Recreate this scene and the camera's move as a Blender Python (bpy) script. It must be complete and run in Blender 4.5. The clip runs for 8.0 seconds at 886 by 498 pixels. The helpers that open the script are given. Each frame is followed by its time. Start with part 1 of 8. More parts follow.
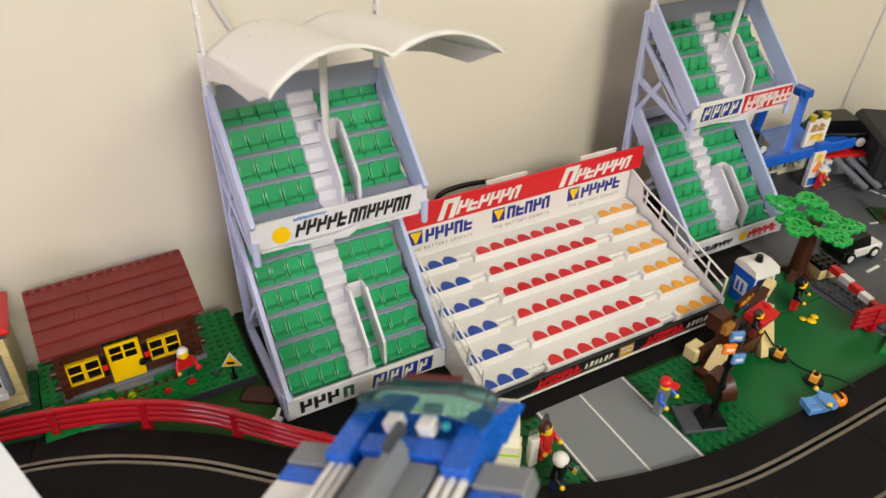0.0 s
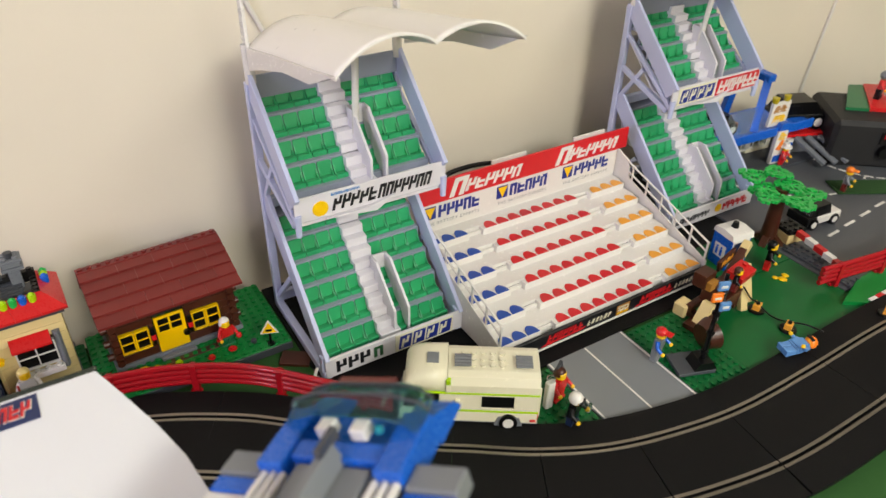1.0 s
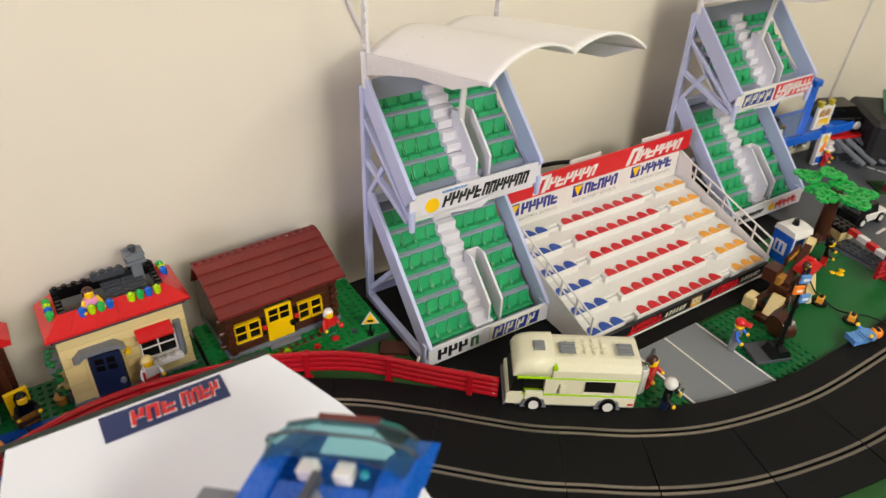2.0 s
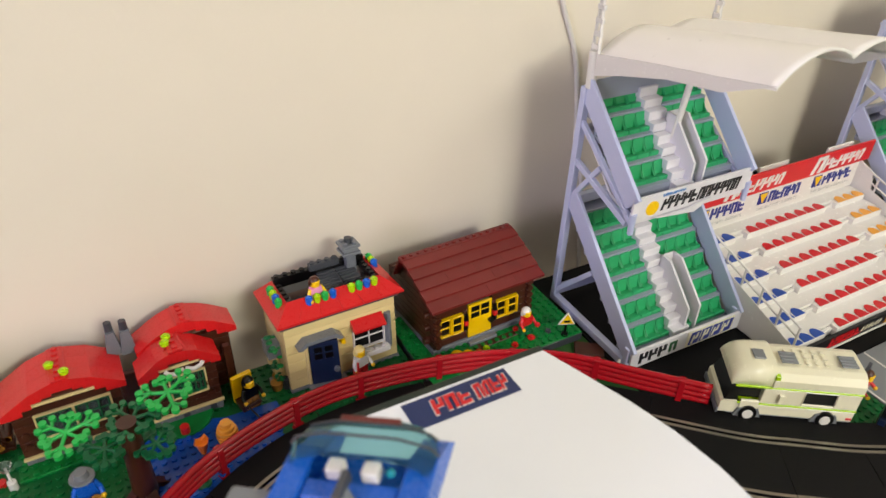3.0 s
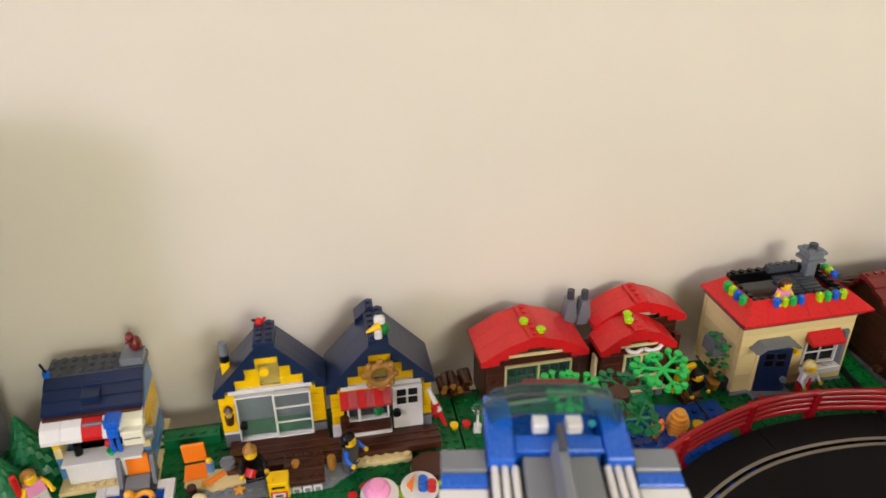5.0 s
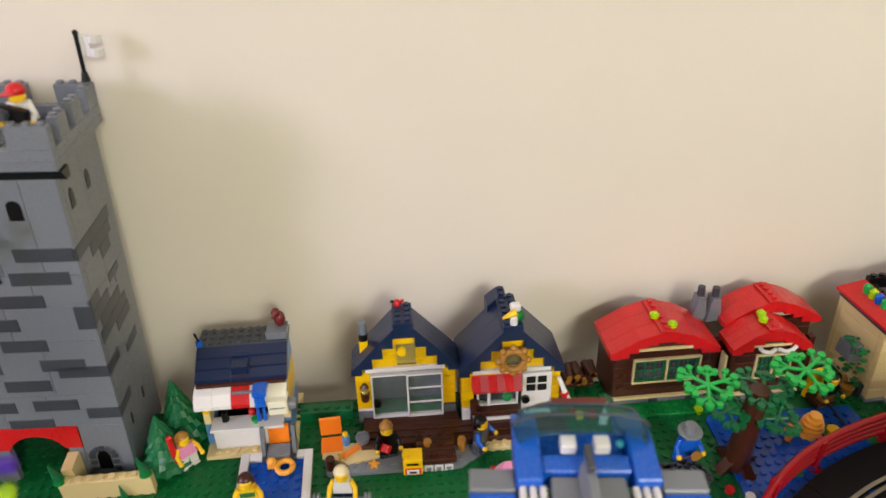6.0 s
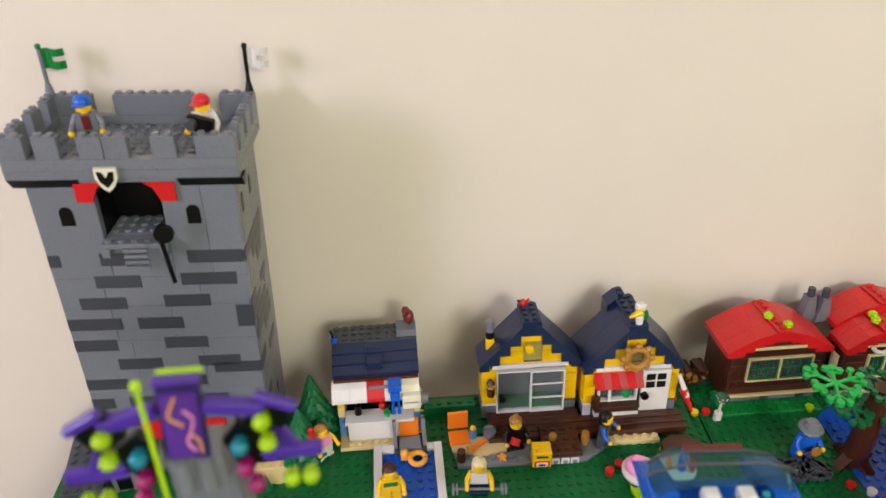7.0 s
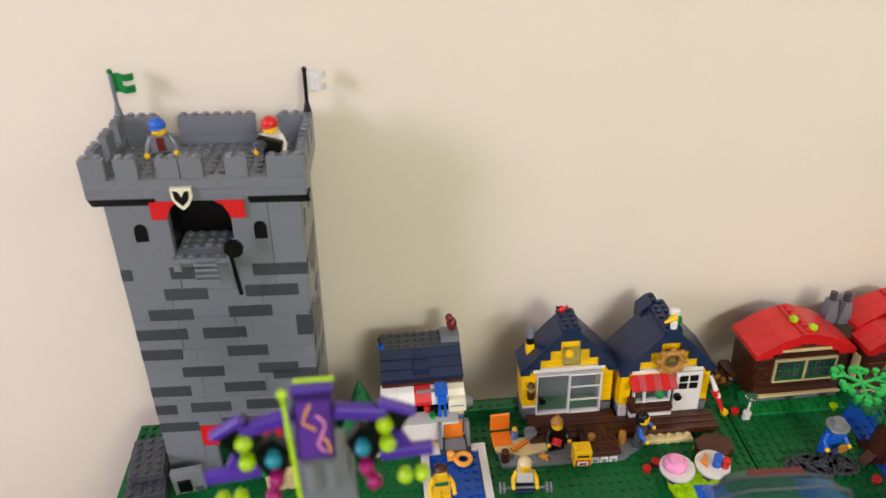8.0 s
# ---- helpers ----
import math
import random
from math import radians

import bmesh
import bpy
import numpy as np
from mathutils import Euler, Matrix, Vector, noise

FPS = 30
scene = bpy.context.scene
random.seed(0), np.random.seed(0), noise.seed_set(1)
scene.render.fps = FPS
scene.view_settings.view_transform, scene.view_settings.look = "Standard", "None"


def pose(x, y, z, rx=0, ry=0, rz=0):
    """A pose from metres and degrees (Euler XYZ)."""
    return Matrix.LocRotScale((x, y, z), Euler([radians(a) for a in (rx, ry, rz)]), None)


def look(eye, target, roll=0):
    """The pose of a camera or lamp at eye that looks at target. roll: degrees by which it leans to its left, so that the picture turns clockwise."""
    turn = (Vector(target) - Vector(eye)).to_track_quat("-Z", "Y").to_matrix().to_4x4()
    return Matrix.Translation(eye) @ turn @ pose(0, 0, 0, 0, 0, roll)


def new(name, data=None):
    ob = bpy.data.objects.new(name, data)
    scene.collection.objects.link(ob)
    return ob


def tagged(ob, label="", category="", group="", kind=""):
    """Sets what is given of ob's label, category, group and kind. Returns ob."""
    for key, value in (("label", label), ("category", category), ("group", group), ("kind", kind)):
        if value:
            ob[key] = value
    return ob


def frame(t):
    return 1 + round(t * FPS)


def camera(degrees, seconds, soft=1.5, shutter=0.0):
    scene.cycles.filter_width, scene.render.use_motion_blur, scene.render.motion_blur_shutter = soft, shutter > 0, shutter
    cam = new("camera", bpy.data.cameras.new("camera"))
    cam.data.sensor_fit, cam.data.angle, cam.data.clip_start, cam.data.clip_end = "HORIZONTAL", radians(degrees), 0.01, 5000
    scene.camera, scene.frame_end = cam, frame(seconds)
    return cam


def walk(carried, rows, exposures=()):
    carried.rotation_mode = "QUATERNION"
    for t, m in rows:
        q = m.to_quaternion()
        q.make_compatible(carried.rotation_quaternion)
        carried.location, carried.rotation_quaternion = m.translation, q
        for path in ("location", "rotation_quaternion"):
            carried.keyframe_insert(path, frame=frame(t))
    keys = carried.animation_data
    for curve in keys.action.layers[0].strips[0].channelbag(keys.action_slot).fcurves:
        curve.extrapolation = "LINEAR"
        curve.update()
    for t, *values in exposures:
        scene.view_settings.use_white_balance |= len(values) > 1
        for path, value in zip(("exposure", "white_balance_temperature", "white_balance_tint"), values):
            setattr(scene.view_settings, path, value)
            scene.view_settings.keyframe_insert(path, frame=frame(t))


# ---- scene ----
cam = camera(63.40, 8.0)
PATH = [
    (0, (0.0872, 0.0865, 0.4472), (0.4839, 0.8067, -0.1221), 1.03),
    (0.5, (0.0581, 0.0635, 0.4563), (0.4736, 0.7736, -0.1122), 1.05),
    (1, (0.0112, 0.0513, 0.4612), (0.4527, 0.7462, -0.1064), 1.34),
    (1.2, (-0.0092, 0.0516, 0.4674), (0.4415, 0.7390, -0.1022), 1.58),
    (2.3, (-0.1322, 0.0996, 0.4780), (0.3245, 0.7839, -0.0903), 2.40),
    (2.5, (-0.1607, 0.1163, 0.4789), (0.2868, 0.8065, -0.0898), 2.33),
    (3, (-0.2268, 0.1538, 0.4700), (0.1829, 0.8681, -0.0973), 2.24),
    (3.5, (-0.2791, 0.1864, 0.4627), (0.0692, 0.9303, -0.1076), 1.71),
    (4, (-0.3338, 0.2075, 0.4564), (-0.0647, 0.9842, -0.1131), 0.82),
    (4.5, (-0.3866, 0.2266, 0.4536), (-0.1857, 1.0209, -0.1199), 0.72),
    (4.7, (-0.4093, 0.2273, 0.4462), (-0.2261, 1.0317, -0.1190), 0.68),
    (5.8, (-0.4856, 0.2300, 0.4386), (-0.3945, 1.0509, -0.1251), -0.14),
    (6, (-0.4923, 0.2237, 0.4412), (-0.4246, 1.0455, -0.1246), -0.77),
    (6.5, (-0.5459, 0.2169, 0.4512), (-0.4928, 1.0395, -0.1149), -1.09),
    (7, (-0.5810, 0.2132, 0.4569), (-0.5331, 1.0357, -0.1097), -1.32),
    (7.5, (-0.6049, 0.2069, 0.4689), (-0.5547, 1.0309, -0.0955), -1.45),
    (8, (-0.6215, 0.1979, 0.4781), (-0.5650, 1.0215, -0.0863), -1.50),
]
walk(cam, [(t, look(eye, target, roll)) for t, eye, target, roll in PATH])
cam.data.dof.use_dof = True
cam.data.dof.focus_distance, cam.data.dof.aperture_fstop = 0.68, 8.5

# ---- light ----
world = bpy.data.worlds.new("room_air")
world.use_nodes = True
world.node_tree.nodes["Background"].inputs[0].default_value = (0.9, 0.95, 1.0, 1)
world.node_tree.nodes["Background"].inputs[1].default_value = 0.02
scene.world = world


def area_lamp(name, m, size, power, colour):
    data = bpy.data.lights.new(name, "AREA")
    data.shape, data.size, data.energy, data.color = "SQUARE", size, power, colour
    lamp = new(name, data)
    lamp.matrix_basis = m


# first lamp: soft lilac light from the left, its unseen source assumed
area_lamp("window_light", look((-2.56, -0.49, 0.92), (-0.2, 0.6, 0.1)), 0.8, 53.0, (0.76, 0.71, 1.0))
area_lamp("ceiling_lamp", look((1.10, -0.80, 1.55), (0.6, 0.3, 0.0)), 0.6, 14.5, (0.985, 0.985, 0.90))
# added fill lamp that softens the shadows of the other two
area_lamp("panel_lamp", pose(0.25, -1.85, 1.56), 0.75, 67.0, (0.985, 0.985, 0.90))
scene.view_settings.exposure = 0.0


# ---- materials ----
def rgb(h):
    """Linear colour of a hex code."""
    c = [int(h[i:i + 2], 16) / 255 for i in (0, 2, 4)]
    return tuple(v / 12.92 if v < 0.04045 else ((v + 0.055) / 1.055) ** 2.4 for v in c) + (1,)


def surface(name, colour, rough=0.3, metal=0.0, fine=900.0, vary=0.06, bump=0.03, coat=0.0, through_light=0.0, ior=1.5):
    """A node material: colour that varies at two scales, scuffed gloss and fine relief."""
    m = bpy.data.materials.new(name)
    m.use_nodes = True
    n, l = m.node_tree.nodes, m.node_tree.links
    b = n["Principled BSDF"]
    c = rgb(colour) if isinstance(colour, str) else colour
    at = n.new("ShaderNodeTexCoord")
    big, small = n.new("ShaderNodeTexNoise"), n.new("ShaderNodeTexNoise")
    big.inputs["Scale"].default_value, small.inputs["Scale"].default_value = 14.0, fine
    small.inputs["Detail"].default_value = 4.0
    l.new(at.outputs["Object"], big.inputs["Vector"])
    l.new(at.outputs["Object"], small.inputs["Vector"])
    info = n.new("ShaderNodeObjectInfo")
    add = n.new("ShaderNodeMath")
    add.operation = "ADD"
    l.new(big.outputs["Fac"], add.inputs[0])
    l.new(info.outputs["Random"], add.inputs[1])
    ramp = n.new("ShaderNodeMapRange")
    ramp.inputs["From Min"].default_value, ramp.inputs["From Max"].default_value = 0.2, 1.8
    ramp.inputs["To Min"].default_value, ramp.inputs["To Max"].default_value = 1 - vary, 1 + vary
    l.new(add.outputs[0], ramp.inputs["Value"])
    mix = n.new("ShaderNodeMix")
    mix.data_type, mix.blend_type = "RGBA", "MULTIPLY"
    mix.inputs["Factor"].default_value = 1.0
    mix.inputs["A"].default_value = c
    l.new(ramp.outputs["Result"], mix.inputs["B"])
    l.new(mix.outputs["Result"], b.inputs["Base Color"])
    r = n.new("ShaderNodeMapRange")
    r.inputs["To Min"].default_value, r.inputs["To Max"].default_value = rough * 0.75, min(1.0, rough * 1.35)
    l.new(small.outputs["Fac"], r.inputs["Value"])
    l.new(r.outputs["Result"], b.inputs["Roughness"])
    bp = n.new("ShaderNodeBump")
    bp.inputs["Strength"].default_value, bp.inputs["Distance"].default_value = bump, 0.0006
    l.new(small.outputs["Fac"], bp.inputs["Height"])
    l.new(bp.outputs["Normal"], b.inputs["Normal"])
    b.inputs["Metallic"].default_value = metal
    b.inputs["IOR"].default_value = ior
    b.inputs["Coat Weight"].default_value = coat
    b.inputs["Transmission Weight"].default_value = through_light
    return m


RED = surface("red_plastic", "ca1c1e", 0.28)
RAILRED = surface("glossy_rail_red", "a3101c", 0.13, fine=300, vary=0.04, bump=0.01)
STRIP = surface("dark_edge_strip", "16241d", 0.4)
DKRED = surface("dark_red_plastic", "6c1f1c", 0.30, vary=0.12)
NAVY = surface("navy_plastic", "152444", 0.3, vary=0.1)
BLUE = surface("blue_plastic", "125cc4", 0.26)
POND = surface("pond_blue_plastic", "0a4aa8", 0.24)
SKYB = surface("medium_blue_plastic", "5a8cc4", 0.3)
YELLOW = surface("yellow_plastic", "f2c200", 0.28)
SKIN = surface("figure_yellow_plastic", "f5c518", 0.28)
WHITE = surface("white_plastic", "dedbd5", 0.24, fine=250, vary=0.03, bump=0.015)
IVORY = surface("ivory_plastic", "e4dfc4", 0.24, fine=200, vary=0.02, bump=0.01)
GREY = surface("light_grey_plastic", "71757b", 0.28, vary=0.05)
MIDGREY = surface("mid_grey_plastic", "777b7f", 0.34, vary=0.08)
DKGREY = surface("dark_grey_plastic", "3f4248", 0.34, vary=0.1)
BLACK = surface("black_plastic", "060607", 0.3, ior=1.4)
GREEN = surface("green_plastic", "0b7a34", 0.34, vary=0.08, ior=1.38)
PLATE = surface("green_baseplate", "0a5f2d", 0.34, vary=0.1, ior=1.38)
LEAFG = surface("leaf_green_plastic", "1fae4a", 0.3)
DKGREEN = surface("dark_green_plastic", "0d6639", 0.32, vary=0.12)
TAN = surface("tan_plastic", "dcc68c", 0.32)
DKTAN = surface("dark_tan_plastic", "a8762f", 0.32)
BROWN = surface("brown_plastic", "431f11", 0.32, vary=0.14)
ORANGE = surface("orange_plastic", "f5821e", 0.28)
AMBER = surface("amber_plastic", "eda53a", 0.3)
LIME = surface("lime_plastic", "a9d40c", 0.25)
PINK = surface("pink_plastic", "f29ac8", 0.28)
PURPLE = surface("purple_plastic", "4a2a96", 0.3)
MAGENTA = surface("clear_magenta_plastic", "b01870", 0.12, through_light=0.35)
TEALB = surface("clear_teal_plastic", "1f98ac", 0.12, through_light=0.35)
LIMEB = surface("clear_lime_plastic", "b4e010", 0.12, through_light=0.3)
CANOPY = surface("teal_canopy_plastic", "8fc4c8", 0.08, bump=0.0, vary=0.02, through_light=0.95, ior=1.12)
CLEAR = surface("clear_plastic", "dfe8e6", 0.05, bump=0.0, vary=0.02, through_light=0.95, ior=1.2)
SEATG = surface("seat_green_plastic", "2ea468", 0.33, vary=0.1)
LILAC = surface("lilac_grey_plastic", "b9bfdc", 0.34, vary=0.04)
LILAC2 = surface("deck_grey_plastic", "9298a8", 0.36, vary=0.05)
STANDW = surface("stand_white_plastic", "d9d6da", 0.3, vary=0.03)
SIGNRED = surface("sign_red_print", "cc1f26", 0.3)
SIGNBLUE = surface("sign_blue_print", "1c2f86", 0.35)
SEATB = surface("seat_blue_print", "1a4aa4", 0.33)
SIGNBLK = surface("sign_black_print", "15161a", 0.35)
SIGNGRN = surface("sign_green_print", "2b5a36", 0.35)
ROAD = surface("track_rubber", "09090a", 0.62, fine=1600, vary=0.22, bump=0.3, ior=1.3)
RAILM = surface("track_rail_steel", "8c857a", 0.32, metal=0.75, fine=600, vary=0.2)
STREET = surface("street_plate_plastic", "4c4f54", 0.38, vary=0.1)
CHROME = surface("chrome_plastic", "c8ccd0", 0.12, metal=1.0)
CARD = surface("white_card", "e6e8ec", 0.75, fine=500, vary=0.02, bump=0.1)
ROOFW = surface("roof_white_plastic", "e9e6df", 0.3, fine=90, vary=0.03, bump=0.02)
WALLP = surface("cream_wall_paint", "e3dac8", 0.62, fine=260, vary=0.03, bump=0.16)
CEIL = surface("white_ceiling_paint", "e6e3dc", 0.9, fine=120, vary=0.02)
CARPET = surface("grey_carpet", "5a5650", 0.95, fine=700, vary=0.2, bump=0.8)
TABLE = surface("dark_table_board", "151311", 0.6, fine=220, vary=0.25, ior=1.3)
GRASS = surface("grass_mat_pile", "1f4a16", 0.95, fine=1500, vary=0.4, bump=1.0)
CABLE = surface("white_cable_plastic", "d8d4cc", 0.4)
GLOW = bpy.data.materials.new("glowing_sheet")
GLOW.use_nodes = True
GLOW.node_tree.nodes["Principled BSDF"].inputs["Emission Color"].default_value = (1, 0.92, 0.8, 1)
GLOW.node_tree.nodes["Principled BSDF"].inputs["Emission Strength"].default_value = 0.8


# ---- mesh building ----
class Mesh:
    """Collects solids, each with a material, into one mesh."""

    def __init__(self):
        self.v, self.f, self.m, self.s, self.mats = [], [], [], [], []

    def add(self, verts, faces, mat, smooth=None, turn=None):
        vs = [Vector(v) for v in verts]
        vol = 0.0
        for f in faces:
            a = vs[f[0]]
            for i in range(1, len(f) - 1):
                vol += a.dot(vs[f[i]].cross(vs[f[i + 1]]))
        if turn is not None:
            vs = [turn @ v for v in vs]
        if mat not in self.mats:
            self.mats.append(mat)
        k, o = self.mats.index(mat), len(self.v)
        self.v += [tuple(v) for v in vs]
        for i, f in enumerate(faces):
            self.f.append(tuple(o + j for j in (f if vol >= 0 else f[::-1])))
            self.m.append(k)
            self.s.append(bool(smooth and smooth[i]))
        return self

    def box(self, x0, x1, y0, y1, z0, z1, mat, b=0.0003, turn=None):
        """A block with bevelled edges."""
        b = min(b, (x1 - x0) / 3, (y1 - y0) / 3, (z1 - z0) / 3)
        v, at = [], {}
        for i, (x, sx) in enumerate(((x0, 1), (x1, -1))):
            for j, (y, sy) in enumerate(((y0, 1), (y1, -1))):
                for k, (z, sz) in enumerate(((z0, 1), (z1, -1))):
                    at[i, j, k] = len(v)
                    v += [(x, y + sy * b, z + sz * b), (x + sx * b, y, z + sz * b), (x + sx * b, y + sy * b, z)]
        p = lambda i, j, k, a: at[i, j, k] + a
        f = []
        for s in (0, 1):
            q = [(0, 0), (1, 0), (1, 1), (0, 1)]
            if s == 0:
                q = q[::-1]
            f.append(tuple(p(s, a, c, 0) for a, c in q))
            f.append(tuple(p(c, s, a, 1) for a, c in q))
            f.append(tuple(p(a, c, s, 2) for a, c in q))
        for i in (0, 1):
            for j in (0, 1):
                o = (i + j) % 2
                e = [p(i, j, 0, 0), p(i, j, 1, 0), p(i, j, 1, 1), p(i, j, 0, 1)]
                f.append(tuple(e if o == 1 else e[::-1]))
                e = [p(0, i, j, 1), p(1, i, j, 1), p(1, i, j, 2), p(0, i, j, 2)]
                f.append(tuple(e if o == 1 else e[::-1]))
                e = [p(j, 0, i, 2), p(j, 1, i, 2), p(j, 1, i, 0), p(j, 0, i, 0)]
                f.append(tuple(e if o == 1 else e[::-1]))
                for k in (0, 1):
                    t = [p(i, j, k, 0), p(i, j, k, 1), p(i, j, k, 2)]
                    f.append(tuple(t if (i + j + k) % 2 == 1 else t[::-1]))
        return self.add(v, f, mat, turn=turn)

    def cyl(self, p0, p1, r0, r1, mat, n=12, turn=None):
        """A round bar or cone between two points."""
        p0, p1 = Vector(p0), Vector(p1)
        q = (p1 - p0).to_track_quat("Z", "Y")
        ring = [Vector((math.cos(2 * math.pi * i / n), math.sin(2 * math.pi * i / n), 0)) for i in range(n)]
        a = [p0 + q @ (r0 * c) for c in ring]
        e = [p1 + q @ (r1 * c) for c in ring]
        v = a + e + a + e
        f = [(i, (i + 1) % n, n + (i + 1) % n, n + i) for i in range(n)]
        f += [tuple(2 * n + i for i in range(n))[::-1], tuple(3 * n + i for i in range(n))]
        return self.add(v, f, mat, [True] * n + [False] * 2, turn)

    def ball(self, c, r, mat, n=12, m=8, squash=1.0, turn=None):
        v, f = [], []
        for j in range(m + 1):
            a = math.pi * j / m
            for i in range(n):
                w = 2 * math.pi * i / n
                v.append((c[0] + r * math.sin(a) * math.cos(w), c[1] + r * math.sin(a) * math.sin(w), c[2] - r * squash * math.cos(a)))
        for j in range(m):
            for i in range(n):
                f.append((j * n + i, j * n + (i + 1) % n, (j + 1) * n + (i + 1) % n, (j + 1) * n + i))
        return self.add(v, f, mat, [True] * len(f), turn)

    def prism(self, poly, axis, lo, hi, mat, turn=None):
        """A flat outline pushed along an axis. axis x: outline in (y, z); y: (x, z); z: (x, y)."""
        def at(a, c, d):
            return {"x": (d, a, c), "y": (a, d, c), "z": (a, c, d)}[axis]
        n = len(poly)
        v = [at(a, c, lo) for a, c in poly] + [at(a, c, hi) for a, c in poly]
        f = [(i, (i + 1) % n, n + (i + 1) % n, n + i) for i in range(n)]
        f += [tuple(range(n))[::-1], tuple(range(n, 2 * n))]
        return self.add(v, f, mat, turn=turn)

    def tube(self, path, r, mat, n=8, flat=1.0):
        """A bar along a line of points. flat: its height over its width."""
        pts = [Vector(p) for p in path]
        v, f = [], []
        for i, p in enumerate(pts):
            d = (pts[min(i + 1, len(pts) - 1)] - pts[max(i - 1, 0)]).normalized()
            side = d.cross(Vector((0, 0, 1)))
            side = side.normalized() if side.length > 1e-4 else Vector((1, 0, 0))
            up = side.cross(d)
            for k in range(n):
                w = 2 * math.pi * k / n
                v.append(p + side * (r * math.cos(w)) + up * (r * flat * math.sin(w)))
        for i in range(len(pts) - 1):
            for k in range(n):
                f.append((i * n + k, i * n + (k + 1) % n, (i + 1) * n + (k + 1) % n, (i + 1) * n + k))
        k = len(pts) - 1
        f += [tuple(range(n))[::-1], tuple(k * n + i for i in range(n))]
        return self.add(v, f, mat, [True] * (len(f) - 2) + [False] * 2)

    def studs(self, x0, x1, y0, y1, z, mat, step=0.0078, n=8, r=0.0024, h=0.0017, turn=None, keep=None):
        """Rows of studs that fill a rectangle."""
        nx, ny = max(1, round((x1 - x0) / step)), max(1, round((y1 - y0) / step))
        for i in range(nx):
            for j in range(ny):
                x, y = x0 + (i + 0.5) * (x1 - x0) / nx, y0 + (j + 0.5) * (y1 - y0) / ny
                if keep is None or keep(x, y):
                    self.cyl((x, y, z - 0.0002), (x, y, z + h), r, r, mat, n, turn)
        return self

    def data(self, name):
        me = bpy.data.meshes.new(name)
        me.from_pydata(self.v, [], self.f)
        for m in self.mats:
            me.materials.append(m)
        me.polygons.foreach_set("material_index", self.m)
        me.polygons.foreach_set("use_smooth", self.s)
        me.update()
        return me


def part(name, mesh, parent, label="", m=None):
    """Links a Mesh (or mesh data) as one object under a thing or part."""
    ob = new(name, mesh.data(name) if isinstance(mesh, Mesh) else mesh)
    ob.parent = parent
    if m is not None:
        ob.matrix_basis = m
    return tagged(ob, label)


def thing(name, label, category, m=None, group="", kind="", mesh=None):
    """A top-level thing: one mesh, or an Empty that carries parts."""
    ob = new(name, mesh.data(name) if mesh else None)
    if m is not None:
        ob.matrix_basis = m
    return tagged(ob, label, category, group, kind)


def glyph_bars(mesh, x0, x1, z0, z1, y, n, mat, lean=0.0, thick=0.0006, seed=1, gap=0.22):
    """Plain stroke blocks where lettering stands, in the plane y, facing -y."""
    rnd = random.Random(seed)
    w = (x1 - x0) / n
    h = z1 - z0

    def bar(a, b, c, d):
        s = lean * h
        mesh.prism([(a + s * (c - z0) / h, c), (b + s * (c - z0) / h, c), (b + s * (d - z0) / h, d), (a + s * (d - z0) / h, d)], "y", y - thick, y, mat)
    for i in range(n):
        a, b = x0 + i * w, x0 + (i + 1 - gap) * w
        t = (b - a) * 0.34
        bar(a, a + t, z0, z1 if rnd.random() < 0.6 else z0 + 0.85 * h)
        k = rnd.randrange(3)
        if k == 0:
            bar(a + t, b, z1 - 0.22 * h, z1)
            bar(b - t, b, z0, z1 - 0.22 * h)
        elif k == 1:
            bar(a + t, b, z0, z0 + 0.22 * h)
            bar(a + t, b, z0 + 0.42 * h, z0 + 0.62 * h)
        else:
            bar(a + t, b, z0 + 0.4 * h, z0 + 0.6 * h)
            bar(b - t, b, z0 + 0.6 * h, z1)


def smooth_line(points, steps=8):
    """A rounded line through the points."""
    p = [Vector(q) for q in points]
    p = [2 * p[0] - p[1]] + p + [2 * p[-1] - p[-2]]
    out = []
    for i in range(1, len(p) - 2):
        for s in range(steps):
            t = s / steps
            a, b, c, d = p[i - 1:i + 3]
            out.append(0.5 * ((2 * b) + (c - a) * t + (2 * a - 5 * b + 4 * c - d) * t * t + (3 * b - a - 3 * c + d) * t ** 3))
    out.append(p[-2])
    return out


# ---- the room ----
def slab(name, x0, x1, y0, y1, z0, z1, mat):
    return tagged(new(name, Mesh().box(x0, x1, y0, y1, z0, z1, mat, 0.002).data(name)), kind="structure")


WALL_Y, BACK = 0.70, 0.653
slab("wall_back", -2.6, 2.8, WALL_Y, WALL_Y + 0.12, -0.75, 1.65, WALLP)
slab("wall_front", -2.6, 2.8, -2.72, -2.6, -0.75, 1.65, WALLP)
slab("wall_west", -2.72, -2.6, -2.72, WALL_Y + 0.12, -0.75, 1.65, WALLP)
slab("wall_east", 2.8, 2.92, -2.72, WALL_Y + 0.12, -0.75, 1.65, WALLP)
slab("ceiling", -2.72, 2.92, -2.72, WALL_Y + 0.12, 1.65, 1.75, CEIL)
slab("floor", -2.72, 2.92, -2.72, WALL_Y + 0.12, -0.85, -0.75, CARPET)
lamp_box = thing("ceiling_light", "white square ceiling light with a glowing diffuser", "ceiling light", pose(1.10, -0.80, 1.65))
part("frame", Mesh().box(-0.32, 0.32, -0.32, 0.32, -0.06, 0, WHITE), lamp_box)
part("diffuser", Mesh().box(-0.3, 0.3, -0.3, 0.3, -0.075, -0.0602, GLOW), lamp_box)
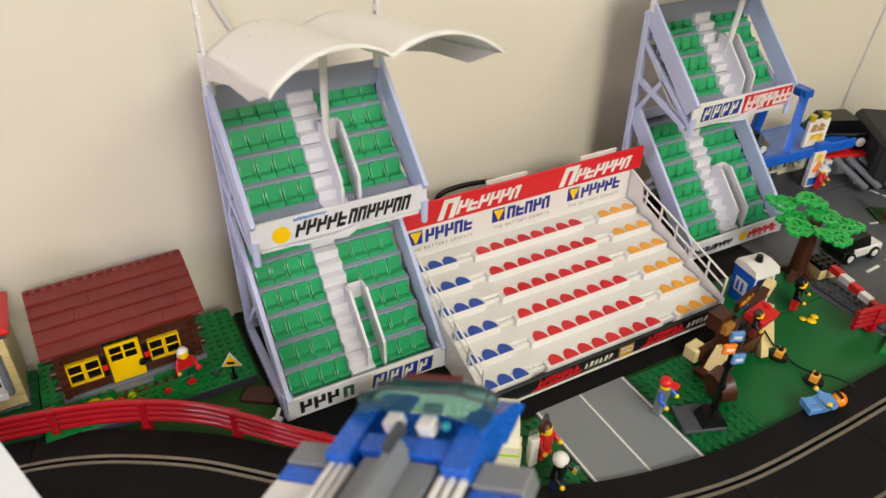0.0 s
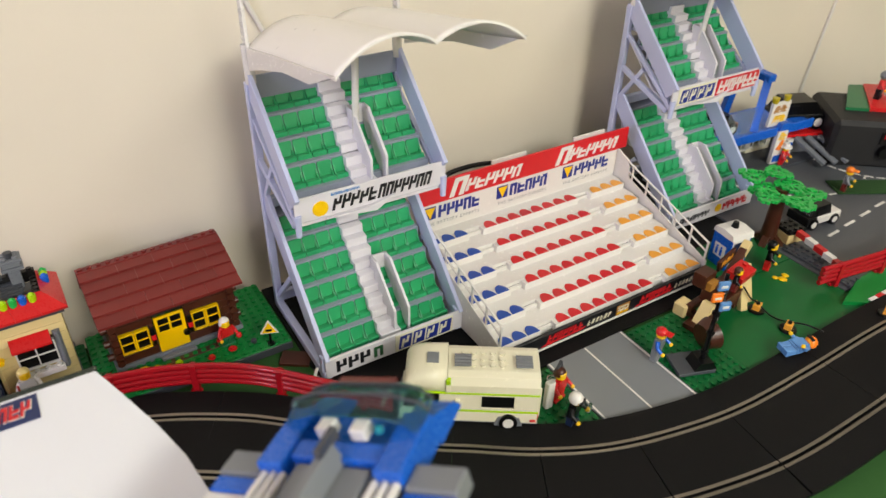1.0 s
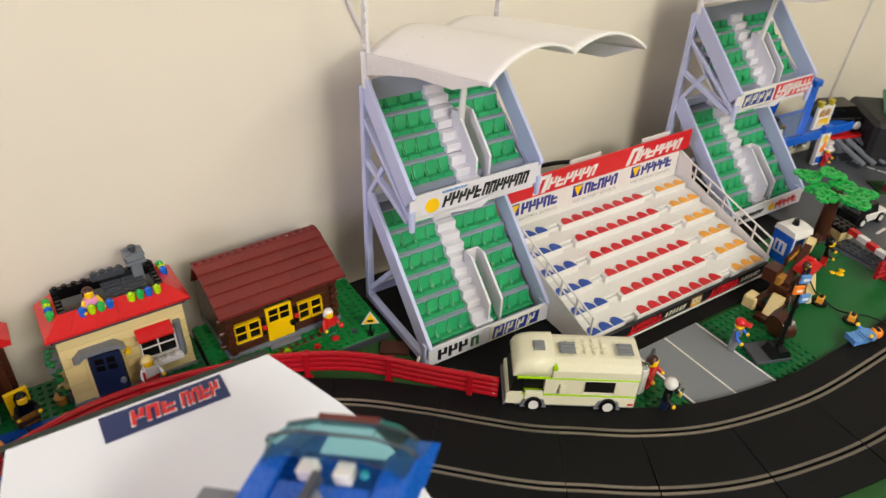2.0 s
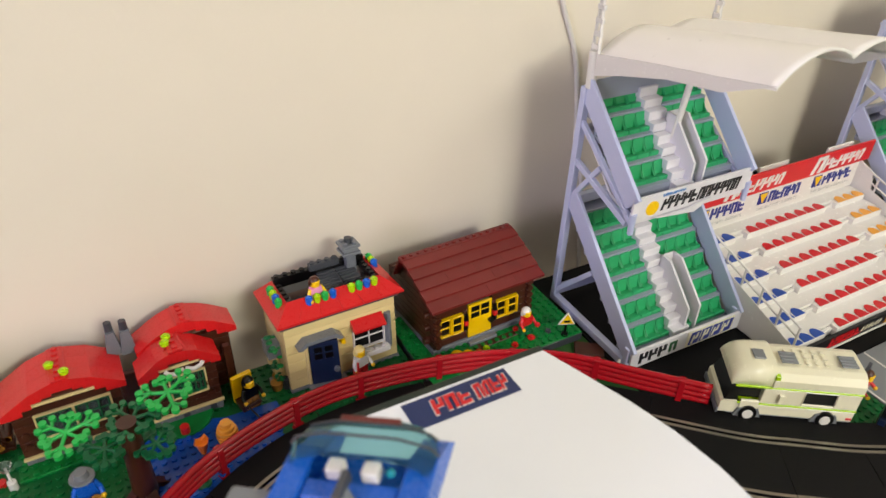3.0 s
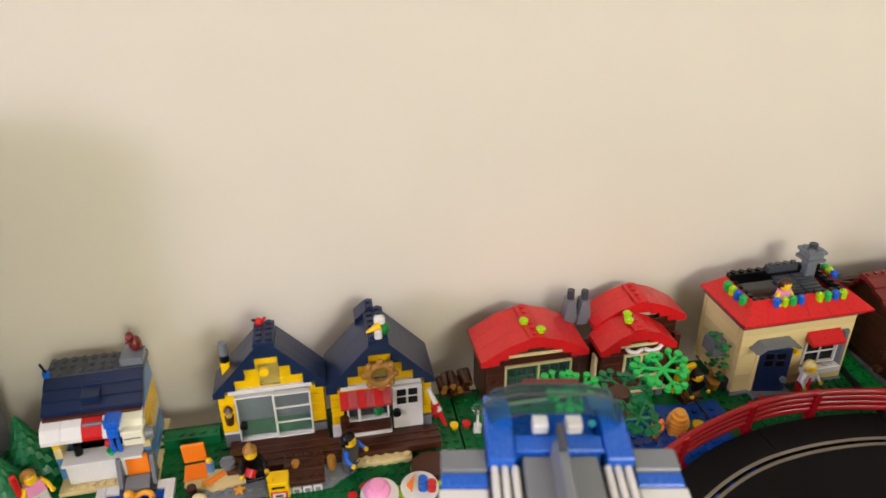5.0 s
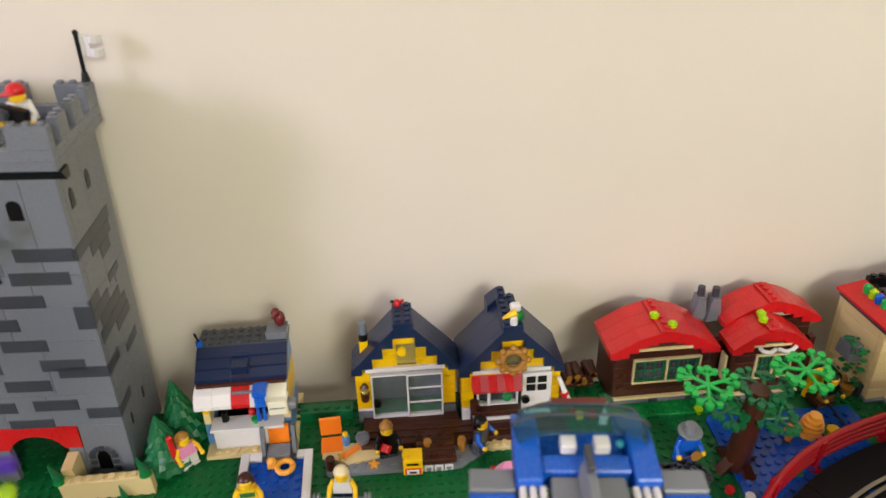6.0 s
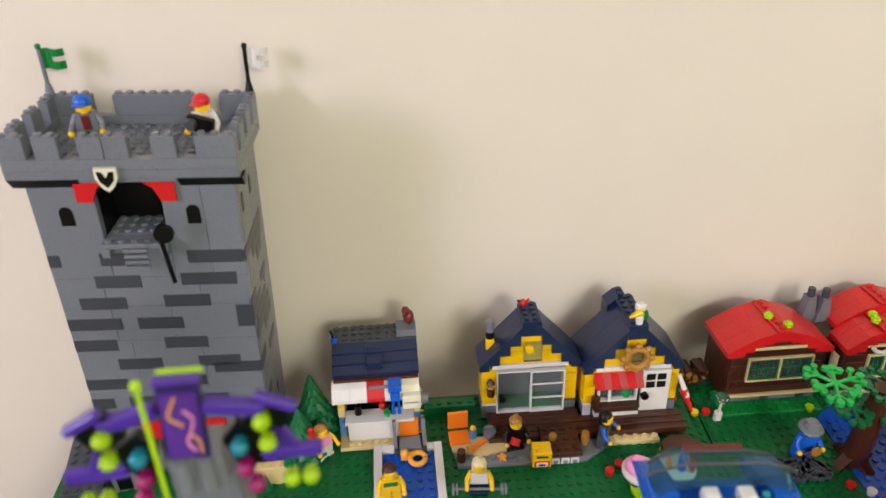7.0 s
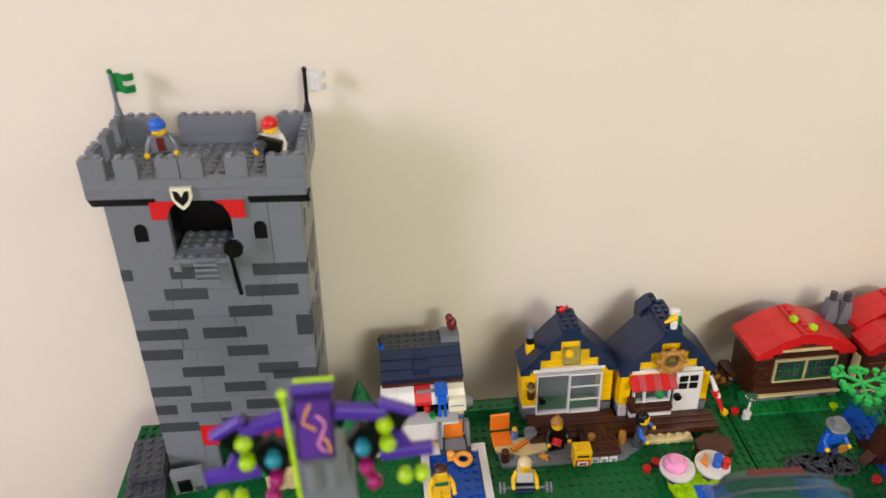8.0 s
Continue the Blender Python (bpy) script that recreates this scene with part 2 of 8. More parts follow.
# invented panel out of view that houses the fill lamp
fill_panel = thing("ceiling_light", "large white ceiling panel, unseen, added as fill light", "ceiling light", pose(0.25, -1.85, 1.65), "ceiling lights")
part("frame", Mesh().box(-0.40, 0.40, -0.40, 0.40, -0.06, 0, WHITE), fill_panel)
part("diffuser", Mesh().box(-0.38, 0.38, -0.38, 0.38, -0.075, -0.0602, GLOW), fill_panel)
# unseen frame and glowing pane, added to carry the light from the left
window_1 = tagged(new("window_1", Mesh().box(-2.599, -2.58, -1.0, -0.98, 0.45, 1.35, WHITE).box(-2.599, -2.58, 0.0, 0.02, 0.45, 1.35, WHITE).box(-2.599, -2.58, -0.98, 0.0, 0.45, 0.47, WHITE).box(-2.599, -2.58, -0.98, 0.0, 1.33, 1.35, WHITE).data("window_1")), kind="structure")
part("pane", Mesh().box(-2.599, -2.594, -0.98, 0.0, 0.47, 1.33, GLOW), window_1)

table = thing("table", "long dark board table standing just off the wall", "table", pose(0, 0, 0))
part("tabletop", Mesh().box(-0.864, 1.7, -0.25, BACK, -0.04, -0.012, TABLE, 0.002), table)
for tx in (-0.8, 0.4, 1.6):
    for ty in (-0.18, 0.6):
        part("leg", Mesh().box(tx - 0.03, tx + 0.03, ty - 0.03, ty + 0.03, -0.75, -0.0402, TABLE), table)
mat_mesh = Mesh().box(-0.860, 1.65, -0.22, BACK - 0.002, -0.0118, -0.0045, GRASS, 0.001)
tagged(new("grass_mat", mat_mesh.data("grass_mat")), "dark green artificial grass mat under the model town", kind="structure")

# ---- base plates ----
TRACK = smooth_line([(1.05, 0.262, 0), (0.86, 0.272, 0), (0.68, 0.278, 0), (0.55, 0.276, 0), (0.461, 0.277, 0), (0.394, 0.287, 0), (0.335, 0.303, 0), (0.283, 0.328, 0),
                     (0.24, 0.357, 0), (0.20, 0.386, 0), (0.135, 0.447, 0), (0.086, 0.487, 0), (0.022, 0.522, 0), (-0.04, 0.537, 0), (-0.112, 0.535, 0),
                     (-0.17, 0.517, 0), (-0.22, 0.484, 0), (-0.257, 0.436, 0), (-0.275, 0.375, 0), (-0.278, 0.30, 0), (-0.27, 0.20, 0), (-0.25, 0.08, 0)], 10)
TRACK_XY = np.array([(p.x, p.y) for p in TRACK])


def off_track(x, y):
    """Whether a place lies clear of the race track."""
    d = TRACK_XY - (x, y)
    i = int((d * d).sum(1).argmin())
    a = TRACK_XY[min(i + 1, len(TRACK_XY) - 1)] - TRACK_XY[max(i - 1, 0)]
    side = a[0] * (y - TRACK_XY[i][1]) - a[1] * (x - TRACK_XY[i][0])
    far = math.sqrt((d[i] ** 2).sum())
    return side < 0 and far > 0.031


def base_plate(name, label, x0, x1, y0, y1, top, mat, studs=True, thick=0.0032, side=None, clear=None):
    ob = thing(name, label, "baseplate", pose(x0, y0, top - thick), "base plates")
    part("plate", Mesh().box(0, x1 - x0, 0, y1 - y0, 0, thick, side or mat), ob)
    if side:
        part("surface", Mesh().box(0.0004, x1 - x0 - 0.0004, 0.0004, y1 - y0 - 0.0004, thick + 0.0001, thick + 0.0016, mat), ob)
    if studs:
        s = Mesh().studs(0, x1 - x0, 0, y1 - y0, thick + (0.0016 if side else 0), mat, keep=lambda x, y: off_track(x + x0, y + y0) and (clear is None or not clear(x + x0, y + y0)))
        if s.v:
            tagged(part("studs", s, ob), kind="stuff")
    return ob


def in_pond(x, y):
    """The outline of the pond on its plate."""
    edge = 0.607 + 0.006 * math.sin(60 * x)
    return -0.252 < x < -0.128 and y < edge and x > -0.252 + max(0, 0.02 - (y - 0.5)) * 0.2 and (x + 0.128) < (0.607 - y) * 0.4


base_plate("base_plate", "green studded base plate under the beach houses and pool", -0.86, -0.3485, 0.40, BACK - 0.001, 0.0, PLATE)
base_plate("base_plate", "green studded base plate under the lodge and pond", -0.3470, -0.1045, 0.40, BACK - 0.001, 0.0, PLATE, clear=in_pond)
base_plate("base_plate", "green studded base plate under the red-roofed cottage", -0.1035, -0.004, 0.50, BACK - 0.001, 0.0, PLATE)
base_plate("base_plate", "bright green raised base plate with grey sides under the log cabin", -0.002, 0.164, 0.552, BACK - 0.001, 0.0042, GREEN, thick=0.0082, side=DKGREY)
base_plate("base_plate", "green studded base plate beside the camper van", 0.262, 0.3525, 0.30, 0.404, 0.0, PLATE)
base_plate("base_plate", "green studded base plate beside the bleachers", 0.448, 0.512, 0.30, 0.404, 0.0, PLATE)
base_plate("base_plate", "smooth green plate under the catapult", 0.5125, 0.6995, 0.285, 0.4035, -0.0004, PLATE, studs=False)
base_plate("base_plate", "green plate behind the toilet booth", 0.60, 0.6995, 0.4045, 0.472, 0.0, PLATE, studs=False)

thing("black_board", "black board under the grandstands", "board", pose(0, 0, -0.0044), mesh=Mesh().box(0.168, 0.70, 0.41, BACK - 0.003, 0, 0.0026, ROAD))
pond = Mesh()
pond.prism([(-0.251, 0.46), (-0.205, 0.46), (-0.155, 0.53), (-0.128, 0.585), (-0.131, 0.603), (-0.175, 0.604), (-0.2, 0.613), (-0.238, 0.613), (-0.252, 0.600)], "z", -0.0002, 0.0012, POND)
pond.studs(-0.249, -0.135, 0.485, 0.598, 0.0012, POND, keep=lambda x, y: in_pond(x, y - 0.003))
thing("pond", "blue studded plate pond in front of the lodge", "pond", mesh=pond)

plate = thing("parking_plate", "light grey parking plate with thin white lines", "road plate", pose(0.354, 0.3, 0), "")
part("plate", Mesh().box(0, 0.093, 0, 0.108, -0.0032, 0.0004, MIDGREY), plate)
for lx in (0.001, 0.044, 0.0895):
    part("line", Mesh().box(lx, lx + 0.0018, 0.0, 0.107, 0.0003, 0.0008, WHITE, 0.0001), plate, "thin white painted line")

street = thing("street_plate", "dark grey street plate with white dashed kerb lines", "road plate", pose(0.70, 0.335, 0))
part("plate", Mesh().box(0, 0.56, 0, 0.316, -0.0032, 0.0003, STREET), street)
for cx, cy, r, a0, a1 in ((0.205, 0.265, 0.135, 95, 265), (0.205, 0.265, 0.135, 265, 300), (0.34, 0.20, 0.10, 110, 250), (0.20, -0.06, 0.13, 20, 90)):
    for a in range(a0, a1, 9):
        q = pose(cx + r * math.cos(radians(a)), cy + r * math.sin(radians(a)), 0, 0, 0, a + 90)
        part("dash", Mesh().box(-0.006, 0.006, -0.0016, 0.0016, 0.0004, 0.0009, WHITE, 0.0001), street, m=q)
for k in range(6):
    part("dash", Mesh().box(-0.011, 0.011, -0.0018, 0.0018, 0.0004, 0.0009, WHITE, 0.0001), street, m=pose(0.09 + 0.038 * k, 0.075 + 0.004 * k, 0, 0, 0, 4))
part("gravel_verge", Mesh().box(0.006, 0.03, -0.001, 0.085, 0.0004, 0.003, DKGREY).studs(0.006, 0.03, 0, 0.085, 0.003, DKGREY), street)

# ---- slot-car track ----
track = thing("slot_track", "black two-lane slot-car track with steel rails", "race track", pose(0, 0, 0.0012))


def ribbon(points, a, b, z0, z1, mat):
    """A flat band at distances a to b to the left of a line."""
    m, v, f = Mesh(), [], []
    for i, p in enumerate(points):
        d = (points[min(i + 1, len(points) - 1)] - points[max(i - 1, 0)]).normalized()
        s = Vector((-d.y, d.x, 0))
        for w, z in ((a, z0), (b, z0), (b, z1), (a, z1)):
            v.append(tuple(p + s * w + Vector((0, 0, z))))
    for i in range(len(points) - 1):
        for k in range(4):
            f.append((4 * i + k, 4 * i + (k + 1) % 4, 4 * i + 4 + (k + 1) % 4, 4 * i + 4 + k))
    n = 4 * (len(points) - 1)
    f += [(3, 2, 1, 0), (n, n + 1, n + 2, n + 3)]
    m.add(v, f, mat)
    return m


for i in range(0, len(TRACK) - 1, 14):
    seg = [p.copy() for p in TRACK[i:i + 15]]
    if len(seg) < 3:
        continue
    seg[0] = seg[0].lerp(seg[1], 0.05)
    piece = part("track_piece", ribbon(seg, -0.029, -0.0013, 0, 0.0045, ROAD), track)
    part("lane", ribbon(seg, 0.0013, 0.0567, 0, 0.0045, ROAD), piece)
    part("lane", ribbon(seg, 0.0593, 0.088, 0, 0.0045, ROAD), piece)
    part("slot_floor", ribbon(seg, -0.0016, 0.0596, 0, 0.0014, BLACK), piece)
    for c in (0.0, 0.058):
        part("rail", ribbon(seg, c + 0.0015, c + 0.0042, 0.0044, 0.005, RAILM), piece, "thin steel power rail")
        part("rail", ribbon(seg, c - 0.0042, c - 0.0015, 0.0044, 0.005, RAILM), piece, "thin steel power rail")


def guard_rail(points, label, step=9):
    line = smooth_line(points, 8)
    ob = thing("guard_rail", label, "guard rail", None, "guard rails")
    for h in (0.0, 0.0058, 0.0116, 0.0172):
        part("bar", Mesh().tube([p + Vector((0, 0, h)) for p in line], 0.0027, RAILRED, 8, 1.15), ob)
    web = ribbon([p - Vector((0, 0, 0.001)) for p in line], -0.0009, 0.0009, 0, 0.0185, RAILRED)
    part("web", web, ob)
    for i in range(4, len(line) - 2, step):
        d = (line[i + 1] - line[i - 1]).normalized()
        q = pose(line[i].x, line[i].y, line[i].z, 0, 0, math.degrees(math.atan2(d.y, d.x)))
        part("clip", Mesh().box(-0.0026, 0.0026, -0.0034, 0.0034, -0.010, 0.0195, RAILRED).box(-0.005, 0.005, 0.0, 0.009, -0.011, -0.008, RAILRED), ob, m=q)
    return ob


guard_rail([(0.203, 0.425, 0.009), (0.164, 0.461, 0.011), (0.111, 0.513, 0.012), (0.057, 0.545, 0.011), (0.0, 0.563, 0.010), (-0.064, 0.573, 0.010), (-0.116, 0.571, 0.010),
            (-0.178, 0.554, 0.010), (-0.225, 0.530, 0.010), (-0.263, 0.495, 0.010), (-0.292, 0.445, 0.010), (-0.307, 0.39, 0.010), (-0.31, 0.33, 0.010)], "glossy red plastic guard rail with four ribs round the bend")
guard_rail([(0.672, 0.352, 0.010), (0.72, 0.341, 0.013), (0.78, 0.330, 0.016), (0.86, 0.323, 0.018), (0.95, 0.318, 0.018)], "red plastic guard rail along the straight by the street")

kerb = thing("track_border", "green run-off border with a red and white kerb", "track border", pose(0.675, 0.3085, 0))
part("border", Mesh().prism([(0.0, 0.014), (0.02, 0.0), (0.32, -0.003), (0.32, 0.034), (0.05, 0.03)], "z", -0.002, 0.004, GREEN), kerb)
for k in range(16):
    part("kerb_block", Mesh().box(0, 0.0112, -0.005, 0.001, 0.004, 0.0052, RED if k % 2 else WHITE, 0.0002), kerb, m=pose(0.025 + 0.0115 * k, 0.002, 0, 0, 0, -1))


# ---- grandstands ----
SEAT = Mesh().prism([(0.0, 0.0), (0.0092, 0.0), (0.0092, 0.0022), (0.0070, 0.0026), (0.0012, 0.0040), (0.0, 0.0034)], "x", 0.0003, 0.0131, SEATG)
SEAT.prism([(0.0004, 0.0), (0.0004, 0.0126), (0.0014, 0.0138), (0.0119, 0.0138), (0.0130, 0.0126), (0.0130, 0.0)], "y", 0.0, 0.0016, SEATG, pose(0, 0.0080, 0.0012, -11))
for sx in (0.0003, 0.0118):
    SEAT.prism([(0.0030, 0.0020), (0.0092, 0.0020), (0.0110, 0.0108), (0.0094, 0.0100), (0.0070, 0.0060)], "x", sx, sx + 0.0013, SEATG)
SEAT_DATA = SEAT.data("seat")
W = 0.138


def deck(parent, y0, z0, rows, pitch, aisle_wall, lead=0.0):
    """One tier: sloped steps with seats on both sides of a white stair."""
    d = part("deck", Mesh(), parent)
    tread = Mesh().prism([(0, -0.004), (0, 0), (pitch - 0.0006, 0), (pitch - 0.0006, pitch - 0.0042), (pitch + 0.0012, pitch - 0.0042), (pitch + 0.0012, -0.004)], "x", 0.004, W - 0.004, LILAC2).data("terrace_step")
    for i in range(rows + (0 if lead else 1)):
        part("terrace_step", tread, d, m=pose(0, y0 + pitch * i, z0 + pitch * i))
    for i in range(rows):
        for k in range(8):
            x = 0.0060 + 0.0136 * (k % 4) + (0.0722 if k > 3 else 0)
            s = part("seat", SEAT_DATA, d)
            s.matrix_basis = Matrix.LocRotScale((x, y0 + pitch * i + 0.0046, z0 + pitch * i), None, (1.0, 1.0, 1.0))
    stair = Mesh().box(0.0575, 0.0785, 0, pitch / 2 + 0.004, -0.002, 0.0075, STANDW, 0.0004).data("stair_step")
    if lead:
        part("front_floor", Mesh().box(0.004, W - 0.004, y0 - lead - 0.006, y0 - 0.0002, z0 - lead - 0.004, z0 - lead, LILAC2), d)
        part("front_riser", Mesh().box(0.004, W - 0.004, y0 - 0.0001, y0 + 0.0012, z0 - lead - 0.004, z0 - 0.0042, LILAC2), d)
    for i in range(-1 if lead else 0, 2 * rows + (0 if lead else 1)):
        part("stair_step", stair, d, m=pose(0, y0 + pitch * i / 2, z0 + pitch * i / 2))
    a, b = aisle_wall
    y0, z0 = y0 - lead, z0 - lead
    for x in (0.0725, 0.0870):
        part("aisle_wall", Mesh().prism([(y0 + 0.002, z0 - 0.002), (y0 + 0.002, z0 + 0.028), (y0 + a * 0.75, z0 + b), (y0 + a, z0 + b), (y0 + a, z0 + a - 0.004)], "x", x, x + 0.0024, STANDW), d, "white aisle wall")
    part("end_cap", Mesh().box(0.0725, 0.0894, y0 + a - 0.002, y0 + a, z0 + a - 0.006, z0 + b, STANDW), d)
    return d


def beam(mesh, p, q, w, t, mat):
    """A straight bar from p to q: w wide across x, t deep."""
    p, q = Vector(p), Vector(q)
    d = q - p
    turn = Matrix.Translation(p) @ d.to_track_quat("Z", "X").to_matrix().to_4x4()
    return mesh.box(-t / 2, t / 2, -w / 2, w / 2, 0, d.length, mat, 0.0005, turn)


def grandstand(m, label, tops, bottoms):
    g = thing("grandstand", label, "grandstand", m, "grandstands")
    pitch = 0.0166
    deck(g, 0.0065, 0.012, 6, pitch, (0.050, 0.062))
    deck(g, 0.0535, 0.1615, 4, pitch, (0.046, 0.060), 0.0100)
    back = 0.119
    for x in (0.0, W):
        s = 1 if x == 0 else -1
        side = part("side_frame", Mesh(), g)
        part("post", beam(Mesh(), (x, back, 0.0), (x, back, 0.236), 0.007, 0.007, LILAC), side)
        part("beam", beam(Mesh(), (x, 0.002, 0.016), (x, back - 0.004, 0.128), 0.004, 0.020, LILAC), side, "sloping lilac-grey side beam")
        part("beam", beam(Mesh(), (x, 0.036, 0.160), (x, back, 0.238), 0.004, 0.020, LILAC), side, "sloping lilac-grey side beam")
        part("beam", beam(Mesh(), (x, 0.034, 0.142), (x, back, 0.205), 0.0045, 0.005, LILAC), side)
        part("brace", beam(Mesh(), (x, 0.040, 0.139), (x, back, 0.165), 0.005, 0.006, LILAC), side)
        part("brace", beam(Mesh(), (x, 0.084, 0.172), (x, back, 0.122), 0.004, 0.005, LILAC), side)
        part("brace", beam(Mesh(), (x, 0.070, 0.066), (x, back, 0.012), 0.004, 0.005, LILAC), side)
        part("foot_beam", beam(Mesh(), (x, -0.002, 0.004), (x, back + 0.004, 0.004), 0.007, 0.008, LILAC), side)
        part("foot_post", beam(Mesh(), (x, 0.004, 0.0), (x, 0.004, 0.024), 0.006, 0.008, LILAC), side)
        part("peg", Mesh().cyl((x, 0.034, 0.132), (x, 0.034, 0.152), 0.0026, 0.0034, LILAC), side)
    for z in (0.012, 0.12, 0.230):
        part("cross_beam", beam(Mesh(), (0, back, z), (W, back, z), 0.006, 0.010, LILAC), g)
    part("back_board", Mesh().box(0.002, W - 0.002, back - 0.004, back - 0.002, 0.222, 0.242, LILAC2), g, "grey board behind the top row")
    part("under_shell", Mesh().prism([(0.036, 0.1395), (0.07, 0.150), (back, 0.196), (back, 0.199), (0.070, 0.1530), (0.036, 0.1425)], "x", 0.004, W - 0.004, STANDW), g, "white underside of the top tier")
    up = part("front_panel", Mesh().box(-0.002, W + 0.002, 0.0335, 0.036, 0.1445, 0.1665, STANDW), g, "white advertising panel")
    low = part("front_panel", Mesh().box(-0.002, W + 0.002, -0.003, -0.0005, 0.002, 0.023, STANDW), g, "white advertising panel")
    for panel, y, z, marks in ((up, 0.0335, 0.1445, tops), (low, -0.003, 0.002, bottoms)):
        for kind, x0, x1, z0, z1, n, back_mat, mat, lean in marks:
            mk = Mesh()
            if back_mat:
                mk.box(x0, x1, y - 0.0007, y - 0.0001, z + z0, z + z1, back_mat, 0.0001)
                q = 0.0022
            else:
                q = 0.0
            if kind == "tiles":
                w = (x1 - x0 - 2 * q) / n
                for k in range(n):
                    mk.prism([(x0 + q + k * w + 0.0008, z + z0 + q), (x0 + q + (k + 1) * w - 0.0012, z + z0 + q), (x0 + q + (k + 1) * w + 0.0008, z + z1 - q), (x0 + q + k * w + 0.0028, z + z1 - q)], "y", y - 0.0012, y - 0.0006, mat)
                glyph_bars(mk, x0 + q + 0.003, x1 - q, z + z0 + q + 0.0015, z + z1 - q - 0.0015, y - 0.0011, n, IVORY, 0.2, 0.0004, 5, 0.5)
            elif kind == "disc":
                mk.cyl(((x0 + x1) / 2, y, z + (z0 + z1) / 2), ((x0 + x1) / 2, y - 0.0006, z + (z0 + z1) / 2), (x1 - x0) / 2, (x1 - x0) / 2, mat, 20)
            else:
                glyph_bars(mk, x0 + q, x1 - q, z + z0 + q, z + z1 - q, y - (0.0007 if back_mat else 0), n, mat, lean, 0.0006, n, 0.16)
            part("print", mk, panel, "printed advertising mark")
    # the sail roof
    roof = Mesh()
    nx, ny, v, f = 32, 14, [], []
    profile = [(0.1115, 0.266), (0.05, 0.279), (-0.0215, 0.2925), (-0.0625, 0.301)]
    prof = smooth_line([(0, a, b) for a, b in profile], 5)

    def crest(u):
        """The height of the two bays over the roof's edge."""
        if u < 0.5:
            return 0.011 * u / 0.5 + 0.0145 * math.sin(math.pi * u / 0.5) ** 0.75
        w = (u - 0.5) / 0.5
        return 0.011 * (1 - w) + 0.003 * w + 0.0125 * math.sin(math.pi * w) ** 0.8
    for k, p in enumerate(prof):
        for i in range(nx + 1):
            v.append((0.001 + (W + 0.003) * i / nx, p.y, p.z + crest(i / nx)))
    rows = len(prof)
    base = len(v)
    v += [(a, b, c - 0.0018) for a, b, c in v]
    for k in range(rows - 1):
        for i in range(nx):
            q = k * (nx + 1) + i
            f.append((q, q + 1, q + nx + 2, q + nx + 1))
            f.append(tuple(base + j for j in (q + nx + 1, q + nx + 2, q + 1, q)))
    for i in range(nx):
        a, b = i, (rows - 1) * (nx + 1) + i
        f.append((a + 1, a, base + a, base + a + 1))
        f.append((b, b + 1, base + b + 1, base + b))
    for k in range(rows - 1):
        a, b = k * (nx + 1), k * (nx + 1) + nx
        f.append((a, a + nx + 1, base + a + nx + 1, base + a))
        f.append((b + nx + 1, b, base + b, base + b + nx + 1))
    roof.add(v, f, ROOFW, [True] * (2 * (rows - 1) * nx) + [False] * (2 * nx + 2 * (rows - 1)))
    cover = part("roof", roof, g, "white sail-shaped roof in two bays")
    flange = [(p.y, p.z + 0.001) for p in prof] + [(-0.0215, 0.2830), (0.03, 0.2740), (0.08, 0.2590), (0.1115, 0.2480)]
    part("flange", Mesh().prism(flange, "x", -0.0005, 0.0011, WHITE), cover, "white side flange")
    part("flange", Mesh().prism([(y, z + (0.003 if i < len(prof) else 0.0)) for i, (y, z) in enumerate(flange)], "x", W + 0.0039, W + 0.0055, WHITE), cover, "white side flange")
    for x in (0.001, W - 0.001):
        mast = part("mast", Mesh().cyl((x, back - 0.004, 0.236), (x, back - 0.002, 0.268), 0.0045, 0.0042, WHITE), g)
        rungs = Mesh()
        beam(rungs, (x, back - 0.008, 0.266), (x, back - 0.004, 0.318), 0.003, 0.0018, WHITE)
        beam(rungs, (x, back + 0.001, 0.266), (x, back - 0.002, 0.318), 0.003, 0.0018, WHITE)
        for z in (0.270, 0.281, 0.292, 0.303, 0.316):
            rungs.box(x - 0.0015, x + 0.0015, back - 0.008, back + 0.0008, z, z + 0.004, WHITE)
        part("mast_head", rungs, mast)
    part("roof_post", Mesh().cyl((0.075, 0.078, 0.190), (0.075, 0.070, 0.272), 0.0030, 0.0030, WHITE, 14), g, "white round roof post")
    part("aisle_flap", Mesh().prism([(0.024, 0.1440), (0.060, 0.1440), (0.088, 0.150), (0.07, 0.139)], "y", 0.030, 0.0325, STANDW), g)
    return g


grandstand(pose(0.174, 0.4945, 0, 0, 0, -0.4), "two-tier grandstand with green seats and a white sail roof",
           [("disc", 0.013, 0.027, 0.002, 0.016, 1, None, YELLOW, 0), ("letters", 0.030, 0.071, 0.004, 0.0165, 5, None, SIGNBLK, 0.28), ("letters", 0.072, 0.124, 0.004, 0.0165, 7, None, SIGNBLK, 0.28), ("letters", 0.030, 0.056, 0.0182, 0.0205, 9, None, SKYB, 0.1)],
           [("letters", 0.008, 0.043, 0.004, 0.0165, 3, None, SIGNBLK, 0.0), ("letters", 0.045, 0.056, 0.0045, 0.016, 1, None, SIGNGRN, 0.0), ("tiles", 0.067, 0.129, 0.001, 0.020, 4, IVORY, SIGNBLUE, 0)])
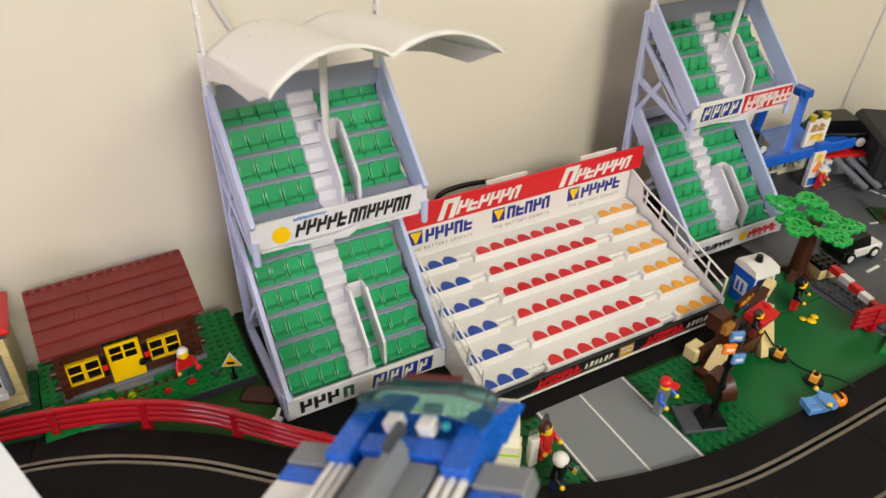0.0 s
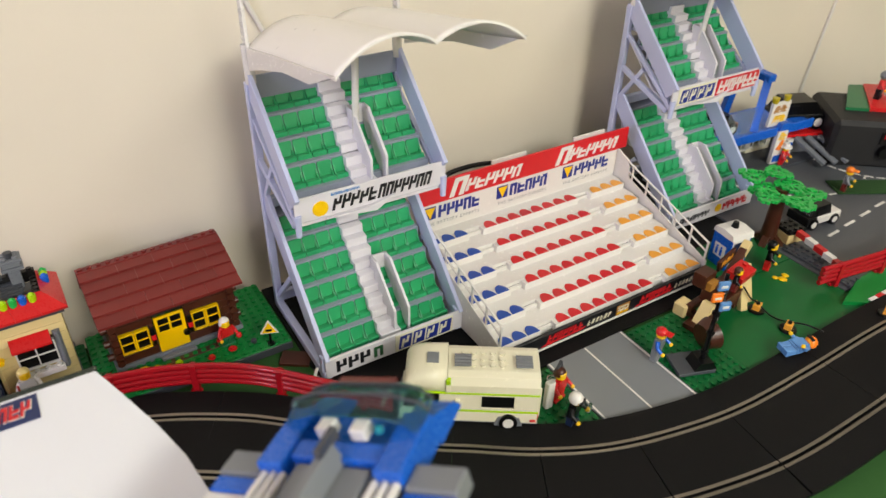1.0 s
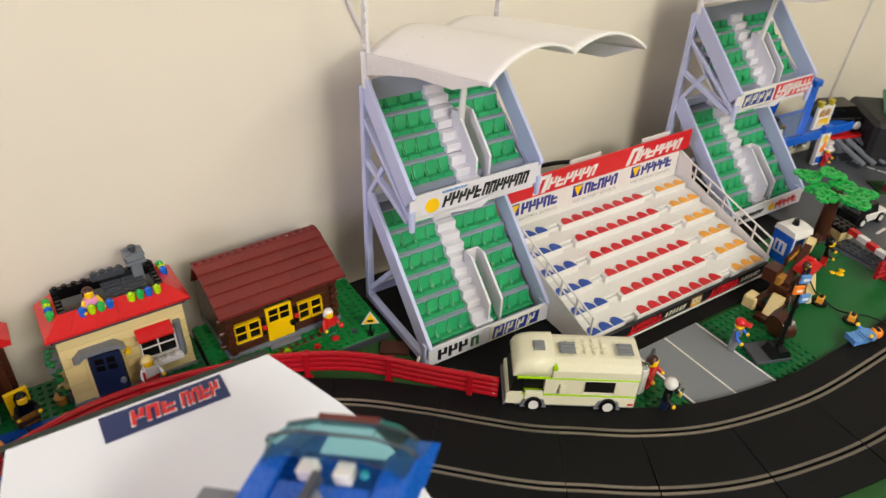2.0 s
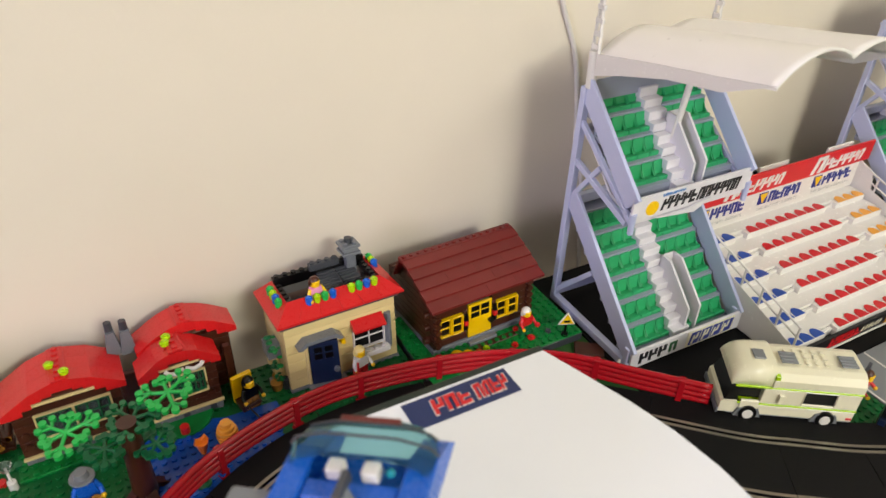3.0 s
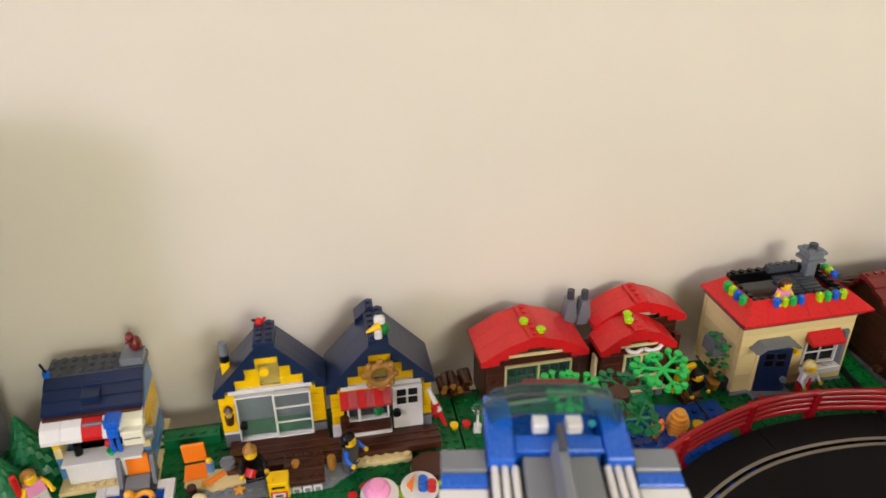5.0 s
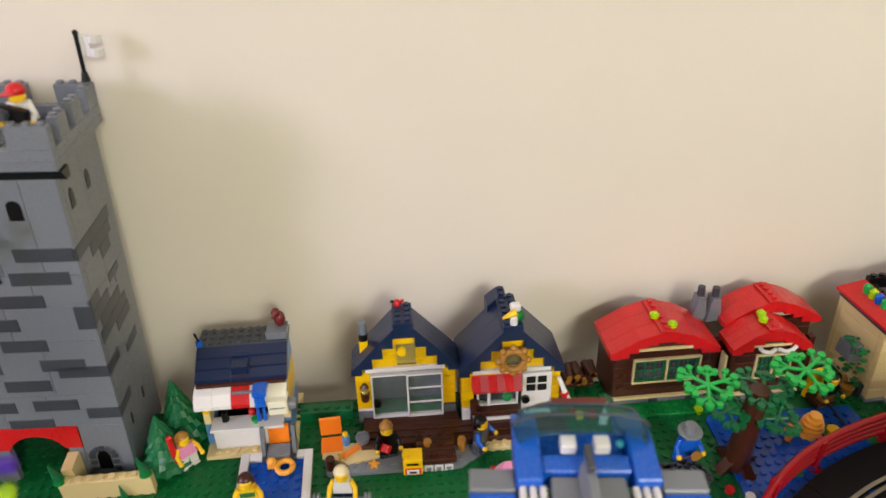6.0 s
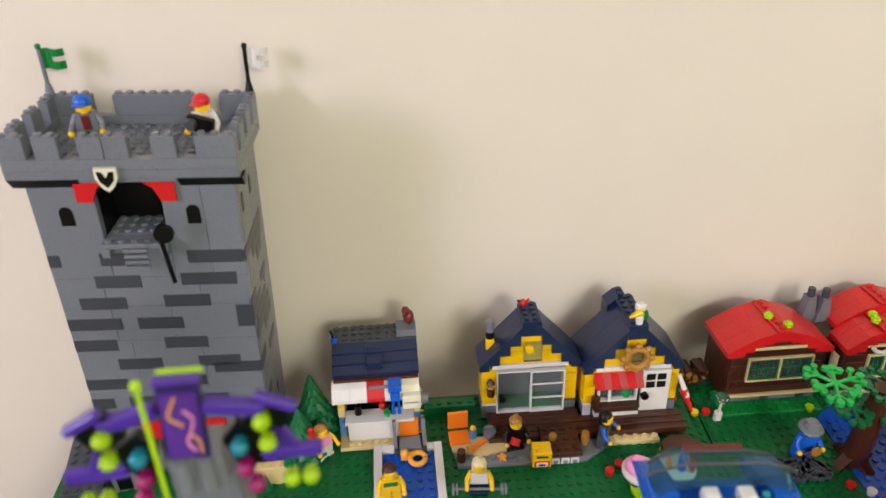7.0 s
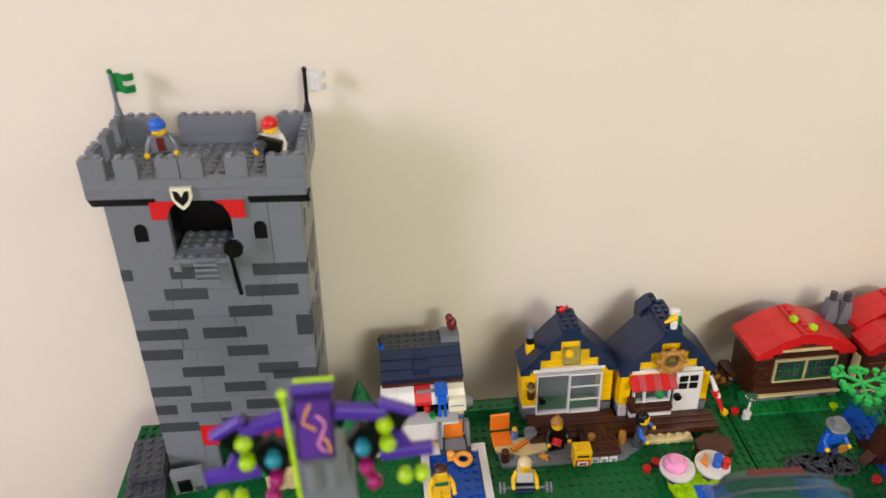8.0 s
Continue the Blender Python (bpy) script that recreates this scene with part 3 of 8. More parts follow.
grandstand(pose(0.620, 0.512, 0, 0, 0, -0.6), "two-tier grandstand with green seats beside the filling station",
           [("tiles", 0.006, 0.064, 0.001, 0.0205, 4, IVORY, SIGNBLUE, 0), ("letters", 0.067, 0.137, 0.0012, 0.0205, 8, SIGNRED, WHITE, 0.2)],
           [("letters", 0.006, 0.062, 0.006, 0.013, 9, None, SIGNBLK, 0.1), ("disc", 0.072, 0.083, 0.005, 0.016, 1, None, YELLOW, 0), ("letters", 0.086, 0.13, 0.005, 0.0155, 5, None, SIGNRED, 0.0)])


# ---- white bleachers ----
def bleachers():
    """White steps with seat marks; the gaps between the blocks are half-high stairs."""
    L, n, pitch, rise, y0, z0 = 0.265, 6, 0.0250, 0.0073, 0.004, 0.0200
    b = thing("bleachers", "white stepped bleachers with blue, red and orange seats", "bleachers", pose(0.3155, 0.4270, 0))
    blocks = (("b", 0.0015, 3, 0.0152), ("r", 0.0685, 8, 0.0155), ("o", 0.2150, 3, 0.0155))
    half = [(0.0068 - 0.0068 * math.cos(math.pi * k / 12), 0.0112 * math.sin(math.pi * k / 12)) for k in range(13)]
    seat = {}
    for key, mat in (("b", SEATB), ("r", SIGNRED), ("o", AMBER)):
        seat[key] = Mesh().prism(half, "z", 0.0, 0.0005, mat).data("seat")
    for i in range(n):
        y, z = y0 + pitch * i, z0 + rise * i
        part("step", Mesh().box(0, L, y + 0.0085, y + pitch + 0.0084, z - 0.004, z, WHITE).box(0, L, y + 0.0050, y + 0.0084, z - rise - 0.004, z - rise * 0.5, WHITE), b)
        for key, start, count, step in blocks:
            w = count * step
            part("bench", Mesh().box(max(0.0, start - 0.003), min(L, start + w + 0.0015), y, y + 0.0083, z - rise - 0.0036, z, WHITE, 0.0004), b)
            for k in range(count):
                part("seat", seat[key], b, m=pose(start + step * k + 0.0008, y + 0.0004, z + 0.0003))
    top = 0.0605
    back = y0 + pitch * n - 0.002
    part("back_wall", Mesh().box(-0.0005, L + 0.002, back, back + 0.003, 0.0, top + 0.031, WHITE), b)
    wall = part("sponsor_board", Mesh().box(0.0005, L - 0.0005, back - 0.0016, back - 0.0002, top - 0.001, top + 0.0305, WHITE), b, "white sponsor board")
    for k in range(3):
        x = 0.006 + 0.0895 * k
        mk = Mesh()
        mk.box(x, x + 0.014, back - 0.0022, back - 0.0016, top + 0.0125, top + 0.0270, SIGNBLUE, 0.0001)
        mk.prism([(x + 0.001, top + 0.0260), (x + 0.013, top + 0.0260), (x + 0.007, top + 0.0135)], "y", back - 0.0028, back - 0.0021, YELLOW)
        glyph_bars(mk, x + 0.017, x + 0.068, top + 0.0125, top + 0.0262, back - 0.0016, 5, SIGNBLUE, 0.05, 0.0006, 3 + k, 0.14)
        part("print", mk, wall, "blue and yellow sponsor mark")
        cu = bpy.data.curves.new("slogan", "FONT")
        cu.body, cu.size, cu.space_character = "THE BATTERY EXPERTS", 0.0052, 1.25
        tmp = bpy.data.objects.new("slogan", cu)
        me = bpy.data.meshes.new_from_object(tmp)
        bpy.data.objects.remove(tmp)
        me.materials.append(MIDGREY)
        part("slogan", me, wall, "small grey slogan", pose(x + 0.002, back - 0.0018, top + 0.0045, 90))
    sign = part("sign_board", Mesh().box(-0.004, L + 0.011, back - 0.004, back - 0.0016, top + 0.0312, top + 0.0560, SIGNRED), b, "long red sign board with white lettering shapes")
    for x in (0.034, 0.170):
        mk = Mesh()
        glyph_bars(mk, x, x + 0.018, top + 0.0335, top + 0.0540, back - 0.004, 1, WHITE, 0.35, 0.0006, 4, 0.05)
        glyph_bars(mk, x + 0.019, x + 0.088, top + 0.0355, top + 0.0490, back - 0.004, 6, WHITE, 0.35, 0.0006, 11, 0.12)
        part("print", mk, sign, "white lettering shapes")
    for x in (0.090, 0.200):
        part("bracket", Mesh().box(x, x + 0.045, back + 0.0031, back + 0.0050, top + 0.020, top + 0.0575, WHITE), b)
    fh = z0 - rise - 0.001
    front = part("front_board", Mesh().box(0.0, L + 0.002, y0 - 0.0045, y0 - 0.0010, 0.0003, fh + 0.0045, SIGNBLK), b, "black advertising board along the foot")
    part("foot_strip", Mesh().box(0.0, L + 0.002, y0 - 0.0062, y0 - 0.0046, 0.0003, 0.0022, WHITE), front)
    for k, x in enumerate((0.046, 0.166)):
        mk = Mesh()
        mk.prism([(x, 0.0030), (x + 0.05, 0.0045), (x + 0.054, 0.0065), (x + 0.004, 0.0050)], "y", y0 - 0.0052, y0 - 0.0044, SIGNRED)
        glyph_bars(mk, x + 0.006, x + 0.050, 0.0055, 0.0140, y0 - 0.0045, 7, SIGNRED, 0.3, 0.0006, 8)
        glyph_bars(mk, x + 0.056, x + 0.088, 0.0060, 0.0115, y0 - 0.0045, 6, IVORY, 0.3, 0.0006, 9, 0.5)
        part("print", mk, front, "red and white advertising marks")
    mk = Mesh().box(0.140, 0.157, y0 - 0.0052, y0 - 0.0045, 0.0026, 0.0145, DKTAN, 0.0001)
    for k, z in enumerate((0.0036, 0.0070, 0.0106)):
        glyph_bars(mk, 0.1415, 0.156, z, z + 0.0028, y0 - 0.0052, 5, IVORY if k else YELLOW, 0.0, 0.0004, 20 + k)
    part("print", mk, front, "brown square badge")
    for x in (0.0012, L + 0.0030):
        rail = part("handrail", Mesh(), b, "white handrail with posts")
        for h in (0.015, 0.026):
            part("bar", beam(Mesh(), (x, y0, z0 - 0.002 + h), (x, back - 0.004, z0 + rise * 5.5 + h), 0.0020, 0.0020, WHITE), rail)
        for k in range(7):
            t = k / 6
            y, z = y0 + (back - y0 - 0.006) * t, z0 - 0.004 + (rise * 5.5 + 0.002) * t
            part("post", Mesh().box(x - 0.0010, x + 0.0010, y, y + 0.0020, z, z + 0.0285, WHITE), rail)
    for x0, x1, y in ((-0.0012, -0.0001, y0 - 0.002), (L + 0.0021, L + 0.0041, y0 - 0.002)):
        part("side_wall", Mesh().prism([(y, 0.0), (y, z0 + 0.002), (back - 0.024, top + 0.002), (back - 0.020, top + 0.022), (back, top + 0.030), (back, 0.0)], "x", x0, x1, WHITE), b)
    return b


bleachers()


# ---- small helpers for the houses ----
def window(parent, x, z, w, h, y, frame_mat, cols=2, rows=2, glass=CLEAR, depth=0.004, label=""):
    """A framed window in a front wall that faces -y."""
    win = part("window", Mesh(), parent, label)
    f = Mesh()
    t = 0.0013
    f.box(x, x + t, y - 0.0012, y + depth, z, z + h, frame_mat).box(x + w - t, x + w, y - 0.0012, y + depth, z, z + h, frame_mat)
    f.box(x + t, x + w - t, y - 0.0012, y + depth, z, z + t, frame_mat).box(x + t, x + w - t, y - 0.0012, y + depth, z + h - t, z + h, frame_mat)
    for k in range(1, cols):
        c = x + w * k / cols
        f.box(c - t * 0.45, c + t * 0.45, y - 0.0004, y + 0.0012, z + t, z + h - t, frame_mat, 0.0002)
    for k in range(1, rows):
        c = z + h * k / rows
        f.box(x + t, x + w - t, y - 0.0003, y + 0.0011, c - t * 0.45, c + t * 0.45, frame_mat, 0.0002)
    part("frame", f, win)
    pane = part("pane", Mesh().box(x + t, x + w - t, y + 0.0016, y + 0.0021, z + t, z + h - t, glass, 0.0001), win)
    pane.visible_shadow = False
    return win


def wall_blocks(parent, x0, x1, y0, y1, z0, z1, mat, holes=(), course=0.0092, name="wall", seam=0.00025):
    """A wall in brick courses along x, with openings; each course is its own row of blocks."""
    n = max(1, round((z1 - z0) / course))
    h = (z1 - z0) / n
    for k in range(n):
        a, b = z0 + k * h, z0 + (k + 1) * h - seam
        cuts = [(x0, x1)]
        for hx0, hx1, hz0, hz1 in holes:
            if hz0 < (a + b) / 2 < hz1:
                cuts = [q for c0, c1 in cuts for q in ((c0, min(c1, hx0)), (max(c0, hx1), c1)) if q[1] - q[0] > 0.0008]
        for c0, c1 in cuts:
            part("brick", Mesh().box(c0, c1, y0, y1, a, b, mat, 0.0003), parent)


def figure(m, label, legs, body, hair, hat="hair", arms=None, extra=None, scale=0.95):
    """A toy figure, one plain mesh."""
    f = Mesh()
    T = Matrix.Scale(scale, 4)
    for x in (-0.0040, 0.0040):
        f.box(x - 0.0038, x + 0.0038, -0.0036, 0.0040, 0.0, 0.0030, legs, 0.0004, T)
        f.box(x - 0.0038, x + 0.0038, -0.0024, 0.0040, 0.0030, 0.0118, legs, 0.0006, T)
    f.box(-0.0079, 0.0079, -0.0030, 0.0040, 0.0118, 0.0146, legs, 0.0005, T)
    f.prism([(-0.0079, 0.0148), (0.0079, 0.0148), (0.0058, 0.0272), (-0.0058, 0.0272)], "y", -0.0035, 0.0038, body, T)
    for s in (-1, 1):
        a = arms or body
        f.cyl((s * 0.0062, 0, 0.0258), (s * 0.0096, -0.0022, 0.0196), 0.0023, 0.0021, a, 8, T)
        f.cyl((s * 0.0096, -0.0022, 0.0198), (s * 0.0100, -0.0072, 0.0164), 0.0020, 0.0018, a, 8, T)
        f.ball((s * 0.0100, -0.0086, 0.0155), 0.0023, SKIN, 8, 6, turn=T)
    f.cyl((0, 0, 0.0272), (0, 0, 0.0284), 0.003, 0.003, SKIN, 10, T)
    f.cyl((0, 0, 0.0284), (0, 0, 0.0292), 0.0042, 0.0052, SKIN, 14, T)
    f.cyl((0, 0, 0.0292), (0, 0, 0.0352), 0.0052, 0.0052, SKIN, 14, T)
    f.cyl((0, 0, 0.0352), (0, 0, 0.0362), 0.0052, 0.0042, SKIN, 14, T)
    if hat == "cap":
        f.ball((0, 0.0004, 0.0345), 0.0060, hair, 12, 8, 0.85, T)
        f.box(-0.0042, 0.0042, -0.0112, -0.0030, 0.0346, 0.0356, hair, 0.0004, T)
    elif hat == "brim":
        f.cyl((0, 0, 0.0340), (0, 0, 0.0352), 0.0096, 0.0090, hair, 18, T)
        f.cyl((0, 0, 0.0350), (0, 0, 0.0405), 0.0058, 0.0048, hair, 14, T)
    elif hat == "helmet":
        f.ball((0, 0.0002, 0.0332), 0.0068, hair, 12, 8, 0.95, T)
        f.box(-0.0048, 0.0048, -0.0074, -0.0050, 0.0305, 0.0335, BLACK, 0.0004, T)
    elif hat == "spike":
        f.ball((0, 0.0008, 0.0345), 0.0060, hair, 12, 8, 0.8, T)
        f.cyl((0, 0.0005, 0.0365), (0, 0.001, 0.0425), 0.0042, 0.0016, hair, 10, T)
    else:
        f.ball((0, 0.0014, 0.0338), 0.0062, hair, 12, 8, 0.95, T)
        f.box(-0.0058, 0.0058, 0.0010, 0.0062, 0.0265, 0.0340, hair, 0.0016, T)
    if extra:
        extra(f, T)
    ob = thing("toy_figure", label, "toy figure", m, mesh=f)
    return ob


# ---- log cabin ----
def log_cabin():
    c = thing("log_cabin", "brown log cabin with dark red plank roof and yellow windows", "toy house", pose(0.0115, 0.5890, 0.0062, -4, 0, 2.4))
    L, D, H = 0.123, 0.083, 0.0525
    holes = [(0.0125, 0.0385, 0.014, 0.035), (0.0425, 0.0705, 0.0, 0.042), (0.0755, 0.1005, 0.014, 0.035)]
    body = part("front_wall", Mesh(), c)
    wall_blocks(body, 0.006, L - 0.006, 0.0, 0.006, 0.0045, H, BROWN, holes, 0.0075)
    for name, x in (("side_wall", 0.006), ("side_wall", L - 0.013)):
        s = part(name, Mesh(), c)
        for k in range(7):
            part("course", Mesh().box(x, x + 0.007, 0.0062, D, 0.0045 + 0.0069 * k, 0.0112 + 0.0069 * k, BROWN), s)
        part("gable", Mesh().prism([(0.0062, H), (D, H), (D / 2 + 0.003, H + 0.0215)], "x", x + 0.0005, x + 0.0065, BROWN), s)
    part("back_wall", Mesh().box(0.006, L - 0.006, D, D + 0.005, 0.0, H, BROWN), c)
    for x in (0.009, L - 0.010):
        for k in range(6):
            part("log_end", Mesh().cyl((x, 0.004, 0.009 + 0.0074 * k), (x, -0.0042, 0.009 + 0.0074 * k), 0.0034, 0.0034, BROWN, 10), c)
            if k % 2 == 0:
                s = -1 if x < 0.05 else 1
                part("log_end", Mesh().cyl((x, 0.009, 0.0105 + 0.0074 * k), (x + s * 0.0085, 0.009, 0.0105 + 0.0074 * k), 0.0034, 0.0034, BROWN, 10), c)
    part("plinth", Mesh().box(0.004, L - 0.004, -0.0025, D, -0.003, 0.0042, GREY), c, "light grey plinth")
    for x in (0.0125, 0.0755):
        for k in range(2):
            window(c, x + 0.0128 * k, 0.0145, 0.0124, 0.0200, -0.0006 - 0.0004 * k, YELLOW, 1, 2, BLACK)
    door = part("door", Mesh().box(0.0435, 0.0695, -0.0016, 0.0012, 0.0046, 0.0415, YELLOW), c, "yellow door with four panes")
    for k in range(4):
        part("pane", Mesh().box(0.0462 + 0.0110 * (k % 2), 0.0552 + 0.0110 * (k % 2), -0.0022, -0.0015, 0.0265 + 0.0072 * (k // 2), 0.0322 + 0.0072 * (k // 2), BLACK, 0.0002), door)
    part("door_knob", Mesh().cyl((0.0680, -0.001, 0.018), (0.0680, -0.0048, 0.018), 0.0027, 0.0027, BLACK, 12), door)
    for x in (0.0402, 0.0730):
        part("lantern", Mesh().box(x - 0.002, x + 0.002, -0.0042, 0.0, 0.0215, 0.027, RED).cyl((x, -0.0022, 0.0275), (x, -0.0022, 0.0335), 0.0026, 0.0018, BLACK, 10).cyl((x, -0.0022, 0.0165), (x, -0.0022, 0.0212), 0.0016, 0.0022, BLACK, 8), c, "red and black wall lantern")
    part("doorstep", Mesh().box(0.0415, 0.0725, -0.0082, -0.0026, -0.0032, 0.0018, GREY), c)
    part("terrace", Mesh().box(0.044, 0.092, -0.0160, -0.0084, -0.0036, -0.0008, BROWN), c, "brown tiled terrace strip")
    # roof planks, front and back slopes
    ridge_y, ridge_z = D / 2 + 0.007, H + 0.0275
    rows = 5
    dy, dz = (ridge_y + 0.0075) / rows, (ridge_z - H - 0.0005) / rows
    for k in range(rows):
        y1, z1 = ridge_y - 0.002 - dy * k, ridge_z - dz * k * (0.9 + 0.025 * k)
        y0, z0 = y1 - dy, ridge_z - dz * (k + 1) * (0.9 + 0.025 * (k + 1))
        cuts = [-0.001] + [0.031 * (j + 1) + (0.013 if k % 2 else 0.0) for j in range(3)] + [L + 0.001]
        for a, b in zip(cuts[:-1], cuts[1:]):
            for sgn in (1, -1):
                yy = lambda y: y if sgn == 1 else ridge_y + 0.32 * (ridge_y - y)
                part("shingle", Mesh().prism([(yy(y0 - 0.0012), z0 + 0.0006), (yy(y0 - 0.0012), z0 + 0.0030), (yy(y1), z1 + 0.0014), (yy(y1), z1 - 0.003)], "x", a + 0.0001, b - 0.0001, DKRED), c)
    part("ridge", Mesh().box(-0.001, L + 0.001, ridge_y - 0.0045, ridge_y + 0.0045, ridge_z - 0.003, ridge_z + 0.0015, DKRED).studs(-0.001, L + 0.001, ridge_y - 0.0042, ridge_y + 0.0042, ridge_z + 0.0015, DKRED, 0.0077, 8, 0.0022), c)
    return c


log_cabin()

# flowers and small pieces along the cabin front
for x, y, mat, r in ((0.036, 0.577, YELLOW, 0.006), (0.046, 0.574, YELLOW, 0.005), (0.056, 0.571, RED, 0.0035), (0.065, 0.572, LIME, 0.0035), (0.112, 0.566, RED, 0.0042), (0.105, 0.583, RED, 0.003), (0.092, 0.564, RED, 0.0035), (0.132, 0.566, DKGREY, 0.003)):
    thing("flower_piece", "small round plastic flower stud on the green plate", "flower", pose(x, y, 0.0058), "flowers", mesh=Mesh().cyl((0, 0, 0), (0, 0, 0.0022), r * 0.7, r, mat, 12).cyl((0, 0, 0.002), (0, 0, 0.004), 0.0024, 0.0024, mat, 10))
sign = thing("warning_sign", "yellow triangular warning sign on a black post", "sign", pose(0.145, 0.5565, 0.0058, 0, 0, -22))
part("post", Mesh().cyl((0, 0, 0), (0, 0, 0.016), 0.0012, 0.0012, BLACK, 8).cyl((0, 0, 0), (0, 0, 0.0024), 0.0036, 0.003, BLACK, 10), sign)
part("board", Mesh().prism([(-0.0085, 0.014), (0.0085, 0.014), (0.0, 0.029)], "y", -0.0014, 0.0, WHITE).prism([(-0.0066, 0.0152), (0.0066, 0.0152), (0.0, 0.0268)], "y", -0.0019, -0.0013, YELLOW).box(-0.0030, 0.0028, -0.0024, -0.0018, 0.0172, 0.0196, BLACK, 0.0002), sign)
thing("brown_tile", "brown plastic tile lying on the grass mat", "tile", pose(0.160, 0.535, -0.0043, 0, 0, -35), mesh=Mesh().box(-0.014, 0.014, -0.009, 0.009, 0, 0.0032, BROWN))
thing("white_piece", "small white plastic clip at the stand's foot", "toy piece", pose(0.160, 0.497, -0.0043, 0, 0, 30), mesh=Mesh().box(-0.008, 0.006, -0.002, 0.002, 0.004, 0.008, WHITE).box(-0.004, 0.009, -0.003, 0.001, 0, 0.004, WHITE).cyl((0.004, 0, 0.007), (0.009, 0, 0.014), 0.0016, 0.0014, WHITE, 8))


def fruit_tray(f, T):
    f.ball((0.0105, -0.0095, 0.0155), 0.0036, RED, 8, 6, turn=T)


figure(pose(0.111, 0.576, 0.0055, 0, 0, 8), "toy figure with white hair in a red top before the cabin", DKGREEN, RED, WHITE, extra=fruit_tray, scale=0.8)


# ---- cream cottage with red roof terrace ----
def cottage():
    c = thing("cottage", "cream cottage with a red sloped roof edge and open roof terrace", "toy house", pose(-0.1150, 0.6065, 0.0, -6, 0, 1.2))
    L, D, H = 0.104, 0.055, 0.0685
    front = part("front_wall", Mesh(), c)
    wall_blocks(front, 0.0, L, 0.0, 0.006, 0.003, H, TAN, [(0.017, 0.046, 0.0, 0.0475), (0.061, 0.0925, 0.0215, 0.0465)])
    for x in (0.0, L - 0.006):
        s = part("side_wall", Mesh(), c)
        for k in range(6):
            part("course", Mesh().box(x, x + 0.006, 0.0062, D, 0.003 + 0.0109 * k, 0.0137 + 0.0109 * k, TAN), s)
    part("back_wall", Mesh().box(0, L, D, D + 0.005, 0.003, H, TAN), c)
    part("plinth", Mesh().box(-0.001, L + 0.001, -0.0015, D, 0.0, 0.0028, GREY), c)
    part("cornice", Mesh().box(-0.003, L + 0.003, -0.003, D + 0.004, H, H + 0.0055, DKGREY), c, "dark grey cornice")
    door = part("door", Mesh().box(0.0, 0.0255, -0.0012, 0.0012, 0.003, 0.0465, NAVY), c, "dark blue door standing ajar", pose(0.0195, -0.0015, 0, 0, 0, -12))
    for k in range(4):
        part("pane", Mesh().box(0.0040 + 0.0095 * (k % 2), 0.0110 + 0.0095 * (k % 2), -0.0018, -0.0011, 0.0295 + 0.0072 * (k // 2), 0.0352 + 0.0072 * (k // 2), BLACK, 0.0002), door)
    part("door_knob", Mesh().cyl((0.0222, -0.001, 0.0165), (0.0222, -0.0042, 0.0165), 0.0026, 0.0026, GREY, 12), door)
    for x0, x1 in ((0.0160, 0.0190), (0.0455, 0.0480)):
        part("door_post", Mesh().box(x0, x1, -0.0015, 0.002, 0.003, 0.0478, TAN), c)
    part("doorstep", Mesh().box(0.015, 0.050, -0.0105, -0.0017, 0.0, 0.003, GREY), c)
    can = Mesh()
    can.prism([(0.008, 0.0485), (0.015, 0.0550), (0.043, 0.0550), (0.050, 0.0485), (0.046, 0.0480), (0.041, 0.0515), (0.017, 0.0515), (0.012, 0.0480)], "y", -0.011, -0.0002, GREY)
    part("door_canopy", can, c, "light grey arched canopy over the door")
    part("wall_lamp", Mesh().cyl((0.0505, -0.0005, 0.040), (0.0505, -0.006, 0.040), 0.003, 0.0022, YELLOW, 10), c)
    window(c, 0.0612, 0.0225, 0.0310, 0.0230, -0.0006, WHITE, 2, 2, BLACK, label="white-framed window")
    part("sill", Mesh().box(0.060, 0.094, -0.0085, -0.0014, 0.0165, 0.0215, WHITE).studs(0.060, 0.094, -0.0082, -0.0016, 0.0215, WHITE, 0.0078), c, "white window box")
    part("shutter", Mesh().box(0.0925, 0.0985, -0.0028, -0.0002, 0.017, 0.054, GREY).cyl((0.0955, -0.003, 0.017), (0.0955, -0.003, 0.054), 0.0022, 0.0022, GREY, 10), c, "light grey drainpipe column")
    part("awning", Mesh().prism([(-0.0105, 0.0470), (-0.0105, 0.0490), (-0.0004, 0.0560), (-0.0004, 0.0470)], "x", 0.0600, 0.0905, RED), c, "red sloped awning")
    # sloped red roof ring
    o0, o1, p0, p1, z0, z1 = -0.0065, L + 0.0065, -0.0085, D + 0.004, H + 0.0056, H + 0.0195
    i0, i1, j0, j1 = 0.009, L - 0.009, 0.0085, D - 0.006
    n = 6
    for k in range(n):
        a0, a1 = o0 + (o1 - o0) * k / n, o0 + (o1 - o0) * (k + 1) / n - 0.0002
        b0, b1 = i0 + (i1 - i0) * k / n, i0 + (i1 - i0) * (k + 1) / n - 0.0002
        v = [(a0, p0, z0), (a1, p0, z0), (a1, j0, z0), (a0, j0, z0), (a0, p0, z0 + 0.002), (a1, p0, z0 + 0.002), (b1, j0, z1), (b0, j0, z1)]
        part("roof_slope", Mesh().add(v, [(3, 2, 1, 0), (0, 1, 5, 4), (1, 2, 6, 5), (2, 3, 7, 6), (3, 0, 4, 7), (4, 5, 6, 7)], RED), c)
    for s in (0, 1):
        oo, ii = (o0, i0) if s == 0 else (o1, i1)
        for k in range(3):
            a0, a1 = p0 + (p1 - p0) * k / 3, p0 + (p1 - p0) * (k + 1) / 3
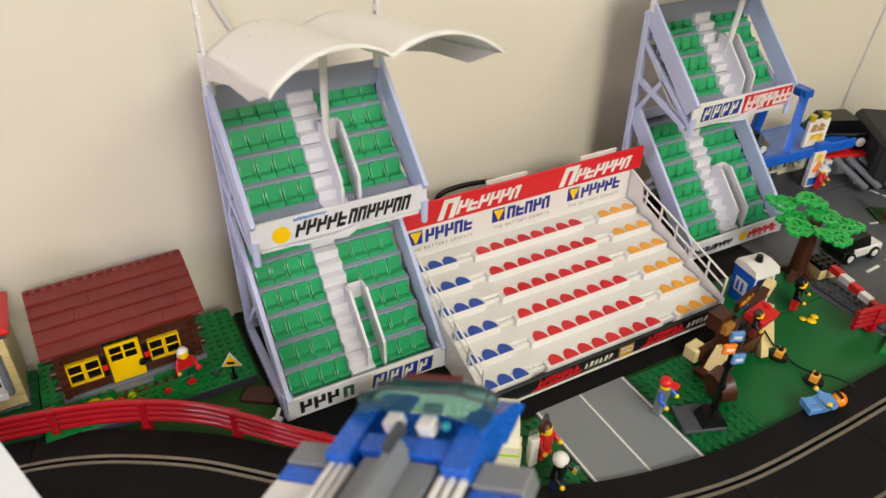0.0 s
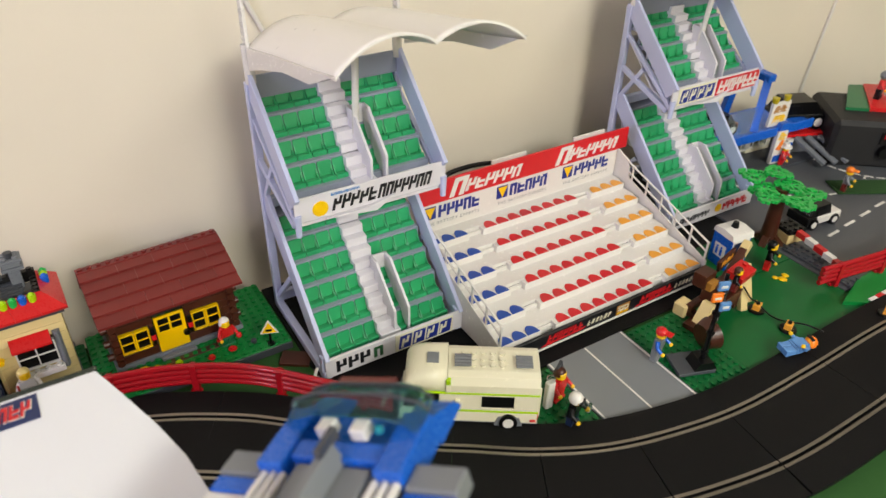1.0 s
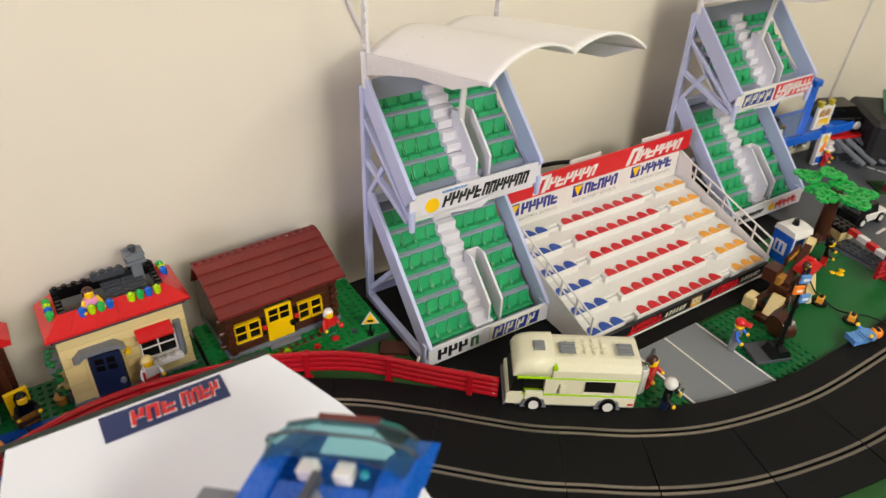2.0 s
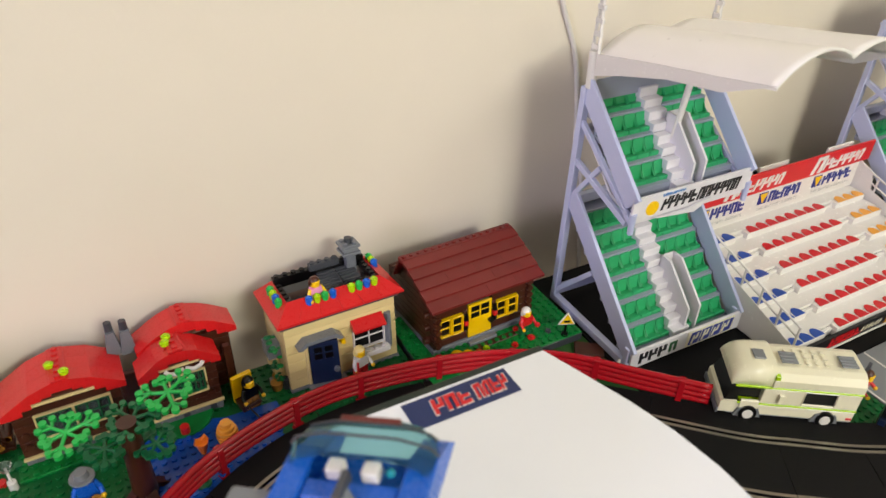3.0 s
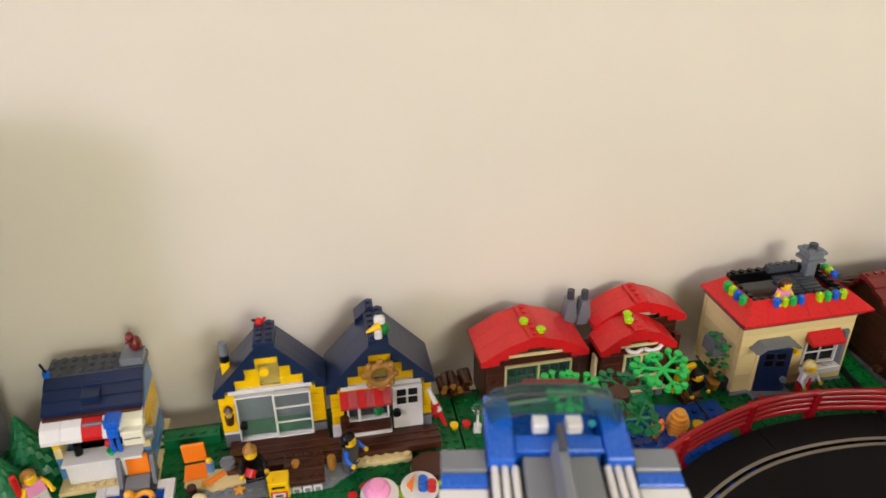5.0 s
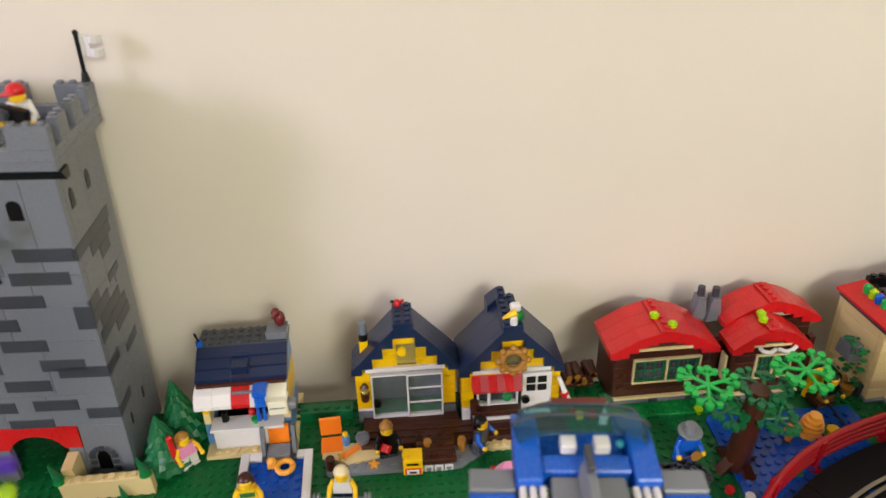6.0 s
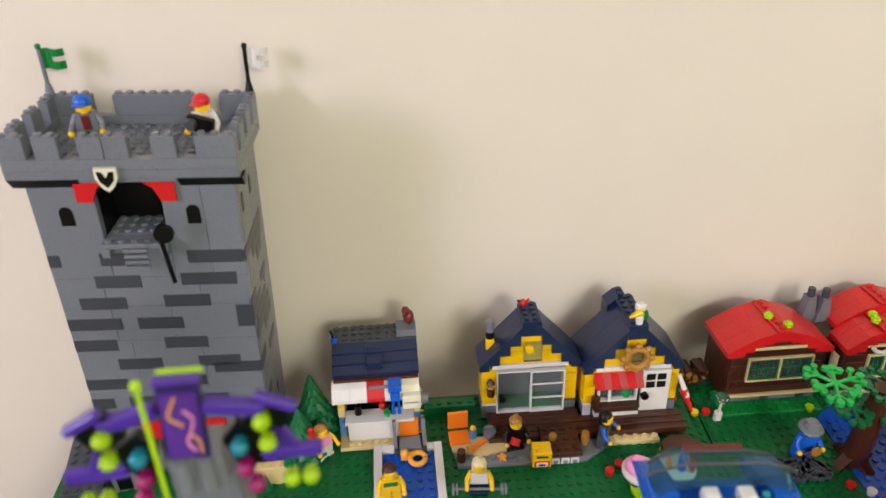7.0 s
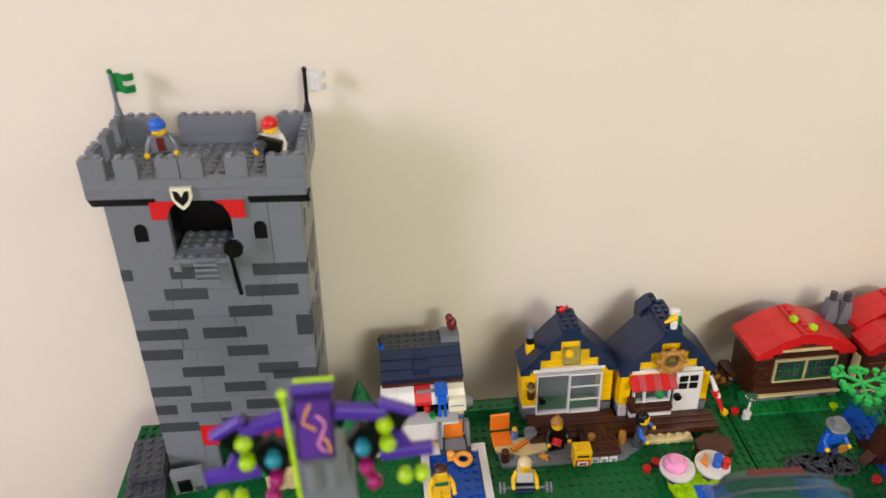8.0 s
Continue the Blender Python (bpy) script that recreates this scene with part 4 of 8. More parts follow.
            b0, b1 = j0 + (j1 - j0) * k / 3, j0 + (j1 - j0) * (k + 1) / 3
            v = [(oo, a0, z0), (oo, a1, z0), (ii, a1, z0), (ii, a0, z0), (oo, a0, z0 + 0.002), (oo, a1, z0 + 0.002), (ii, b1, z1), (ii, b0, z1)]
            part("roof_slope", Mesh().add(v, [(3, 2, 1, 0), (0, 1, 5, 4), (1, 2, 6, 5), (2, 3, 7, 6), (3, 0, 4, 7), (4, 5, 6, 7)], RED), c)
    wall = part("parapet", Mesh(), c, "black studded parapet")
    for a in ((i0, i1, j0, j0 + 0.006), (i0, i1, j1 - 0.006, j1), (i0, i0 + 0.006, j0 + 0.0062, j1 - 0.0062), (i1 - 0.006, i1, j0 + 0.0062, j1 - 0.0062)):
        h = 0.004 if a[2] > 0.02 else -0.002
        part("course", Mesh().box(a[0], a[1], a[2], a[3], z1 - 0.006, z1 + h, BLACK).studs(a[0], a[1], a[2], a[3], z1 + h, BLACK), wall)
    part("terrace", Mesh().box(i0 + 0.006, i1 - 0.006, j0 + 0.006, j1 - 0.006, z1 - 0.016, z1 - 0.0135, BROWN), c, "sunken terrace floor")
    for k, x in enumerate((0.048, 0.066)):
        lounger = part("lounger", Mesh().box(x + 0.002, x + 0.004, 0.018, 0.0426, z1 - 0.0085, z1 - 0.0072, DKGREY), c, "dark grey ribbed lounger")
        for r in range(6):
            part("slat", Mesh().box(x, x + 0.017, 0.018 + 0.0042 * r, 0.0216 + 0.0042 * r, z1 - 0.007 + 0.0008 * r, z1 - 0.005 + 0.0008 * r, DKGREY), lounger)
    part("rail", Mesh().box(0.042, 0.070, j1 - 0.009, j1 - 0.003, z1 + 0.003, z1 + 0.009, DKGREY).studs(0.042, 0.070, j1 - 0.009, j1 - 0.003, z1 + 0.009, DKGREY), c)
    ch = part("chimney", Mesh().box(0.076, 0.085, 0.036, 0.045, z1 - 0.006, z1 + 0.012, GREY), c, "light grey stepped chimney")
    part("chimney_cap", Mesh().box(0.072, 0.089, 0.032, 0.049, z1 + 0.0121, z1 + 0.0150, GREY).box(0.0735, 0.0875, 0.0335, 0.0475, z1 + 0.0152, z1 + 0.019, MIDGREY).box(0.072, 0.089, 0.032, 0.049, z1 + 0.0192, z1 + 0.022, GREY).studs(0.072, 0.089, 0.032, 0.049, z1 + 0.022, GREY), ch)
    part("chimney_pot", Mesh().cyl((0.0805, 0.0405, z1 + 0.022), (0.0805, 0.0405, z1 + 0.027), 0.0035, 0.0035, DKGREY, 12), ch)
    k = 0
    for x, y in [(0.027 + 0.0072 * i, 0.004) for i in range(4)] + [(0.066 + 0.0072 * i, 0.004) for i in range(4)] + [(0.0035, 0.014 + 0.0075 * i) for i in range(4)] + [(L - 0.0035, 0.032 + 0.006 * i) for i in range(3)]:
        mat = (BLUE, LIME, LEAFG)[k % 3]
        zz = z1 - 0.0015
        part("flower", Mesh().cyl((x, y, zz - 0.004), (x, y, zz + 0.0026), 0.0030, 0.0034, mat, 12).ball((x, y, zz + 0.0026), 0.0024, mat, 8, 4), c)
        k += 1
    part("side_awning", Mesh().prism([(0.016, 0.030), (0.034, 0.030), (0.032, 0.044), (0.018, 0.044)], "x", -0.012, -0.0002, GREY), c, "light grey side window hood")
    part("side_box", Mesh().box(-0.009, -0.0002, 0.012, 0.038, 0.012, 0.017, TAN), c)
    leaf = Mesh()
    rnd = random.Random(4)
    for q in range(46):
        z, y = rnd.uniform(0.004, 0.05), rnd.uniform(0.006, 0.030)
        leaf.ball((-0.0035 - rnd.random() * 0.006, y, z), rnd.uniform(0.0016, 0.0034), DKGREEN if q % 3 else GREEN, 7, 4, 0.5)
    tagged(part("climbing_plant", leaf, c, "dark green climbing leaves"), kind="stuff")
    return c


cottage()
figure(pose(-0.0800, 0.6260, 0.0725, 0, 0, 10), "toy figure with brown hair and pink dress on the roof terrace", PINK, PINK, BROWN, arms=SKIN, scale=0.78)


def paddle(f, T):
    f.box(-0.0105, -0.0085, -0.0105, -0.0085, 0.003, 0.030, RED, turn=T)


figure(pose(-0.052, 0.600, 0.0, 0, 0, 12), "blond toy figure in white and red before the cottage", RED, WHITE, surface("blond_plastic", "e8d48a", 0.3), extra=paddle, scale=0.86)
for x, y in ((-0.1, 0.588), (-0.085, 0.592), (-0.093, 0.594), (-0.02, 0.578), (-0.03, 0.585)):
    thing("flower_piece", "small red flower stud on the green plate", "flower", pose(x, y, 0.0), "flowers", mesh=Mesh().cyl((0, 0, 0), (0, 0, 0.0048), 0.003, 0.0036, RED, 10))
pot = Mesh().cyl((0, 0, 0), (0, 0, 0.008), 0.0045, 0.0055, DKTAN, 12).cyl((0.008, -0.003, 0), (0.008, -0.003, 0.012), 0.003, 0.003, DKGREY, 10).box(-0.004, 0.012, 0.004, 0.010, 0, 0.006, MIDGREY).ball((0.002, 0.006, 0.010), 0.004, DKTAN, 8, 6)
thing("pot_heap", "little heap of gold and grey pots beside the cottage", "pots", pose(-0.125, 0.618, 0), mesh=pot)


# ---- red-roofed brown lodge ----
def stepped_roof(parent, cx, half, profile, y_cuts, eave, rise, drop, mat, step=0.0078, name="roof_piece"):
    """A gable roof of slope bricks: smooth on top, stepped like stairs underneath. profile: (share of half width, share of rise)."""
    def top(u):
        for (u0, w0), (u1, w1) in zip(profile[:-1], profile[1:]):
            if u <= u1 + 1e-6:
                return eave + rise * (w0 + (w1 - w0) * (u - u0) / (u1 - u0))
        return eave
    n = max(3, round(half / step))
    for sgn in (-1, 1):
        for k in range(n):
            u0, u1 = k / n, (k + 1) / n
            xa, xb, za, zb = cx + sgn * half * u0, cx + sgn * half * u1, top(u0), top(u1)
            low = zb - drop if k < n - 1 else eave - drop * 0.55
            for y0, y1 in zip(y_cuts[:-1], y_cuts[1:]):
                part(name, Mesh().prism([(xa, low), (xb, low), (xb, zb), (xa, za)], "y", y0 + 0.0001, y1 - 0.0001, mat), parent)


def lodge():
    g = thing("lodge", "brown lodge with two curved bright red roofs and green windows", "toy house", pose(-0.3235, 0.6215, 0.0, -6, 0, 0.6))
    prof = [(0.0, 1.0), (0.14, 1.0), (0.5, 0.74), (1.0, 0.0)]

    def wing(x0, L, y, back, H, rise, wins, over):
        w = part("wing", Mesh(), g)
        holes = [(x0 + a, x0 + a + b, 0.0235, 0.0470) for a, b in wins]
        for k in range(10):
            a, b = x0 + L * k / 10, x0 + L * (k + 1) / 10
            part("plinth_block", Mesh().box(a, b - 0.0002, y - 0.0008, y + 0.006, 0.0, 0.0088, DKGREY if k in (4, 8) else GREY), w)
        part("trim", Mesh().box(x0 - 0.001, x0 + L + 0.001, y - 0.0035, y - 0.0002, 0.0089, 0.0110, TAN), w, "tan trim")
        wall_blocks(w, x0, x0 + L, y, y + 0.006, 0.0090, H, BROWN, holes, 0.0082)
        for x in (x0, x0 + L - 0.006):
            part("side_wall", Mesh().box(x, x + 0.006, y + 0.0062, back, 0.0, H, BROWN), w)
        part("trim", Mesh().box(x0 + 0.012, x0 + L - 0.012, y - 0.0022, y - 0.0001, H + 0.0005, H + 0.0030, TAN), w, "tan trim under the gable")
        for k in range(2):
            half = L * (0.36 - 0.18 * k)
            part("gable", Mesh().box(x0 + L / 2 - half, x0 + L / 2 + half, y, y + 0.006, H + 0.0002 + 0.0068 * k, H + 0.0068 + 0.0068 * k, BROWN), w)
        part("vent", Mesh().box(x0 + L / 2 - 0.006, x0 + L / 2 + 0.007, y - 0.002, y - 0.0001, H + 0.0085, H + 0.0112, MIDGREY), w, "grey gable vent")
        for a, b in wins:
            window(w, x0 + a, 0.0235, b, 0.0235, y - 0.0010, TAN, 1, 1, CLEAR)
            for q in range(2):
                window(w, x0 + a + 0.0016 + q * (b / 2 - 0.0004), 0.0252, b / 2 - 0.0030, 0.0200, y - 0.0002, DKGREEN, 3, 2, BLACK, 0.002)
            part("mullion", Mesh().box(x0 + a + b / 2 - 0.0008, x0 + a + b / 2 + 0.0008, y - 0.0022, y, 0.0245, 0.0460, TAN), w)
        for sx in (x0 + 0.006, x0 + L - 0.008):
            for z in (0.020, 0.031):
                part("log_end", Mesh().cyl((sx, y, z), (sx, y - 0.0022, z), 0.0030, 0.0030, BROWN, 12), w)
        cuts = [y - 0.0035 + (back + 0.0035 - y) * r / 3 for r in range(4)]
        stepped_roof(w, x0 + L / 2, L / 2 + over, prof, cuts, H + 0.0005, rise, 0.0085, RED)
        cx, zr = x0 + L / 2, H + 0.0005 + rise
        part("ridge", Mesh().box(cx - 0.0060, cx + 0.0060, y - 0.0030, back - 0.0001, zr + 0.0001, zr + 0.0012, RED).studs(cx - 0.0040, cx + 0.0040, y - 0.002, back, zr + 0.0012, RED), w, "studded red ridge")
        return cx, zr + 0.0012

    a = wing(0.0, 0.0775, 0.0, 0.044, 0.0550, 0.0172, [(0.0145, 0.0555)], 0.0055)
    b = wing(0.0955, 0.0560, -0.0055, 0.018, 0.0545, 0.0160, [(0.0170, 0.0300)], 0.0045)
    part("recess_wall", Mesh().box(0.0780, 0.0953, 0.012, 0.018, 0.0, 0.050, BROWN), g, "brown wall in the recess")
    part("recess_window", Mesh().box(0.0915, 0.0935, 0.001, 0.010, 0.018, 0.042, TAN), g)
    rear = part("rear_wing", Mesh(), g)
    wall_blocks(rear, 0.098, 0.1705, 0.0205, 0.0265, 0.0, 0.0605, BROWN, (), 0.0082)
    stepped_roof(rear, 0.1365, 0.0410, prof, [0.0185, 0.034, 0.0495], 0.0610, 0.0170, 0.0085, RED)
    part("ridge", Mesh().box(0.1305, 0.1425, 0.0190, 0.0494, 0.0781, 0.0791, RED).studs(0.1325, 0.1405, 0.021, 0.049, 0.0791, RED), rear, "studded red ridge")
    part("porch_post", Mesh().box(0.1610, 0.1665, 0.004, 0.010, 0.0, 0.0530, BROWN), rear)
    for (cx, z), spots in ((a, ((-0.0045, 0.018), (0.0050, 0.004))), (b, ((-0.0035, 0.012), (-0.0060, 0.004)))):
        for dx, y in spots:
            part("flower", Mesh().cyl((cx + dx, y, z), (cx + dx, y, z + 0.003), 0.0034, 0.0038, LIME, 12).cyl((cx + dx, y, z + 0.003), (cx + dx, y, z + 0.0044), 0.0024, 0.0022, LIME, 12), g, "lime stud flower")
    for k, x in enumerate((0.0805, 0.0915)):
        part("chimney", Mesh().prism([(x - 0.0062, 0.056), (x + 0.0062, 0.056), (x + 0.0035, 0.0780), (x - 0.0028, 0.0780)], "y", 0.034 - 0.003 * k, 0.044 - 0.003 * k, GREY).cyl((x + 0.0005, 0.039 - 0.003 * k, 0.0780), (x + 0.0005, 0.039 - 0.003 * k, 0.0860), 0.0032, 0.0030, DKGREY, 12), g, "grey sloped chimney with dark pot")
    horn = Mesh()
    for sg in (-1, 1):
        horn.tube([(0.1270 + sg * 0.0006, -0.0085, 0.0530), (0.1270 + sg * 0.007, -0.0105, 0.0515), (0.1270 + sg * 0.0125, -0.0100, 0.0530), (0.1270 + sg * 0.0150, -0.0095, 0.0560)], 0.0018, WHITE, 8)
    part("horns", horn, g, "white horns over the window")
    return g


lodge()
wood = Mesh()
rnd = random.Random(2)
for k in range(9):
    x, z = rnd.uniform(-0.012, 0.010), rnd.uniform(0.004, 0.016)
    wood.cyl((x, -0.006, z), (x + rnd.uniform(-0.004, 0.004), 0.010, z), 0.0035, 0.0035, BROWN, 8).cyl((x, -0.0062, z), (x, -0.0058, z), 0.0028, 0.0028, DKTAN, 8)
wood.box(-0.014, 0.012, -0.004, 0.01, 0, 0.004, BROWN)
thing("firewood", "small brown stack of log pieces beside the lodge", "firewood", pose(-0.343, 0.650, 0), mesh=wood)
gob = Mesh().cyl((0, 0, 0), (0, 0, 0.008), 0.0034, 0.0034, WHITE, 12).cyl((0, 0, 0.008), (0, 0, 0.022), 0.0011, 0.0011, WHITE, 8).cyl((0, 0, 0.021), (0, 0, 0.026), 0.003, 0.0056, CLEAR, 12)
thing("torch_post", "slim white post with a clear dish", "garden lamp", pose(-0.3345, 0.606, 0), mesh=gob)
for x, y, mat in ((-0.352, 0.612, YELLOW), (-0.342, 0.612, RED), (-0.365, 0.628, RED), (-0.33, 0.625, DKGREEN), (-0.255, 0.609, LIME)):
    thing("flower_piece", "small flower stud on the green plate", "flower", pose(x, y, 0.0), "flowers", mesh=Mesh().cyl((0, 0, 0), (0, 0, 0.005), 0.0028, 0.0036, mat, 10))
thing("lawn_step", "raised bright green plate strip before the lodge", "plate", pose(-0.330, 0.607, 0.0002), mesh=Mesh().box(0, 0.085, 0.0, 0.028, 0, 0.003, GREEN).studs(0, 0.085, 0, 0.028, 0.003, GREEN))
thing("lawn_step", "raised round green plate beside the pond", "plate", pose(-0.207, 0.622, 0.0002), mesh=Mesh().cyl((0, 0, 0), (0, 0, 0.003), 0.026, 0.026, GREEN, 24))


def leaf_piece(mesh, x, y, z, r, mat, turn=0.0, tilt=0.0):
    """A flat toy leaf frond: six arms with round ends."""
    for k in range(6):
        a = turn + k * math.pi / 3
        l = r * (0.75 if k % 2 else 1.0)
        ex, ey = x + l * math.cos(a), y + l * math.sin(a)
        ez = z + tilt * math.cos(a) * l
        mesh.cyl((x, y, z), (ex, ey, ez), 0.0016, 0.0013, mat, 6)
        mesh.cyl((ex, ey, ez - 0.0012), (ex, ey, ez + 0.0020), 0.0029, 0.0029, mat, 9)
        for s in (-0.55, 0.55):
            fx, fy = x + 0.72 * l * math.cos(a) + 0.36 * l * math.cos(a + s * 2), y + 0.72 * l * math.sin(a) + 0.36 * l * math.sin(a + s * 2)
            mesh.cyl((x + 0.6 * l * math.cos(a), y + 0.6 * l * math.sin(a), z), (fx, fy, z + tilt * math.cos(a) * l), 0.0013, 0.0011, mat, 6)
            mesh.cyl((fx, fy, z - 0.001 + tilt * math.cos(a) * l), (fx, fy, z + 0.002 + tilt * math.cos(a) * l), 0.0025, 0.0025, mat, 8)


def toy_tree(m, label, height, fronds, trunk_r=0.008):
    t = thing("toy_tree", label, "tree", m, "toy trees")
    tr = Mesh().cyl((0, 0, 0), (0.001, 0.001, height), trunk_r, trunk_r * 0.75, BROWN, 10)
    for a in range(4):
        tr.prism([(0.0, 0.0), (trunk_r * 2.0, 0.0), (0.0, trunk_r * 1.7)], "y", -0.004, 0.004, BROWN, pose(0, 0, 0, 0, 0, 90 * a + 20))
    part("trunk", tr, t, "dark brown trunk with root blocks")
    crown = part("crown", Mesh(), t)
    for x, y, z, r, mat, a, tilt in fronds:
        q = Mesh()
        leaf_piece(q, x, y, z, r, mat, a, tilt)
        part("frond", q, crown)
    return t


toy_tree(pose(-0.247, 0.556, 0), "toy tree with brown trunk and flat green fronds by the pond", 0.078,
         [(-0.036, 0.004, 0.083, 0.0200, LEAFG, 0.2, 0.05), (0.032, 0.004, 0.090, 0.0200, LEAFG, 0.6, 0.1), (0.005, 0.004, 0.076, 0.0190, DKGREEN, 0.0, 0.0), (-0.017, 0.002, 0.058, 0.0165, DKGREEN, 0.4, -0.1), (0.016, -0.006, 0.055, 0.0150, DKGREEN, 0.9, 0.1)], 0.0095)
hive = thing("beehive", "golden ringed beehive beside the pond", "beehive", pose(-0.179, 0.577, 0.001))
for k, r in enumerate((0.0078, 0.0088, 0.0090, 0.0082, 0.0066, 0.0045)):
    part("ring", Mesh().cyl((0, 0, 0.0038 * k), (0, 0, 0.0038 * k + 0.0037), r * 0.92, r, AMBER, 18), hive)
thing("lily_pad", "green lily pad with yellow flower on the pond", "lily pad", pose(-0.160, 0.576, 0.0012), mesh=Mesh().cyl((0, 0, 0), (0, 0, 0.002), 0.0085, 0.0085, DKGREEN, 16).cyl((0, 0, 0.002), (0, 0, 0.0055), 0.0048, 0.0052, YELLOW, 10))
thing("lily_pad", "flat dark green lily pad on the pond", "lily pad", pose(-0.207, 0.545, 0.0012), mesh=Mesh().cyl((0, 0, 0), (0, 0, 0.002), 0.0065, 0.0065, DKGREEN, 16).cyl((0.002, 0, 0.002), (0.002, 0, 0.004), 0.0024, 0.0024, DKGREEN, 10))
carrot = Mesh().cyl((0, 0, 0.0), (0, 0, 0.004), 0.003, 0.003, CLEAR, 10).cyl((0, 0, 0.004), (0, 0, 0.017), 0.002, 0.0052, ORANGE, 12).prism([(-0.006, 0.017), (0.006, 0.017), (0.004, 0.0225), (0.0, 0.0195), (-0.004, 0.0225)], "y", -0.0014, 0.0014, ORANGE)
thing("fish_piece", "orange toy fish leaping from the pond", "toy fish", pose(-0.200, 0.571, 0.001, 0, 0, 15), mesh=carrot)
thing("red_stud", "red round stud at the pond's edge", "stud", pose(-0.208, 0.601, 0.001), mesh=Mesh().cyl((0, 0, 0), (0, 0, 0.009), 0.0038, 0.0038, RED, 12))
chair = Mesh().box(-0.009, 0.009, 0.004, 0.008, 0.002, 0.030, YELLOW).box(-0.009, 0.009, -0.010, 0.004, 0.004, 0.008, BROWN).box(-0.008, 0.008, -0.009, 0.003, 0, 0.004, BROWN)
thing("deck_chair", "yellow-backed brown seat at the pond's edge", "toy chair", pose(-0.1535, 0.612, 0.0, 0, 0, 12), mesh=chair)


def rod(f, T):
    f.cyl((-0.010, -0.0085, 0.0155), (-0.004, -0.030, 0.004), 0.0011, 0.0011, BLACK, 6, T)


figure(pose(-0.151, 0.606, 0.002, 0, 0, 14), "toy figure in black fishing at the pond", DKTAN, BLACK, BLACK, extra=rod, scale=0.84)
bush = Mesh()
for k in range(5):
    leaf_piece(bush, -0.018 + 0.009 * k, 0.004 * (k % 2), 0.003 + 0.002 * (k % 3), 0.009, DKGREY, 0.4 * k)
thing("grey_bush", "low dark grey bramble pieces before the cowboy figure", "bush", pose(-0.300, 0.546, 0), mesh=bush)


def guitar(f, T):
    f.cyl((0.004, -0.0105, 0.0150), (0.004, -0.0085, 0.0150), 0.0045, 0.0045, DKTAN, 12, T)
    f.box(-0.010, 0.004, -0.0100, -0.0090, 0.0140, 0.0160, BROWN, turn=T)


figure(pose(-0.2845, 0.564, 0, 0, 0, 6), "toy cowboy figure in blue with a grey hat", BLUE, BLUE, MIDGREY, "brim", extra=guitar)


# ---- yellow beach house ----
def beach_house():
    g = thing("beach_house", "yellow beach house with two navy gable roofs and white windows", "toy house", pose(-0.5300, 0.6205, 0.0, -6, 0, 0.0))
    prof = [(0.0, 1.0), (0.10, 1.0), (1.0, 0.0)]

    def gable(x0, L, y, back, eave, rise, holes):
        h = part("gable_house", Mesh(), g)
        wall_blocks(h, x0 + 0.002, x0 + L - 0.002, y, y + 0.006, 0.0035, 0.0165, GREY, holes, 0.0130)
        part("trim", Mesh().box(x0 + 0.002, x0 + 0.014, y - 0.0006, y + 0.006, 0.0166, 0.0186, WHITE), h, "white course")
        wall_blocks(h, x0 + 0.002, x0 + L - 0.002, y, y + 0.006, 0.0188, eave, YELLOW, holes)
        for x in (x0 + 0.002, x0 + L - 0.008):
            for a, b, mm in ((0.0035, 0.0165, GREY), (0.0167, 0.0280, YELLOW), (0.0282, 0.0400, YELLOW), (0.0402, eave, YELLOW)):
                part("brick", Mesh().box(x, x + 0.006, y + 0.0062, back, a, b, mm), h)
        n, half = 5, L / 2
        for k in range(n):
            w = half * (1 - (0.0078 + 0.0062 * k) / rise) - 0.001
            part("brick", Mesh().box(x0 + half - w, x0 + half + w, y, y + 0.006, eave + 0.0038 + 0.0062 * k, eave + 0.0098 + 0.0062 * k, YELLOW), h)
        part("trim", Mesh().box(x0 + 0.010, x0 + L - 0.010, y - 0.0022, y + 0.006, eave + 0.0002, eave + 0.0036, WHITE), h, "white trim under the gable")
        stepped_roof(h, x0 + half, half + 0.0005, prof, [y - 0.0028, y + 0.003, (y + back) / 2, back], eave + 0.0030, rise, 0.0075, NAVY)
        zr = eave + 0.0030 + rise
        part("ridge", Mesh().box(x0 + half - 0.0075, x0 + half + 0.0075, y - 0.0024, back - 0.0002, zr - 0.004, zr + 0.0008, NAVY).studs(x0 + half - 0.0070, x0 + half + 0.0070, y - 0.001, back - 0.0002, zr + 0.0008, NAVY), h, "studded navy ridge")
        return h

    a = gable(0.0, 0.0810, 0.0, 0.0265, 0.0545, 0.0400, [(0.0135, 0.0690, 0.0, 0.052)])
    b = gable(0.0815, 0.0805, -0.0080, 0.0350, 0.0520, 0.0390, [(0.0925, 0.1290, 0.016, 0.041), (0.1290, 0.1535, 0.0, 0.050)])
    part("rear_ridge", Mesh().prism([(0.1075, 0.0760), (0.1225, 0.0850), (0.1225, 0.0965), (0.1165, 0.0965), (0.1075, 0.0890)], "y", 0.0280, 0.0440, NAVY).studs(0.1160, 0.1225, 0.028, 0.044, 0.0965, NAVY), b, "raised rear end of the navy ridge")
    win = part("patio_window", Mesh(), a, "white-framed patio window with a sliding pane")
    window(win, 0.0135, 0.0095, 0.0290, 0.0420, -0.0010, WHITE, 1, 1)
    window(win, 0.0410, 0.0100, 0.0280, 0.0415, -0.0024, WHITE, 1, 3)
    part("door_knob", Mesh().cyl((0.0178, -0.002, 0.0265), (0.0178, -0.0058, 0.0265), 0.0030, 0.0030, BLACK, 12), win)
